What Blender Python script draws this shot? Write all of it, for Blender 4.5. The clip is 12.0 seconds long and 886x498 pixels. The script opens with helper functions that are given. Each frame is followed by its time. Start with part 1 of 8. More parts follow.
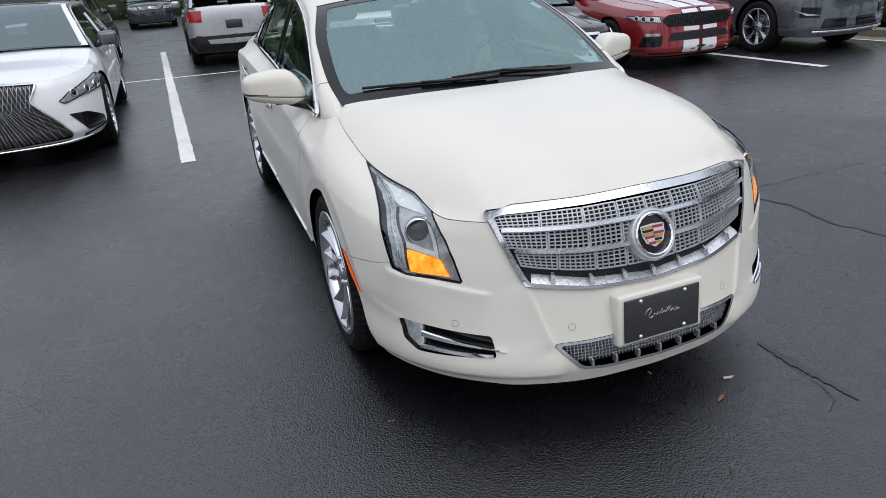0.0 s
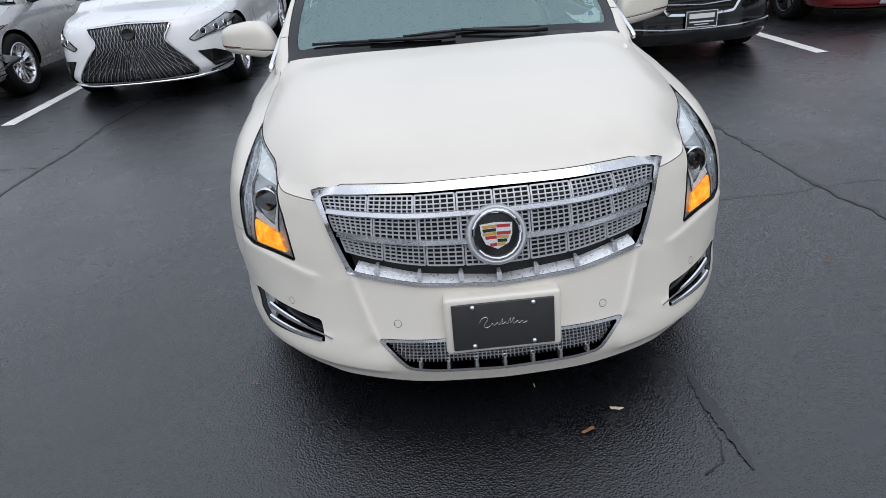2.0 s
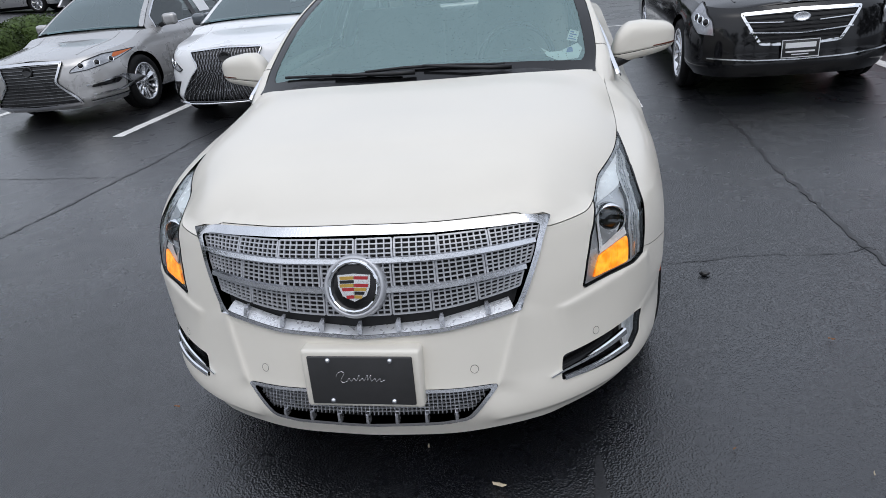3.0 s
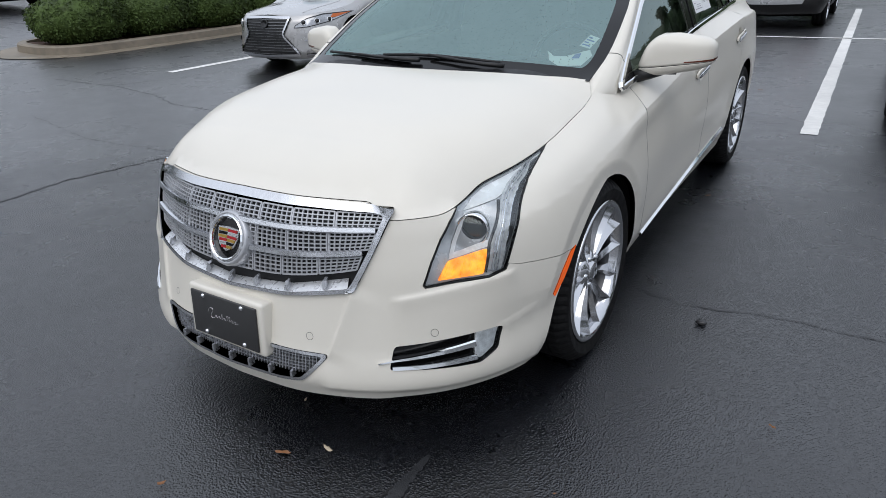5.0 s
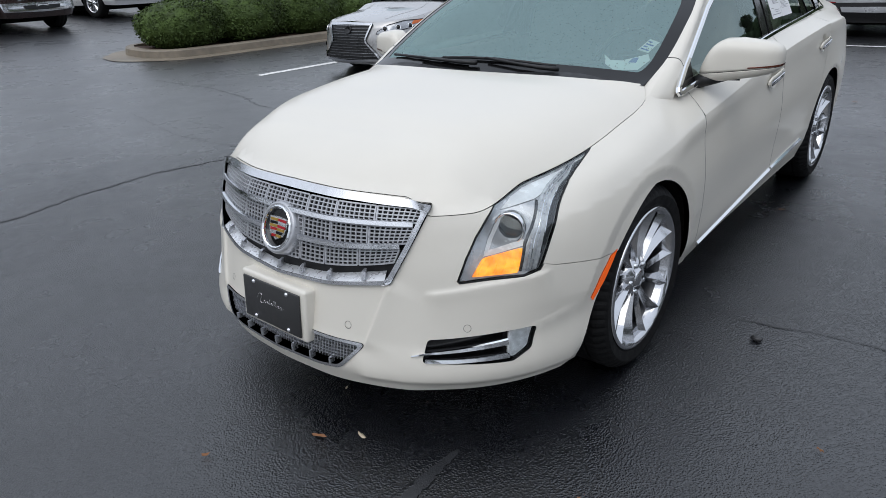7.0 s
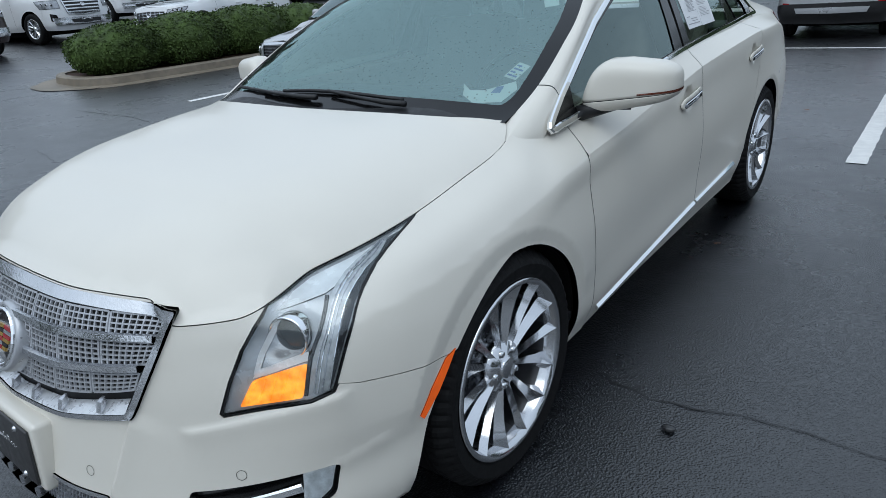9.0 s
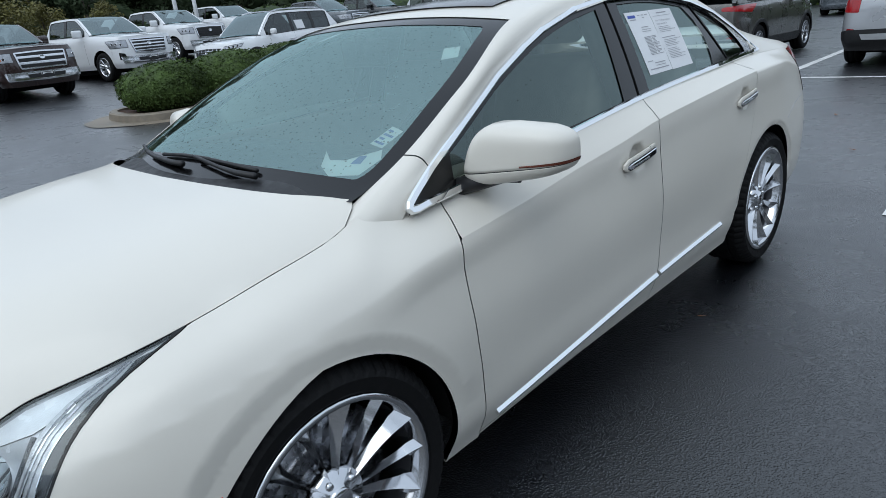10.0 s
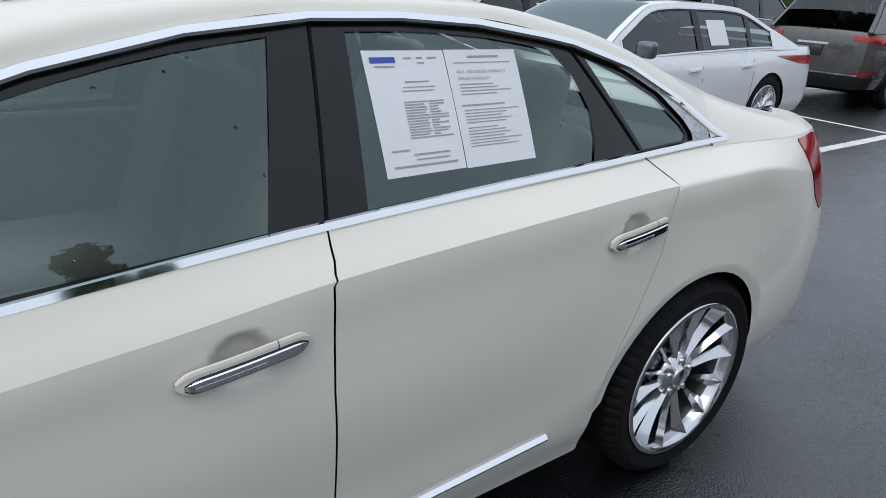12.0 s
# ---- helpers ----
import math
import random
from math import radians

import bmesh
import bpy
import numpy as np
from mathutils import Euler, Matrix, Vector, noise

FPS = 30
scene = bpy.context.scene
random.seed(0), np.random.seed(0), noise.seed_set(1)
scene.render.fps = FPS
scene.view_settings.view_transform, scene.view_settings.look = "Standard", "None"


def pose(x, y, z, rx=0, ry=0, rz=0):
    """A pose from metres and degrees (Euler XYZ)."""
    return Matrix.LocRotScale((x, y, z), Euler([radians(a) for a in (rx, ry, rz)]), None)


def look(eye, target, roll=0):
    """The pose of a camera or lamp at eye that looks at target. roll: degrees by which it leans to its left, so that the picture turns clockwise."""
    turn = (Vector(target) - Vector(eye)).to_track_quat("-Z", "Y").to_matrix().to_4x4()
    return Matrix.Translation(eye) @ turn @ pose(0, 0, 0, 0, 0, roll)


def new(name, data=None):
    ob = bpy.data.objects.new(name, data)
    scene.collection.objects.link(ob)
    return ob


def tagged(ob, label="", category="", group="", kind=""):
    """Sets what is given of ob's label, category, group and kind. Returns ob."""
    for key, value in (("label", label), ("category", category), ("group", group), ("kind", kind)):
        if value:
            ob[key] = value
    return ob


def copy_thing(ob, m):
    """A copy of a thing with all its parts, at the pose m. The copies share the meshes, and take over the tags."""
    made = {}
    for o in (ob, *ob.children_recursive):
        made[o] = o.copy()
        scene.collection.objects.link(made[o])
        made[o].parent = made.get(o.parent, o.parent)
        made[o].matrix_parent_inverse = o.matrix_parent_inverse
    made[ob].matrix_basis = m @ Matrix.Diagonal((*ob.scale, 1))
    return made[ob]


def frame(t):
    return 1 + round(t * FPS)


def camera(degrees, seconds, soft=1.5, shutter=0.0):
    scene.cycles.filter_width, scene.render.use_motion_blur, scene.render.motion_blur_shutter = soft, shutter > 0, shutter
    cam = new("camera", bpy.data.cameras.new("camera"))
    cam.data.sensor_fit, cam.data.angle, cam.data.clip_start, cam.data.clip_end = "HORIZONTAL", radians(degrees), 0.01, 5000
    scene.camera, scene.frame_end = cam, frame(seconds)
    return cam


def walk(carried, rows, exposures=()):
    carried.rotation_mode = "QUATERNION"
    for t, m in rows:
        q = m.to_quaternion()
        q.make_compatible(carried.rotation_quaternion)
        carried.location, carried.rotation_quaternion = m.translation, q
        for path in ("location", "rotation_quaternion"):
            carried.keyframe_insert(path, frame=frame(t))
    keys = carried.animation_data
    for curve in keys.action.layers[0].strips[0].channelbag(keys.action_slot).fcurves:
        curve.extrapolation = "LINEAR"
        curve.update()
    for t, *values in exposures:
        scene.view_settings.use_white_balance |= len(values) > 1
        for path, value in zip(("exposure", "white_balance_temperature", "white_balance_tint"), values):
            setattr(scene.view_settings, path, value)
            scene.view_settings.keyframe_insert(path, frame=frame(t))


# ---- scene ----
cam = camera(68.9, 12.0, soft=0.8)
PATH = [
    (0, (-1.342, -2.491, 1.5), (-0.697, -0.77, 0.711), -3.9),
    (0.5, (-1.18, -2.488, 1.485), (-0.595, -0.774, 0.638), -5.2),
    (1, (-0.928, -2.429, 1.476), (-0.619, -0.62, 0.681), -4.2),
    (1.5, (-0.599, -2.488, 1.46), (-0.539, -0.637, 0.705), -8.3),
    (2, (-0.203, -2.567, 1.472), (-0.155, -0.782, 0.572), -5.0),
    (2.5, (0.174, -2.445, 1.445), (-0.026, -0.658, 0.568), -5.1),
    (3, (0.559, -2.408, 1.454), (0.203, -0.617, 0.639), -6.1),
    (3.5, (0.928, -2.429, 1.467), (0.434, -0.706, 0.579), -3.5),
    (3.7, (1.034, -2.392, 1.457), (0.499, -0.657, 0.618), -3.1),
    (5.5, (1.701, -2.067, 1.432), (0.584, -0.626, 0.609), -1.9),
    (6, (1.718, -2.078, 1.43), (0.563, -0.654, 0.63), -1.1),
    (6.5, (1.719, -2.084, 1.423), (0.534, -0.684, 0.625), -1.5),
    (8.3, (1.739, -1.642, 1.391), (0.54, -0.235, 0.628), -5.8),
    (8.5, (1.705, -1.516, 1.392), (0.527, -0.085, 0.64), -3.4),
    (9, (1.751, -1.315, 1.382), (0.585, 0.122, 0.624), -4.6),
    (9.5, (1.878, -1.015, 1.444), (0.412, 0.211, 0.852), -10.2),
    (10, (1.973, -0.65, 1.391), (0.634, 0.679, 0.726), -5.9),
    (10.5, (2.015, -0.16, 1.434), (0.674, 1.122, 0.688), -0.6),
    (11, (2.069, 0.305, 1.437), (0.599, 1.421, 0.666), -1.8),
    (11.5, (2.049, 0.74, 1.431), (0.651, 1.942, 0.655), 2.6),
    (12, (1.848, 1.148, 1.477), (0.351, 2.239, 0.724), 3.2),
]

walk(cam, [(t, look(eye, target, roll)) for t, eye, target, roll in PATH],
     [(0.0, .24, 6570, 11), (0.5, .25, 6600, 11), (1.0, .20, 6550, 11), (1.5, .14, 6500, 11), (2.0, .19, 6540, 11), (3.0, .17, 6520, 11), (3.5, .22, 6540, 11), (5.5, .23, 6560, 10), (6.7, .20, 6540, 10), (8.3, .07, 6150, 5), (9.5, .02, 5950, 4), (10.5, .24, 6230, 6), (11.0, .21, 6430, 7), (11.5, .35, 6620, 9), (12.0, .23, 6420, 8)])

# ---- light: a bright overcast sky after rain ----
world = bpy.data.worlds.new("overcast")
scene.world = world
world.use_nodes = True
wn, wl = world.node_tree.nodes, world.node_tree.links
wn.clear()
sky = wn.new("ShaderNodeTexSky")
sky.sky_type, sky.sun_disc = "NISHITA", False
sky.sun_elevation, sky.sun_rotation = radians(52), radians(200)
sky.air_density, sky.dust_density = 1.0, 4.0
grey = wn.new("ShaderNodeHueSaturation")
grey.inputs["Saturation"].default_value = 0.22
veil = wn.new("ShaderNodeMix")
veil.data_type = "RGBA"
veil.inputs[0].default_value = 0.72
veil.inputs[7].default_value = (7.9, 8.75, 10.3, 1)
bg = wn.new("ShaderNodeBackground")
bg.inputs["Strength"].default_value = 0.105
wo = wn.new("ShaderNodeOutputWorld")
wl.new(sky.outputs[0], grey.inputs["Color"])
wl.new(grey.outputs[0], veil.inputs[6])
zen, sep, rise, glow = wn.new("ShaderNodeTexCoord"), wn.new("ShaderNodeSeparateXYZ"), wn.new("ShaderNodeMapRange"), wn.new("ShaderNodeVectorMath")
rise.inputs[1].default_value, rise.inputs[2].default_value, rise.inputs[3].default_value, rise.inputs[4].default_value = 0, 1, .84, 1.20
glow.operation = "MULTIPLY"
wl.new(zen.outputs["Generated"], sep.inputs[0])
wl.new(sep.outputs[2], rise.inputs[0])
wl.new(veil.outputs[2], glow.inputs[0])
wl.new(rise.outputs[0], glow.inputs[1])
wl.new(glow.outputs[0], bg.inputs["Color"])
wl.new(bg.outputs[0], wo.inputs["Surface"])
sun = new("sun", bpy.data.lights.new("sun", "SUN"))
sun.data.energy, sun.data.angle, sun.data.color = 0.55, radians(40), (1, .97, .93)
sun.matrix_world = look((8, -14, 24), (0, 0, 0))


# ---- materials ----
def material(name, base, rough=.5, metal=0.0, coat=0.0, vary=.0, scale=8.0, bump=0.0, bump_scale=200.0, flake=0.0, emit=None, spec=.5, coat_rough=.03):
    """A node material: base colour with broad and fine variation, and fine relief."""
    m = bpy.data.materials.new(name)
    m.use_nodes = True
    n, l = m.node_tree.nodes, m.node_tree.links
    b = n["Principled BSDF"]
    b.inputs["Roughness"].default_value, b.inputs["Metallic"].default_value = rough, metal
    b.inputs["Coat Weight"].default_value, b.inputs["Coat Roughness"].default_value = coat, coat_rough
    b.inputs["Specular IOR Level"].default_value = spec
    b.inputs["Base Color"].default_value = (*base, 1)
    at = n.new("ShaderNodeTexCoord")
    if vary:
        big, fine = n.new("ShaderNodeTexNoise"), n.new("ShaderNodeTexNoise")
        big.inputs["Scale"].default_value, fine.inputs["Scale"].default_value = scale * .12, scale
        fine.inputs["Detail"].default_value = 6
        add = n.new("ShaderNodeMath")
        add.operation = "ADD"
        l.new(at.outputs["Object"], big.inputs["Vector"]), l.new(at.outputs["Object"], fine.inputs["Vector"])
        l.new(big.outputs[0], add.inputs[0]), l.new(fine.outputs[0], add.inputs[1])
        ramp = n.new("ShaderNodeMapRange")
        ramp.inputs[1].default_value, ramp.inputs[2].default_value = .7, 1.3
        ramp.inputs[3].default_value, ramp.inputs[4].default_value = 1 - vary, 1 + vary
        l.new(add.outputs[0], ramp.inputs[0])
        mul = n.new("ShaderNodeVectorMath")
        mul.operation = "MULTIPLY"
        mul.inputs[0].default_value = base
        l.new(ramp.outputs[0], mul.inputs[1])
        l.new(mul.outputs[0], b.inputs["Base Color"])
        r2 = n.new("ShaderNodeMapRange")
        r2.inputs[1].default_value, r2.inputs[2].default_value = .3, .7
        r2.inputs[3].default_value, r2.inputs[4].default_value = max(0, rough * .8), min(1, rough * 1.2)
        l.new(fine.outputs[0], r2.inputs[0])
        l.new(r2.outputs[0], b.inputs["Roughness"])
    if bump:
        t = n.new("ShaderNodeTexNoise")
        t.inputs["Scale"].default_value, t.inputs["Detail"].default_value = bump_scale, 3
        k = n.new("ShaderNodeBump")
        k.inputs["Strength"].default_value, k.inputs["Distance"].default_value = bump, .002
        l.new(at.outputs["Object"], t.inputs["Vector"])
        l.new(t.outputs[0], k.inputs["Height"])
        l.new(k.outputs[0], b.inputs["Normal"])
    if emit:
        b.inputs["Emission Color"].default_value, b.inputs["Emission Strength"].default_value = (*emit[0], 1), emit[1]
    return m


def glass(name, tint, rain=0.0, mirror=(.92, .99, 1), ior=1.62):
    """Tinted glazing: it lets tinted light through and mirrors by Fresnel; rain: standing drops."""
    m = bpy.data.materials.new(name)
    m.use_nodes = True
    n, l = m.node_tree.nodes, m.node_tree.links
    n.clear()
    out, mix = n.new("ShaderNodeOutputMaterial"), n.new("ShaderNodeMixShader")
    clear, shine, fr = n.new("ShaderNodeBsdfTransparent"), n.new("ShaderNodeBsdfGlossy"), n.new("ShaderNodeFresnel")
    clear.inputs[0].default_value = (*tint, 1)
    shine.inputs["Roughness"].default_value = .015
    shine.inputs["Color"].default_value = (*mirror, 1)
    fr.inputs["IOR"].default_value = ior
    l.new(fr.outputs[0], mix.inputs[0]), l.new(clear.outputs[0], mix.inputs[1]), l.new(shine.outputs[0], mix.inputs[2])
    l.new(mix.outputs[0], out.inputs["Surface"])
    if rain:
        at, cell, k = n.new("ShaderNodeTexCoord"), n.new("ShaderNodeTexVoronoi"), n.new("ShaderNodeBump")
        rare = n.new("ShaderNodeTexWhiteNoise")
        cell.inputs["Scale"].default_value = 78
        rng = n.new("ShaderNodeMapRange")
        rng.inputs[1].default_value, rng.inputs[2].default_value, rng.inputs[3].default_value, rng.inputs[4].default_value = .13, .27, 1, 0
        some = n.new("ShaderNodeMath")
        some.operation, some.inputs[1].default_value = "GREATER_THAN", 1 - rain
        both = n.new("ShaderNodeMath")
        both.operation = "MULTIPLY"
        k.inputs["Strength"].default_value, k.inputs["Distance"].default_value = 1, .004
        l.new(at.outputs["Object"], cell.inputs["Vector"])
        l.new(cell.outputs["Distance"], rng.inputs[0])
        l.new(cell.outputs["Color"], rare.inputs["Vector"]), l.new(rare.outputs["Value"], some.inputs[0])
        l.new(rng.outputs[0], both.inputs[0]), l.new(some.outputs[0], both.inputs[1])
        l.new(both.outputs[0], k.inputs["Height"])
        l.new(k.outputs[0], shine.inputs["Normal"]), l.new(k.outputs[0], fr.inputs["Normal"])
        dim = n.new("ShaderNodeMix")
        dim.data_type = "RGBA"
        dim.inputs[6].default_value, dim.inputs[7].default_value = (*tint, 1), (tint[0] * .3, tint[1] * .3, tint[2] * .3, 1)
        l.new(both.outputs[0], dim.inputs[0]), l.new(dim.outputs[2], clear.inputs[0])
    return m


def paint(name, base, rough=.3, metal=.0, vary=.03):
    return material(name, base, rough, metal, coat=1.0, vary=vary, scale=3, bump=.02, bump_scale=900)


PEARL = material("pearl_white_paint", (.735, .700, .622), .42, 0, coat=.45, vary=.03, scale=3, bump=.03, bump_scale=500, coat_rough=.13)
CHROME = material("wet_chrome", (.68, .69, .71), .17, 1, vary=.06, scale=40, bump=.22, bump_scale=150)
BEADED = material("rain_beaded_chrome", (.62, .63, .65), .16, 1, vary=.25, scale=90, bump=.9, bump_scale=230)
POLISHED = material("polished_chrome", (.85, .86, .87), .05, 1)
SATIN = material("satin_silver", (.56, .57, .60), .28, .85, vary=.08, scale=60, bump=.05)
MESHSILVER = material("silver_grille_mesh", (.50, .51, .535), .34, .45, vary=.08, scale=60, bump=.05)
BEADEDLEDGE = material("rain_beaded_silver", (.70, .715, .74), .3, .55, vary=.12, scale=70, bump=.6, bump_scale=210)
RIM = material("bright_alloy", (.66, .67, .69), .2, .9, vary=.02, scale=12)
POLISHEDALLOY = material("polished_alloy", (.60, .605, .62), .13, 1, vary=.05, scale=25, bump=.04)
# rim alloy again, with the shade behind the spokes put into its colour
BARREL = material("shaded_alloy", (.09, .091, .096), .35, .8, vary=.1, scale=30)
BLACK = material("black_plastic", (.008, .008, .009), .5, vary=.15, scale=30, bump=.1)
GLOSSBLACK = material("gloss_black_trim", (.006, .006, .0065), .14, spec=.4, vary=.1, scale=20)
RUBBER = material("tyre_rubber", (.006, .006, .0064), .72, spec=.22, vary=.2, scale=25, bump=.25, bump_scale=250)
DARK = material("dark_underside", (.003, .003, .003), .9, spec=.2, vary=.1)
SHIELD = glass("windscreen_glass", (.74, .86, .84), rain=.55, mirror=(.74, 1, .97), ior=3.1)
SIDEGLASS = glass("side_glass", (.60, .70, .68), rain=.02, mirror=(.82, 1, .97), ior=1.9)
FARGLASS = glass("privacy_glass", (.16, .18, .18))
LENS = glass("lamp_lens", (.95, .97, .98))
TAN = material("grey_tan_leather", (.36, .35, .33), .55, vary=.12, scale=15, bump=.2, bump_scale=120)
DASH = material("dark_dashboard", (.03, .03, .032), .6, vary=.15, scale=30, bump=.2)
AMBER = material("lit_amber_lens", (.85, .32, .02), .2, vary=.4, scale=45, bump=.5, bump_scale=90, emit=((1, .31, .015), .95))
BEZEL = material("lamp_bowl", (.52, .53, .55), .25, .35, vary=.2, scale=30)
BEZELWHITE = material("lamp_upper_bowl", (.88, .89, .90), .25, .05, vary=.12, scale=40)
GUIDE = material("light_guide", (.66, .675, .69), .15, .2, vary=.3, scale=60)
SMOKED = material("smoked_lamp_edge", (.045, .047, .052), .12, .2, vary=.2, scale=40)
# the lit indicator: uneven glow behind a ribbed lens
an, al = AMBER.node_tree.nodes, AMBER.node_tree.links
spots_at, spots_tex, spots_col = an.new("ShaderNodeTexCoord"), an.new("ShaderNodeTexNoise"), an.new("ShaderNodeMix")
spots_tex.inputs["Scale"].default_value, spots_tex.inputs["Detail"].default_value = 38, 2
spots_col.data_type = "RGBA"
spots_col.inputs[6].default_value, spots_col.inputs[7].default_value = (.80, .17, .004, 1), (1, .43, .04, 1)
spots_fac = an.new("ShaderNodeMapRange")
spots_fac.inputs[1].default_value, spots_fac.inputs[2].default_value = .38, .64
al.new(spots_at.outputs["Object"], spots_tex.inputs["Vector"])
al.new(spots_tex.outputs[0], spots_fac.inputs[0])
al.new(spots_fac.outputs[0], spots_col.inputs[0])
al.new(spots_col.outputs[2], an["Principled BSDF"].inputs["Emission Color"])
MARKER = material("orange_reflector", (.75, .12, .01), .2, vary=.1, scale=60, emit=((1, .12, .01), .25))
MIRRORAMBER = material("dim_amber_strip", (.17, .05, .03), .2, .3)
RED = material("red_tail_lens", (.36, .006, .010), .12, coat=.4, vary=.15, scale=40)
DRL = material("running_lamp", (.72, .74, .76), .22, .3, vary=.45, scale=50, bump=.5, bump_scale=70, emit=((.9, .95, 1), .07))
PLATE = material("dark_grey_plate", (.035, .035, .036), .4, vary=.12, scale=40, bump=.1)
SILVER_INK = material("silver_script", (.7, .7, .7), .25, .9)
GOLD = material("gold_enamel", (.50, .31, .07), .25, .6)
REDENAMEL = material("red_enamel", (.35, .015, .02), .2)
PAPER = material("white_paper", (.78, .79, .80), .6, vary=.03, scale=20)
INK = material("grey_print", (.36, .36, .38), .7)
BLUEINK = material("blue_print", (.05, .09, .40), .6)


# ---- mesh tools ----
def link(name, me, mat, parent=None, label=""):
    if mat:
        me.materials.append(mat)
    ob = new(name, me)
    if parent:
        ob.parent = parent
    if label:
        ob["label"] = label
    return ob


def part(name, bm, mat, parent=None, label="", smooth=True):
    me = bpy.data.meshes.new(name)
    bm.normal_update()
    bm.to_mesh(me)
    bm.free()
    if smooth:
        me.polygons.foreach_set("use_smooth", [True] * len(me.polygons))
    return link(name, me, mat, parent, label)


def raw(name, verts, faces, mat, parent=None, label="", normals=None, smooth=False):
    me = bpy.data.meshes.new(name)
    me.from_pydata([tuple(v) for v in verts], [], [tuple(f) for f in faces])
    me.update()
    if normals is not None or smooth:
        me.polygons.foreach_set("use_smooth", [True] * len(me.polygons))
    if normals is not None:
        me.normals_split_custom_set_from_vertices([tuple(v) for v in normals])
    return link(name, me, mat, parent, label)


def thing(name, label, category, group="", kind="", at=None):
    ob = new(name)
    ob.empty_display_size = .2
    if at is not None:
        ob.matrix_world = at
    return tagged(ob, label, category, group, kind)


def inside(px, py, loops):
    hit = np.zeros(len(px), bool)
    for lp in loops:
        a, b = np.asarray(lp), np.roll(np.asarray(lp), -1, 0)
        for (x0, y0), (x1, y1) in zip(a, b):
            if y0 != y1:
                c = ((y0 > py) != (y1 > py)) & (px < (x1 - x0) * (py - y0) / (y1 - y0) + x0)
                hit ^= c
    return hit


def rounded(poly, r, n=4):
    """A polygon with its corners rounded by r."""
    out, k = [], len(poly)
    for i in range(k):
        p, a, b = np.array(poly[i], float), np.array(poly[i - 1], float), np.array(poly[(i + 1) % k], float)
        da, db = a - p, b - p
        la, lb = np.hypot(*da), np.hypot(*db)
        q = min(r, la * .45, lb * .45)
        a, b = p + da / la * q, p + db / lb * q
        for j in range(n + 1):
            t = j / n
            out.append(tuple(a * (1 - t) ** 2 + 2 * p * t * (1 - t) + b * t * t))
    return out


def dense(poly, step):
    out = []
    for (x0, y0), (x1, y1) in zip(poly, list(poly[1:]) + [poly[0]]):
        n = max(1, math.ceil(math.hypot(x1 - x0, y1 - y0) / step))
        out += [(x0 + (x1 - x0) * i / n, y0 + (y1 - y0) * i / n) for i in range(n)]
    return out


def shrink(poly, g):
    """Moves a polygon's edge inwards by g."""
    p = np.array(poly, float)
    area = .5 * np.sum(p[:, 0] * np.roll(p[:, 1], -1) - np.roll(p[:, 0], -1) * p[:, 1])
    d = np.roll(p, -1, 0) - np.roll(p, 1, 0)
    d /= np.maximum(np.hypot(d[:, 0], d[:, 1]), 1e-9)[:, None]
    n = np.stack((-d[:, 1], d[:, 0]), 1) * (1 if area > 0 else -1)
    return [tuple(v) for v in p + n * g]


def frame_of(surf, a, b, lift=0.0, flip=1):
    e = 2e-3
    p = surf(a, b)
    n = np.cross(surf(a + e, b) - surf(a - e, b), surf(a, b + e) - surf(a, b - e)) * flip
    n /= np.maximum(np.linalg.norm(n, axis=1), 1e-9)[:, None]
    return p + n * lift, n


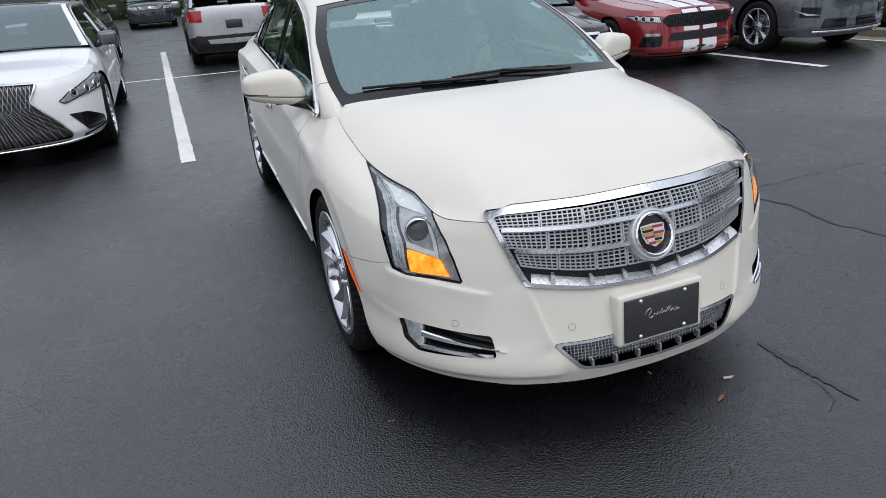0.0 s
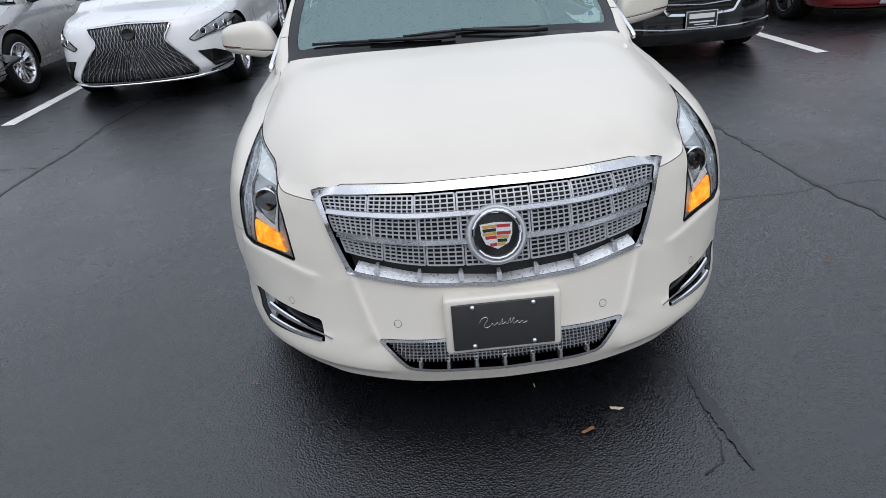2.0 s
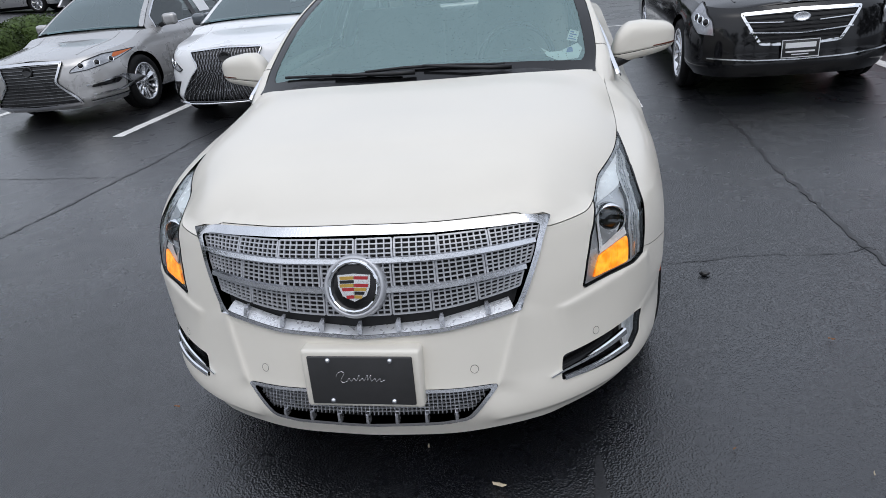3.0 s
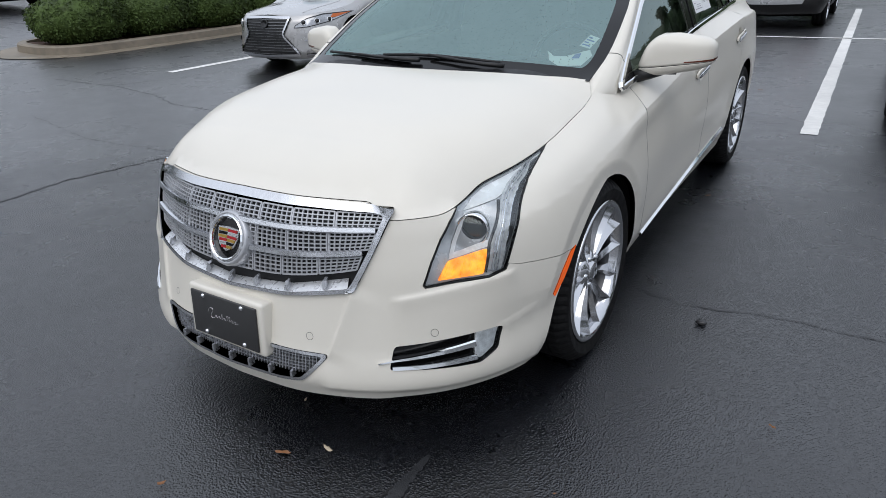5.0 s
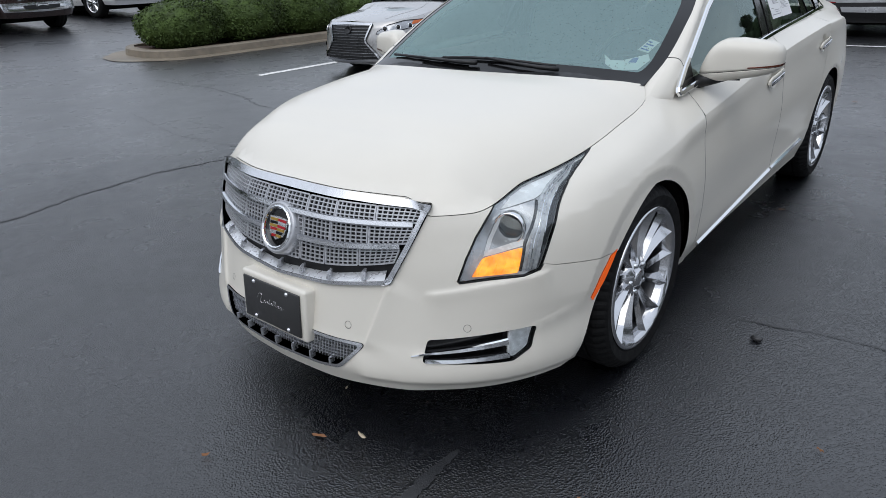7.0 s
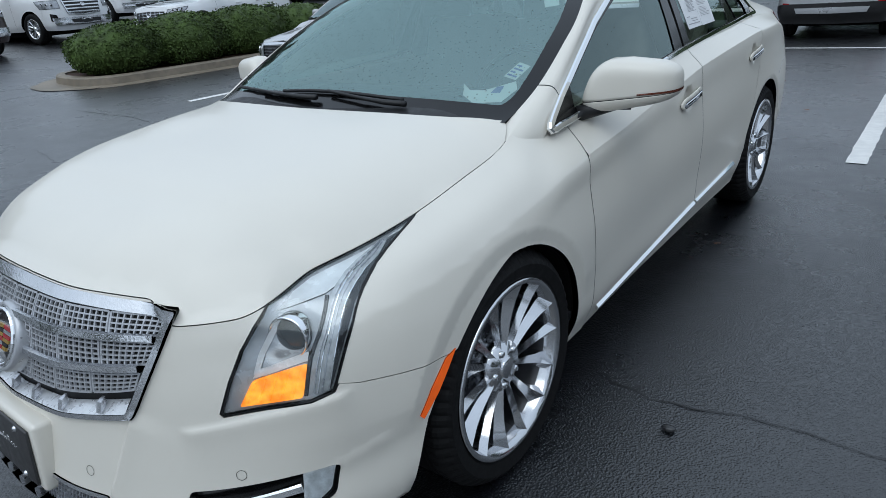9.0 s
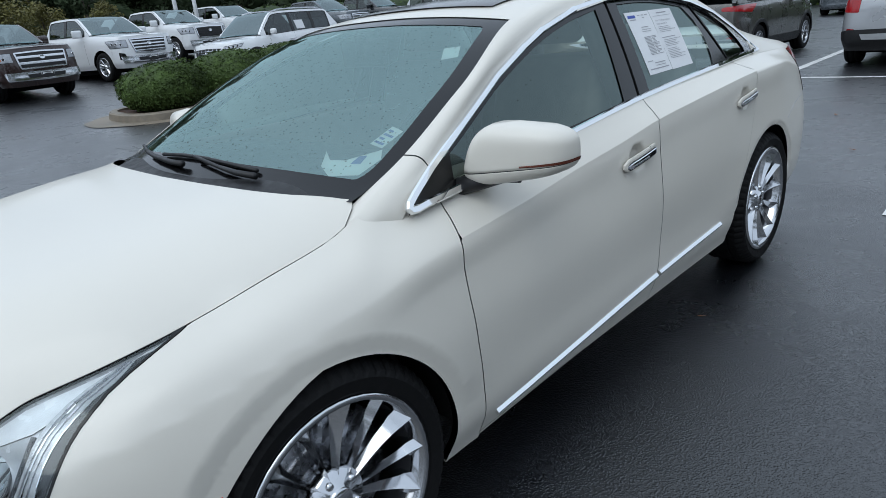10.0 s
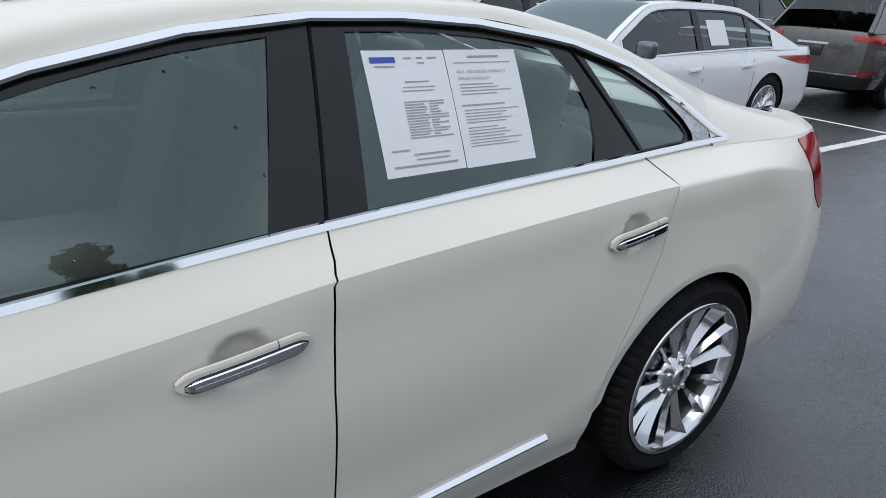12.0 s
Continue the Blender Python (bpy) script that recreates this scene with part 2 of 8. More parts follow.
def sheet(surf, poly, holes=(), step=.04, gap=0.0, lift=0.0, skirt=.0, flip=1, lean=None, lines=()):
    """The part of a curved surface inside a polygon of its two parameters: vertices, faces, normals."""
    loops = [dense(poly, step)] + [dense(h, step) for h in holes]
    if gap:
        loops = [shrink(loops[0], gap)] + [shrink(h, -gap) for h in loops[1:]]
    edge = np.array([p for lp in loops for p in lp])
    lo, hi = edge.min(0), edge.max(0)
    ga, gb = np.meshgrid(np.arange(lo[0] + step / 2, hi[0], step), np.arange(lo[1] + step / 2, hi[1], step))
    g = np.stack((ga.ravel() + 1e-4 * np.sin(gb.ravel() * 91), gb.ravel()), 1)
    g = g[inside(g[:, 0], g[:, 1], loops)]
    if len(g):
        near = np.full(len(g), 1e9)
        for e in edge:
            near = np.minimum(near, (g[:, 0] - e[0]) ** 2 + (g[:, 1] - e[1]) ** 2)
        g = g[near > (.55 * step) ** 2]
    for ln in lines:
        # vertices along a crease
        q = np.array(dense(ln, step * .6)[:-1] if len(ln) > 2 else [(ln[0][0] + (ln[1][0] - ln[0][0]) * k, ln[0][1] + (ln[1][1] - ln[0][1]) * k) for k in np.linspace(0, 1, max(3, int(math.dist(*ln) / (step * .6))))])
        q = q[inside(q[:, 0], q[:, 1], loops)]
        far = np.array([np.min((edge[:, 0] - e[0]) ** 2 + (edge[:, 1] - e[1]) ** 2) for e in q]) if len(q) else np.zeros(0)
        q = q[far > (.3 * step) ** 2] if len(q) else q
        for e in q:
            g = g[(g[:, 0] - e[0]) ** 2 + (g[:, 1] - e[1]) ** 2 > (.45 * step) ** 2]
        g = np.concatenate((g, q)) if len(q) else g
    pts = np.concatenate((edge, g)) if len(g) else edge
    cons, k = [], 0
    for lp in loops:
        cons += [(k + i, k + (i + 1) % len(lp)) for i in range(len(lp))]
        k += len(lp)
    from_cdt = delaunay([Vector(p) for p in pts], cons, [], 0, 1e-6)
    v = np.array([tuple(p) for p in from_cdt[0]])
    tri = np.array([f for f in from_cdt[2] if len(f) == 3])
    c = v[tri].mean(1)
    tri = tri[inside(c[:, 0], c[:, 1], loops)]
    d1, d2 = v[tri[:, 1]] - v[tri[:, 0]], v[tri[:, 2]] - v[tri[:, 0]]
    area = d1[:, 0] * d2[:, 1] - d1[:, 1] * d2[:, 0]
    tri = tri[np.abs(area) > 1e-9]
    p, n = frame_of(surf, v[:, 0], v[:, 1], lift, flip)
    if lean is not None:
        n = frame_of(surf, v[:, 0], lean(v[:, 0], v[:, 1]), lift, flip)[1]
    if flip < 0:
        tri = tri[:, ::-1]
    verts, faces, norms = list(p), [list(f) for f in tri], list(n)
    if skirt:
        for lp in loops:
            a = np.array(lp)
            q, m = frame_of(surf, a[:, 0], a[:, 1], lift, flip)
            side = np.cross(np.roll(q, -1, 0) - np.roll(q, 1, 0), m)
            side /= np.maximum(np.linalg.norm(side, axis=1), 1e-9)[:, None]
            ctr, k, L = np.array(loops[0]).mean(0), len(verts), len(lp)
            verts += list(q) + list(q - m * skirt)
            norms += list(side) + list(side)
            faces += [[k + i, k + (i + 1) % L, k + L + (i + 1) % L, k + L + i] for i in range(L)]
    return verts, faces, norms


def panel(name, surf, poly, mat, parent, label="", **kw):
    v, f, n = sheet(surf, poly, **kw)
    return raw(name, v, f, mat, parent, label, normals=n)


def grid(name, surf, a, b, na, nb, mat, parent, label="", lift=0.0, flip=1):
    ga, gb = np.meshgrid(np.linspace(*a, na + 1), np.linspace(*b, nb + 1))
    p, n = frame_of(surf, ga.ravel(), gb.ravel(), lift, flip)
    f = [[j * (na + 1) + i, j * (na + 1) + i + 1, (j + 1) * (na + 1) + i + 1, (j + 1) * (na + 1) + i] for j in range(nb) for i in range(na)]
    if flip < 0:
        f = [q[::-1] for q in f]
    return raw(name, p, f, mat, parent, label, normals=n)


def strip(name, line, ups, width, height, mat, parent, label="", taper=0.0):
    """A bar of rectangular section with bevelled shoulders along a line; ups: the way its face looks."""
    line, ups = np.asarray(line, float), np.asarray(ups, float)
    d = np.gradient(line, axis=0)
    d /= np.linalg.norm(d, axis=1)[:, None]
    ups = ups / np.linalg.norm(ups, axis=1)[:, None]
    side = np.cross(d, ups)
    side /= np.linalg.norm(side, axis=1)[:, None]
    w = np.full(len(line), width) * (1 - taper * np.linspace(0, 1, len(line)))
    sec = ((-.5, -.002), (-.5, height * .6), (-.32, height), (.32, height), (.5, height * .6), (.5, -.002))
    verts = [line[i] + side[i] * w[i] * a + ups[i] * b for i in range(len(line)) for a, b in sec]
    k = len(sec)
    faces = [[i * k + j, i * k + (j + 1) % k, (i + 1) * k + (j + 1) % k, (i + 1) * k + j] for i in range(len(line) - 1) for j in range(k)]
    faces += [list(range(k))[::-1], [(len(line) - 1) * k + j for j in range(k)]]
    ob = raw(name, verts, faces, mat, parent, label)
    return ob


def along(surf, poly, lift=0.0, step=.03, flip=1):
    """Points and normals on a surface along an open line of its parameters."""
    out = []
    for (x0, y0), (x1, y1) in zip(poly, poly[1:]):
        n = max(1, math.ceil(math.hypot(x1 - x0, y1 - y0) / step))
        out += [(x0 + (x1 - x0) * i / n, y0 + (y1 - y0) * i / n) for i in range(n)]
    out = np.array(out + [poly[-1]])
    return frame_of(surf, out[:, 0], out[:, 1], lift, flip)


def box(w, d, h, at=(0, 0, 0), bevel=.01, segs=2, turn=(0, 0, 0)):
    bm = bmesh.new()
    bmesh.ops.create_cube(bm, size=1)
    bmesh.ops.scale(bm, vec=(w, d, h), verts=bm.verts)
    if bevel:
        bmesh.ops.bevel(bm, geom=bm.edges[:], offset=min(bevel, w * .45, d * .45, h * .45), segments=segs, affect="EDGES", profile=.5)
    bmesh.ops.transform(bm, matrix=pose(*at, *turn), verts=bm.verts)
    return bm


def join(*bms):
    for other in bms[1:]:
        me = bpy.data.meshes.new("joined")
        other.to_mesh(me)
        other.free()
        bms[0].from_mesh(me)
        bpy.data.meshes.remove(me)
    return bms[0]


def lathe(profile, n=48, axis="x"):
    """A body of revolution; profile: radius and offset along the axis."""
    bm = bmesh.new()
    rings = []
    for r, o in profile:
        ring = []
        for i in range(n):
            a = 2 * math.pi * i / n
            ring.append(bm.verts.new((o, r * math.cos(a), r * math.sin(a)) if axis == "x" else (r * math.cos(a), o, r * math.sin(a)) if axis == "y" else (r * math.cos(a), r * math.sin(a), o)))
        rings.append(ring)
    for a, b in zip(rings, rings[1:]):
        for i in range(n):
            bm.faces.new((a[i], a[(i + 1) % n], b[(i + 1) % n], b[i]))
    bmesh.ops.recalc_face_normals(bm, faces=bm.faces)
    return bm


def tube(pts, r, n=8, close=True):
    pts = np.array(pts, float)
    d = np.gradient(pts, axis=0)
    d /= np.linalg.norm(d, axis=1)[:, None]
    ref = np.array((.02, .05, 1.0)) if abs(d[:, 2]).max() < .9 else np.array((.03, 1.0, .02))
    bm, rings = bmesh.new(), []
    rr = r if hasattr(r, "__len__") else [r] * len(pts)
    for p, t, q in zip(pts, d, rr):
        u = np.cross(t, ref)
        if np.linalg.norm(u) < .05:
            u = np.cross(t, (.03, 1.0, .02))
        u /= np.linalg.norm(u)
        w = np.cross(t, u)
        rings.append([bm.verts.new(p + q * (u * math.cos(2 * math.pi * i / n) + w * math.sin(2 * math.pi * i / n))) for i in range(n)])
    for a, b in zip(rings, rings[1:]):
        for i in range(n):
            bm.faces.new((a[i], a[(i + 1) % n], b[(i + 1) % n], b[i]))
    if close:
        bm.faces.new(rings[0]), bm.faces.new(rings[-1])
    bmesh.ops.recalc_face_normals(bm, faces=bm.faces)
    return bm



from mathutils.geometry import delaunay_2d_cdt as delaunay
# ---- curves and the white sedan's surfaces: x to its left side, y to its tail, front axle at y = 0 ----
def curve(xs, ys):
    """A smooth monotone curve through a few design points."""
    xs, ys = np.array(xs, float), np.array(ys, float)
    h, d = np.diff(xs), np.diff(ys) / np.diff(xs)
    m = np.zeros(len(xs))
    m[0], m[-1] = d[0], d[-1]
    for i in range(1, len(xs) - 1):
        if d[i - 1] * d[i] > 0:
            a, b = 2 * h[i] + h[i - 1], h[i] + 2 * h[i - 1]
            m[i] = (a + b) / (a / d[i - 1] + b / d[i])

    def f(x):
        x = np.asarray(x, float)
        i = np.clip(np.searchsorted(xs, x) - 1, 0, len(h) - 1)
        t = (x - xs[i]) / h[i]
        t = np.clip(t, 0, 1)
        return (ys[i] * (1 + 2 * t) * (1 - t) ** 2 + m[i] * h[i] * t * (1 - t) ** 2
                + ys[i + 1] * t * t * (3 - 2 * t) + m[i + 1] * h[i] * t * t * (t - 1))
    return f


class Wrap:
    """The side of a car as one skin: s runs along the plan outline from the nose's middle to the tail's, z up."""

    def __init__(self, outline, bottom, top, stations, levels, insets, folds=(), crease=None):
        self.folds, self.crease = folds, crease
        k = np.arange(len(outline))
        ox, oy = curve(k, [p[0] for p in outline]), curve(k, [p[1] for p in outline])
        # round the outline by a dense resampling
        q = np.linspace(0, k[-1], 1200)
        x, y = ox(q), oy(q)
        for _ in range(200):
            x[1:-1], y[1:-1] = (x[:-2] + 2 * x[1:-1] + x[2:]) / 4, (y[:-2] + 2 * y[1:-1] + y[2:]) / 4
            y[0], y[-1] = (y[0] + y[1]) / 2, (y[-1] + y[-2]) / 2
        arc = np.concatenate(([0], np.cumsum(np.hypot(np.diff(x), np.diff(y)))))
        self.length = arc[-1]
        self.s = np.linspace(0, arc[-1], 1600)
        self.x, self.y = np.interp(self.s, arc, x), np.interp(self.s, arc, y)
        nx, ny = np.gradient(self.y, self.s), -np.gradient(self.x, self.s)
        for _ in range(40):
            nx[1:-1], ny[1:-1] = (nx[:-2] + nx[1:-1] + nx[2:]) / 3, (ny[:-2] + ny[1:-1] + ny[2:]) / 3
        ny[0], nx[0] = -1, 0
        nx *= np.clip(self.s / .05, 0, 1) ** .5 * np.clip((arc[-1] - self.s) / .05, 0, 1) ** .5
        n = np.hypot(nx, ny)
        self.nx, self.ny = nx / n, ny / n
        at = [self.foot(*p)[0] for p in stations]
        self.zb = curve(at, bottom)
        self.zt = curve(at, top)
        self.rows = [curve(at, [row[i] for row in insets]) for i in range(len(levels))]
        self.levels = levels

    def foot(self, x, y):
        """The s of the outline's point nearest to (x, y), and how far inside it lies."""
        i = np.argmin((self.x - abs(x)) ** 2 + (self.y - y) ** 2)
        return self.s[i], (self.x[i] - abs(x)) * self.nx[i] + (self.y[i] - y) * self.ny[i]

    def __call__(self, s, z):
        return self.at(s, z, self.folds)

    def at(self, s, z, folds):
        s, z = np.asarray(s, float), np.asarray(z, float)
        a = np.abs(s)
        zb, zt = self.zb(a), self.zt(a)
        v = np.clip((z - zb) / (zt - zb), -0.2, 1.15)
        if self.crease:
            c = self.crease(a)
            v = np.where(v > c, .8425 + (v - c) * (1 - .8425) / (1 - c), np.where(v > .4, .4 + (v - .4) * .4425 / (c - .4), v))
        lv = np.array(self.levels)
        vals = np.stack([r(a) for r in self.rows])
        # smooth across the levels, level by level
        d = np.diff(vals, axis=0) / np.diff(lv).reshape(-1, *([1] * v.ndim))
        m = np.concatenate((d[:1], (d[:-1] + d[1:]) / 2, d[-1:]))
        i = np.clip(np.searchsorted(lv, v) - 1, 0, len(lv) - 2)
        h = np.diff(lv)[i]
        t = (v - lv[i]) / h
        pick = lambda arr: np.take_along_axis(arr, i[None], 0)[0]
        v0, v1, m0, m1 = pick(vals), np.take_along_axis(vals, i[None] + 1, 0)[0], pick(m), np.take_along_axis(m, i[None] + 1, 0)[0]
        inset = (v0 * (1 + 2 * t) * (1 - t) ** 2 + m0 * h * t * (1 - t) ** 2 + v1 * t * t * (3 - 2 * t) + m1 * h * t * t * (t - 1))
        for kind, s0, z0, s1, z1, wide, out in folds:
            if kind == "ring":
                # a flat band round the wheel opening, creased along its outer edge
                d = np.hypot(a - s0, (z - z0) / .96) - s1
                inset = inset - out * np.where(d > 0, np.exp(-d / (wide * 2.2)), np.clip(1 + d / wide, 0, 1)) * np.clip((z - z1) / .08, 0, 1)
                continue
            if kind == "cup":
                # a scooped hollow behind a door handle
                d = np.hypot((a - s0) / s1, (z - z0) / z1)
                e = np.clip((1 - d) / wide, 0, 1)
                inset = inset - out * e * e * (3 - 2 * e)
                continue
            if kind == "crease":
                # a sharp ridge: the skin swells softly on one side and falls away on the other
                u, w = s1 - s0, z1 - z0
                ln = math.hypot(u, w)
                k = ((a - s0) * u + (z - z0) * w) / ln
                d = ((a - s0) * w - (z - z0) * u) / ln
                ends = np.clip((k + .015) / .05, 0, 1) * np.clip((ln + .015 - k) / .05, 0, 1)
                fall = np.clip(1 - d / wide, 0, 1)
                inset = inset - out * np.where(d < 0, np.exp(d / .05), fall * fall * (3 - 2 * fall)) * ends * ends * (3 - 2 * ends)
                continue
            u, w = s1 - s0, z1 - z0
            k = np.clip(((a - s0) * u + (z - z0) * w) / (u * u + w * w), 0, 1)
            d2 = (a - s0 - k * u) ** 2 + (z - z0 - k * w) ** 2
            fade = np.exp(-d2 / wide ** 2)
            inset = inset - out * fade
        x = np.interp(a, self.s, self.x) - inset * np.interp(a, self.s, self.nx)
        y = np.interp(a, self.s, self.y) - inset * np.interp(a, self.s, self.ny)
        return np.stack((np.where(s < 0, -x, x), y, z + 0 * s), -1)


BODY = Wrap(
    [(0, -.975), (.22, -.96), (.42, -.905), (.60, -.81), (.745, -.68), (.846, -.52), (.906, -.32), (.930, 0), (.932, .4), (.928, 1.2),
     (.926, 1.8), (.926, 2.4), (.926, 2.84), (.898, 3.28), (.846, 3.56), (.735, 3.79), (.44, 3.94), (0, 4.0)],
    #       nose, grille's edge, lamp, corner, lamp tip, wing, cowl, doors, rear door, quarter, rear corner, tail
    bottom=[.189, .189, .191, .193, .198, .200, .222, .230, .238, .252, .262, .275, .28, .28],
    top=[.805, .797, .753, .757, .814, .863, .900, .928, .982, 1.012, 1.052, 1.078, 1.065, 1.06],
    stations=[(0, -.97), (.510, -.868), (.588, -.818), (.70, -.73), (.83, -.53), (.905, -.23), (.922, 0), (.931, .18), (.927, .35), (.926, 1.0), (.926, 1.8), (.926, 2.84), (.86, 3.62), (0, 4.0)],
    levels=(0, .12, .30, .52, .72, .835, .85, .94, 1.0),
    insets=[(.024, .0, .03, .06, .089, .106, .109, .138, .172),
            (.024, .0, .022, .051, .075, .094, .097, .126, .152),
            (.030, .001, .020, .043, .062, .077, .079, .093, .105),
            (.035, .003, .018, .036, .056, .073, .076, .092, .107),
            (.040, .01, .014, .012, .024, .044, .049, .104, .172),
            (.050, .015, .008, .006, .016, .034, .038, .084, .164),
            (.060, .02, .010, .008, .018, .036, .040, .092, .172),
            (.062, .025, .014, .011, .023, .036, .041, .098, .178),
            (.065, .03, .018, .015, .029, .037, .046, .138, .186),
            (.070, .036, .026, .017, .034, .044, .049, .090, .114),
            (.070, .036, .026, .016, .033, .044, .049, .100, .128),
            (.065, .036, .026, .022, .030, .038, .046, .130, .184),
            (.060, .02, .005, .006, .03, .055, .060, .09, .12),
            (.060, .01, .0, .01, .03, .048, .050, .07, .10)],
    folds=[("crease", .484, .560, .392, .335, .016, .012), ("crease", 1.0, .572, .600, .514, .022, .008), ("crease", .36, .234, 1.12, .226, .010, .012), ("crease", 1.09, .436, .93, .398, .010, .006),
           ("ring", 1.557, .345, .440, .40, .050, .010), ("ring", 4.337, .345, .440, .40, .050, .010),
           ("cup", 2.985, .868, .060, .056, .50, -.022), ("cup", 3.990, .930, .056, .052, .50, -.020)],
    crease=curve((0, 1.7, 1.9, 2.05, 2.32, 2.6, 2.9, 3.15, 3.45, 3.75, 4.1, 4.5, 5.2, 5.8), (.8425, .830, .8166, .821, .837, .865, .883, .905, .917, .927, .939, .943, .8425, .8425)))



def PLAIN(s, z):
    return BODY.at(s, z, ())


BELT_Z = curve((.2, .39, 1.0, 1.65, 2.4, 2.98, 3.3), (.915, .94, .992, 1.042, 1.07, 1.083, 1.085))
BELT_X = curve((.2, .39, 1.0, 1.65, 2.4, 2.98, 3.3), (.82, .816, .812, .796, .77, .740, .762))


def glass_side(y, z, side=1):
    """The side windows' plane: it leans in with height."""
    y, z = np.asarray(y, float), np.asarray(z, float)
    h = z - BELT_Z(y)
    x = BELT_X(y) - .40 * h - .22 * h * np.abs(h)
    return np.stack((side * x, y, z + 0 * y), -1)

# ---- shared car pieces ----
def mirrored(poly):
    return [(-a, b) for a, b in poly]


def cap_surface(wrap, y0, y1, crown, power=3.0):
    """A bonnet or boot lid: spans the skin's upper edge between two stations, with a crown."""
    s = np.linspace(0, wrap.length, 900)
    e = wrap(s, wrap.zt(s))
    keep = (e[:, 1] >= y0 - .3) & (e[:, 1] <= y1 + .3)
    e = e[keep]
    order = np.argsort(e[:, 1])
    ys, xs, zs = e[order, 1], np.maximum(e[order, 0], .02), e[order, 2]

    def f(x, y):
        xe, ze = np.interp(y, ys, xs), np.interp(y, ys, zs)
        r = np.minimum(np.abs(x) / xe, 1.08)
        return np.stack((x, y, ze + crown(y) * (1 - r ** power)), -1)
    return f


def tyre_mesh(radius, width, rim, n=56):
    w = width / 2
    prof = [(rim - .012, -w * .80), (rim + .012, -w * .96), (rim + (radius - rim) * .55, -w * 1.02), (radius - .022, -w * .96), (radius - .006, -w * .80),
            (radius, -w * .70), (radius, -w * .42), (radius - .008, -w * .40), (radius - .008, -w * .34), (radius, -w * .32), (radius, w * .32), (radius - .008, w * .34),
            (radius - .008, w * .40), (radius, w * .42), (radius, w * .70), (radius - .006, w * .80), (radius - .022, w * .96), (rim + (radius - rim) * .55, w * 1.02), (rim + .012, w * .96), (rim - .012, w * .80)]
    return lathe(prof, n)


def spoke(a, w0, w1, r0, r1, x0, x1, depth, twist=0.0, ridge=.5):
    """One wheel spoke, from hub to rim, with a raised ridge."""
    bm, rings = bmesh.new(), []
    for i in range(7):
        t = i / 6
        r, w, x = r0 + (r1 - r0) * t, w0 + (w1 - w0) * t ** 1.5, x0 + (x1 - x0) * math.sin(t * math.pi / 2) - .012 * math.sin(t * math.pi)
        q = a + twist * t * t
        c, s = math.cos(q), math.sin(q)
        ring = []
        for u, dx in ((-.5, -depth), (-.5, -.010), (ridge - .5, .006), (.5, -.026), (.5, -depth)):
            ring.append(bm.verts.new((x + dx, r * c - u * w * s, r * s + u * w * c)))
        rings.append(ring)
    for p, q in zip(rings, rings[1:]):
        for j in range(5):
            bm.faces.new((p[j], p[(j + 1) % 5], q[(j + 1) % 5], q[j]))
    bm.faces.new(rings[0]), bm.faces.new(rings[-1])
    bmesh.ops.recalc_face_normals(bm, faces=bm.faces)
    return bm


def folded_blade(a, hand, reach, w):
    """One slender folded wheel blade: a slanting face, a sharp ridge and a steep flank, with a pointed tip."""
    wide = curve((.036, .08, .14, .20, reach - .03, reach), (.0065, .0075, .0115, .0175, .0250, .0265))
    out = curve((.036, .08, .14, .20, reach), (.60, .66, .70, .78, .90))
    drop = curve((.036, .10, .18, reach), (.008, .015, .022, .026))
    rings = []
    for r in np.linspace(.036, reach, 20):
        half, x, fall = float(wide(r)), float(out(r)), float(drop(r))
        q = a - hand * .055 * (1 - r / reach)
        c, s = math.cos(q), math.sin(q)
        rings.append([(w * x + dx, r * c - u * s, r * s + u * c) for u, dx in
                      ((-hand * half, -fall - .030), (-hand * half, -fall), (hand * half * .30, .004), (hand * half, -.016), (hand * half, -fall - .030))])
    bm = bmesh.new()
    for j in range(5):
        pair = [[bm.verts.new(ring[j]), bm.verts.new(ring[(j + 1) % 5])] for ring in rings]
        for p, q in zip(pair, pair[1:]):
            bm.faces.new((p[0], p[1], q[1], q[0]) if hand > 0 else (q[0], q[1], p[1], p[0]))
    bm.faces.new([bm.verts.new(v) for v in rings[-1]])
    return bm


WHEELS = {}


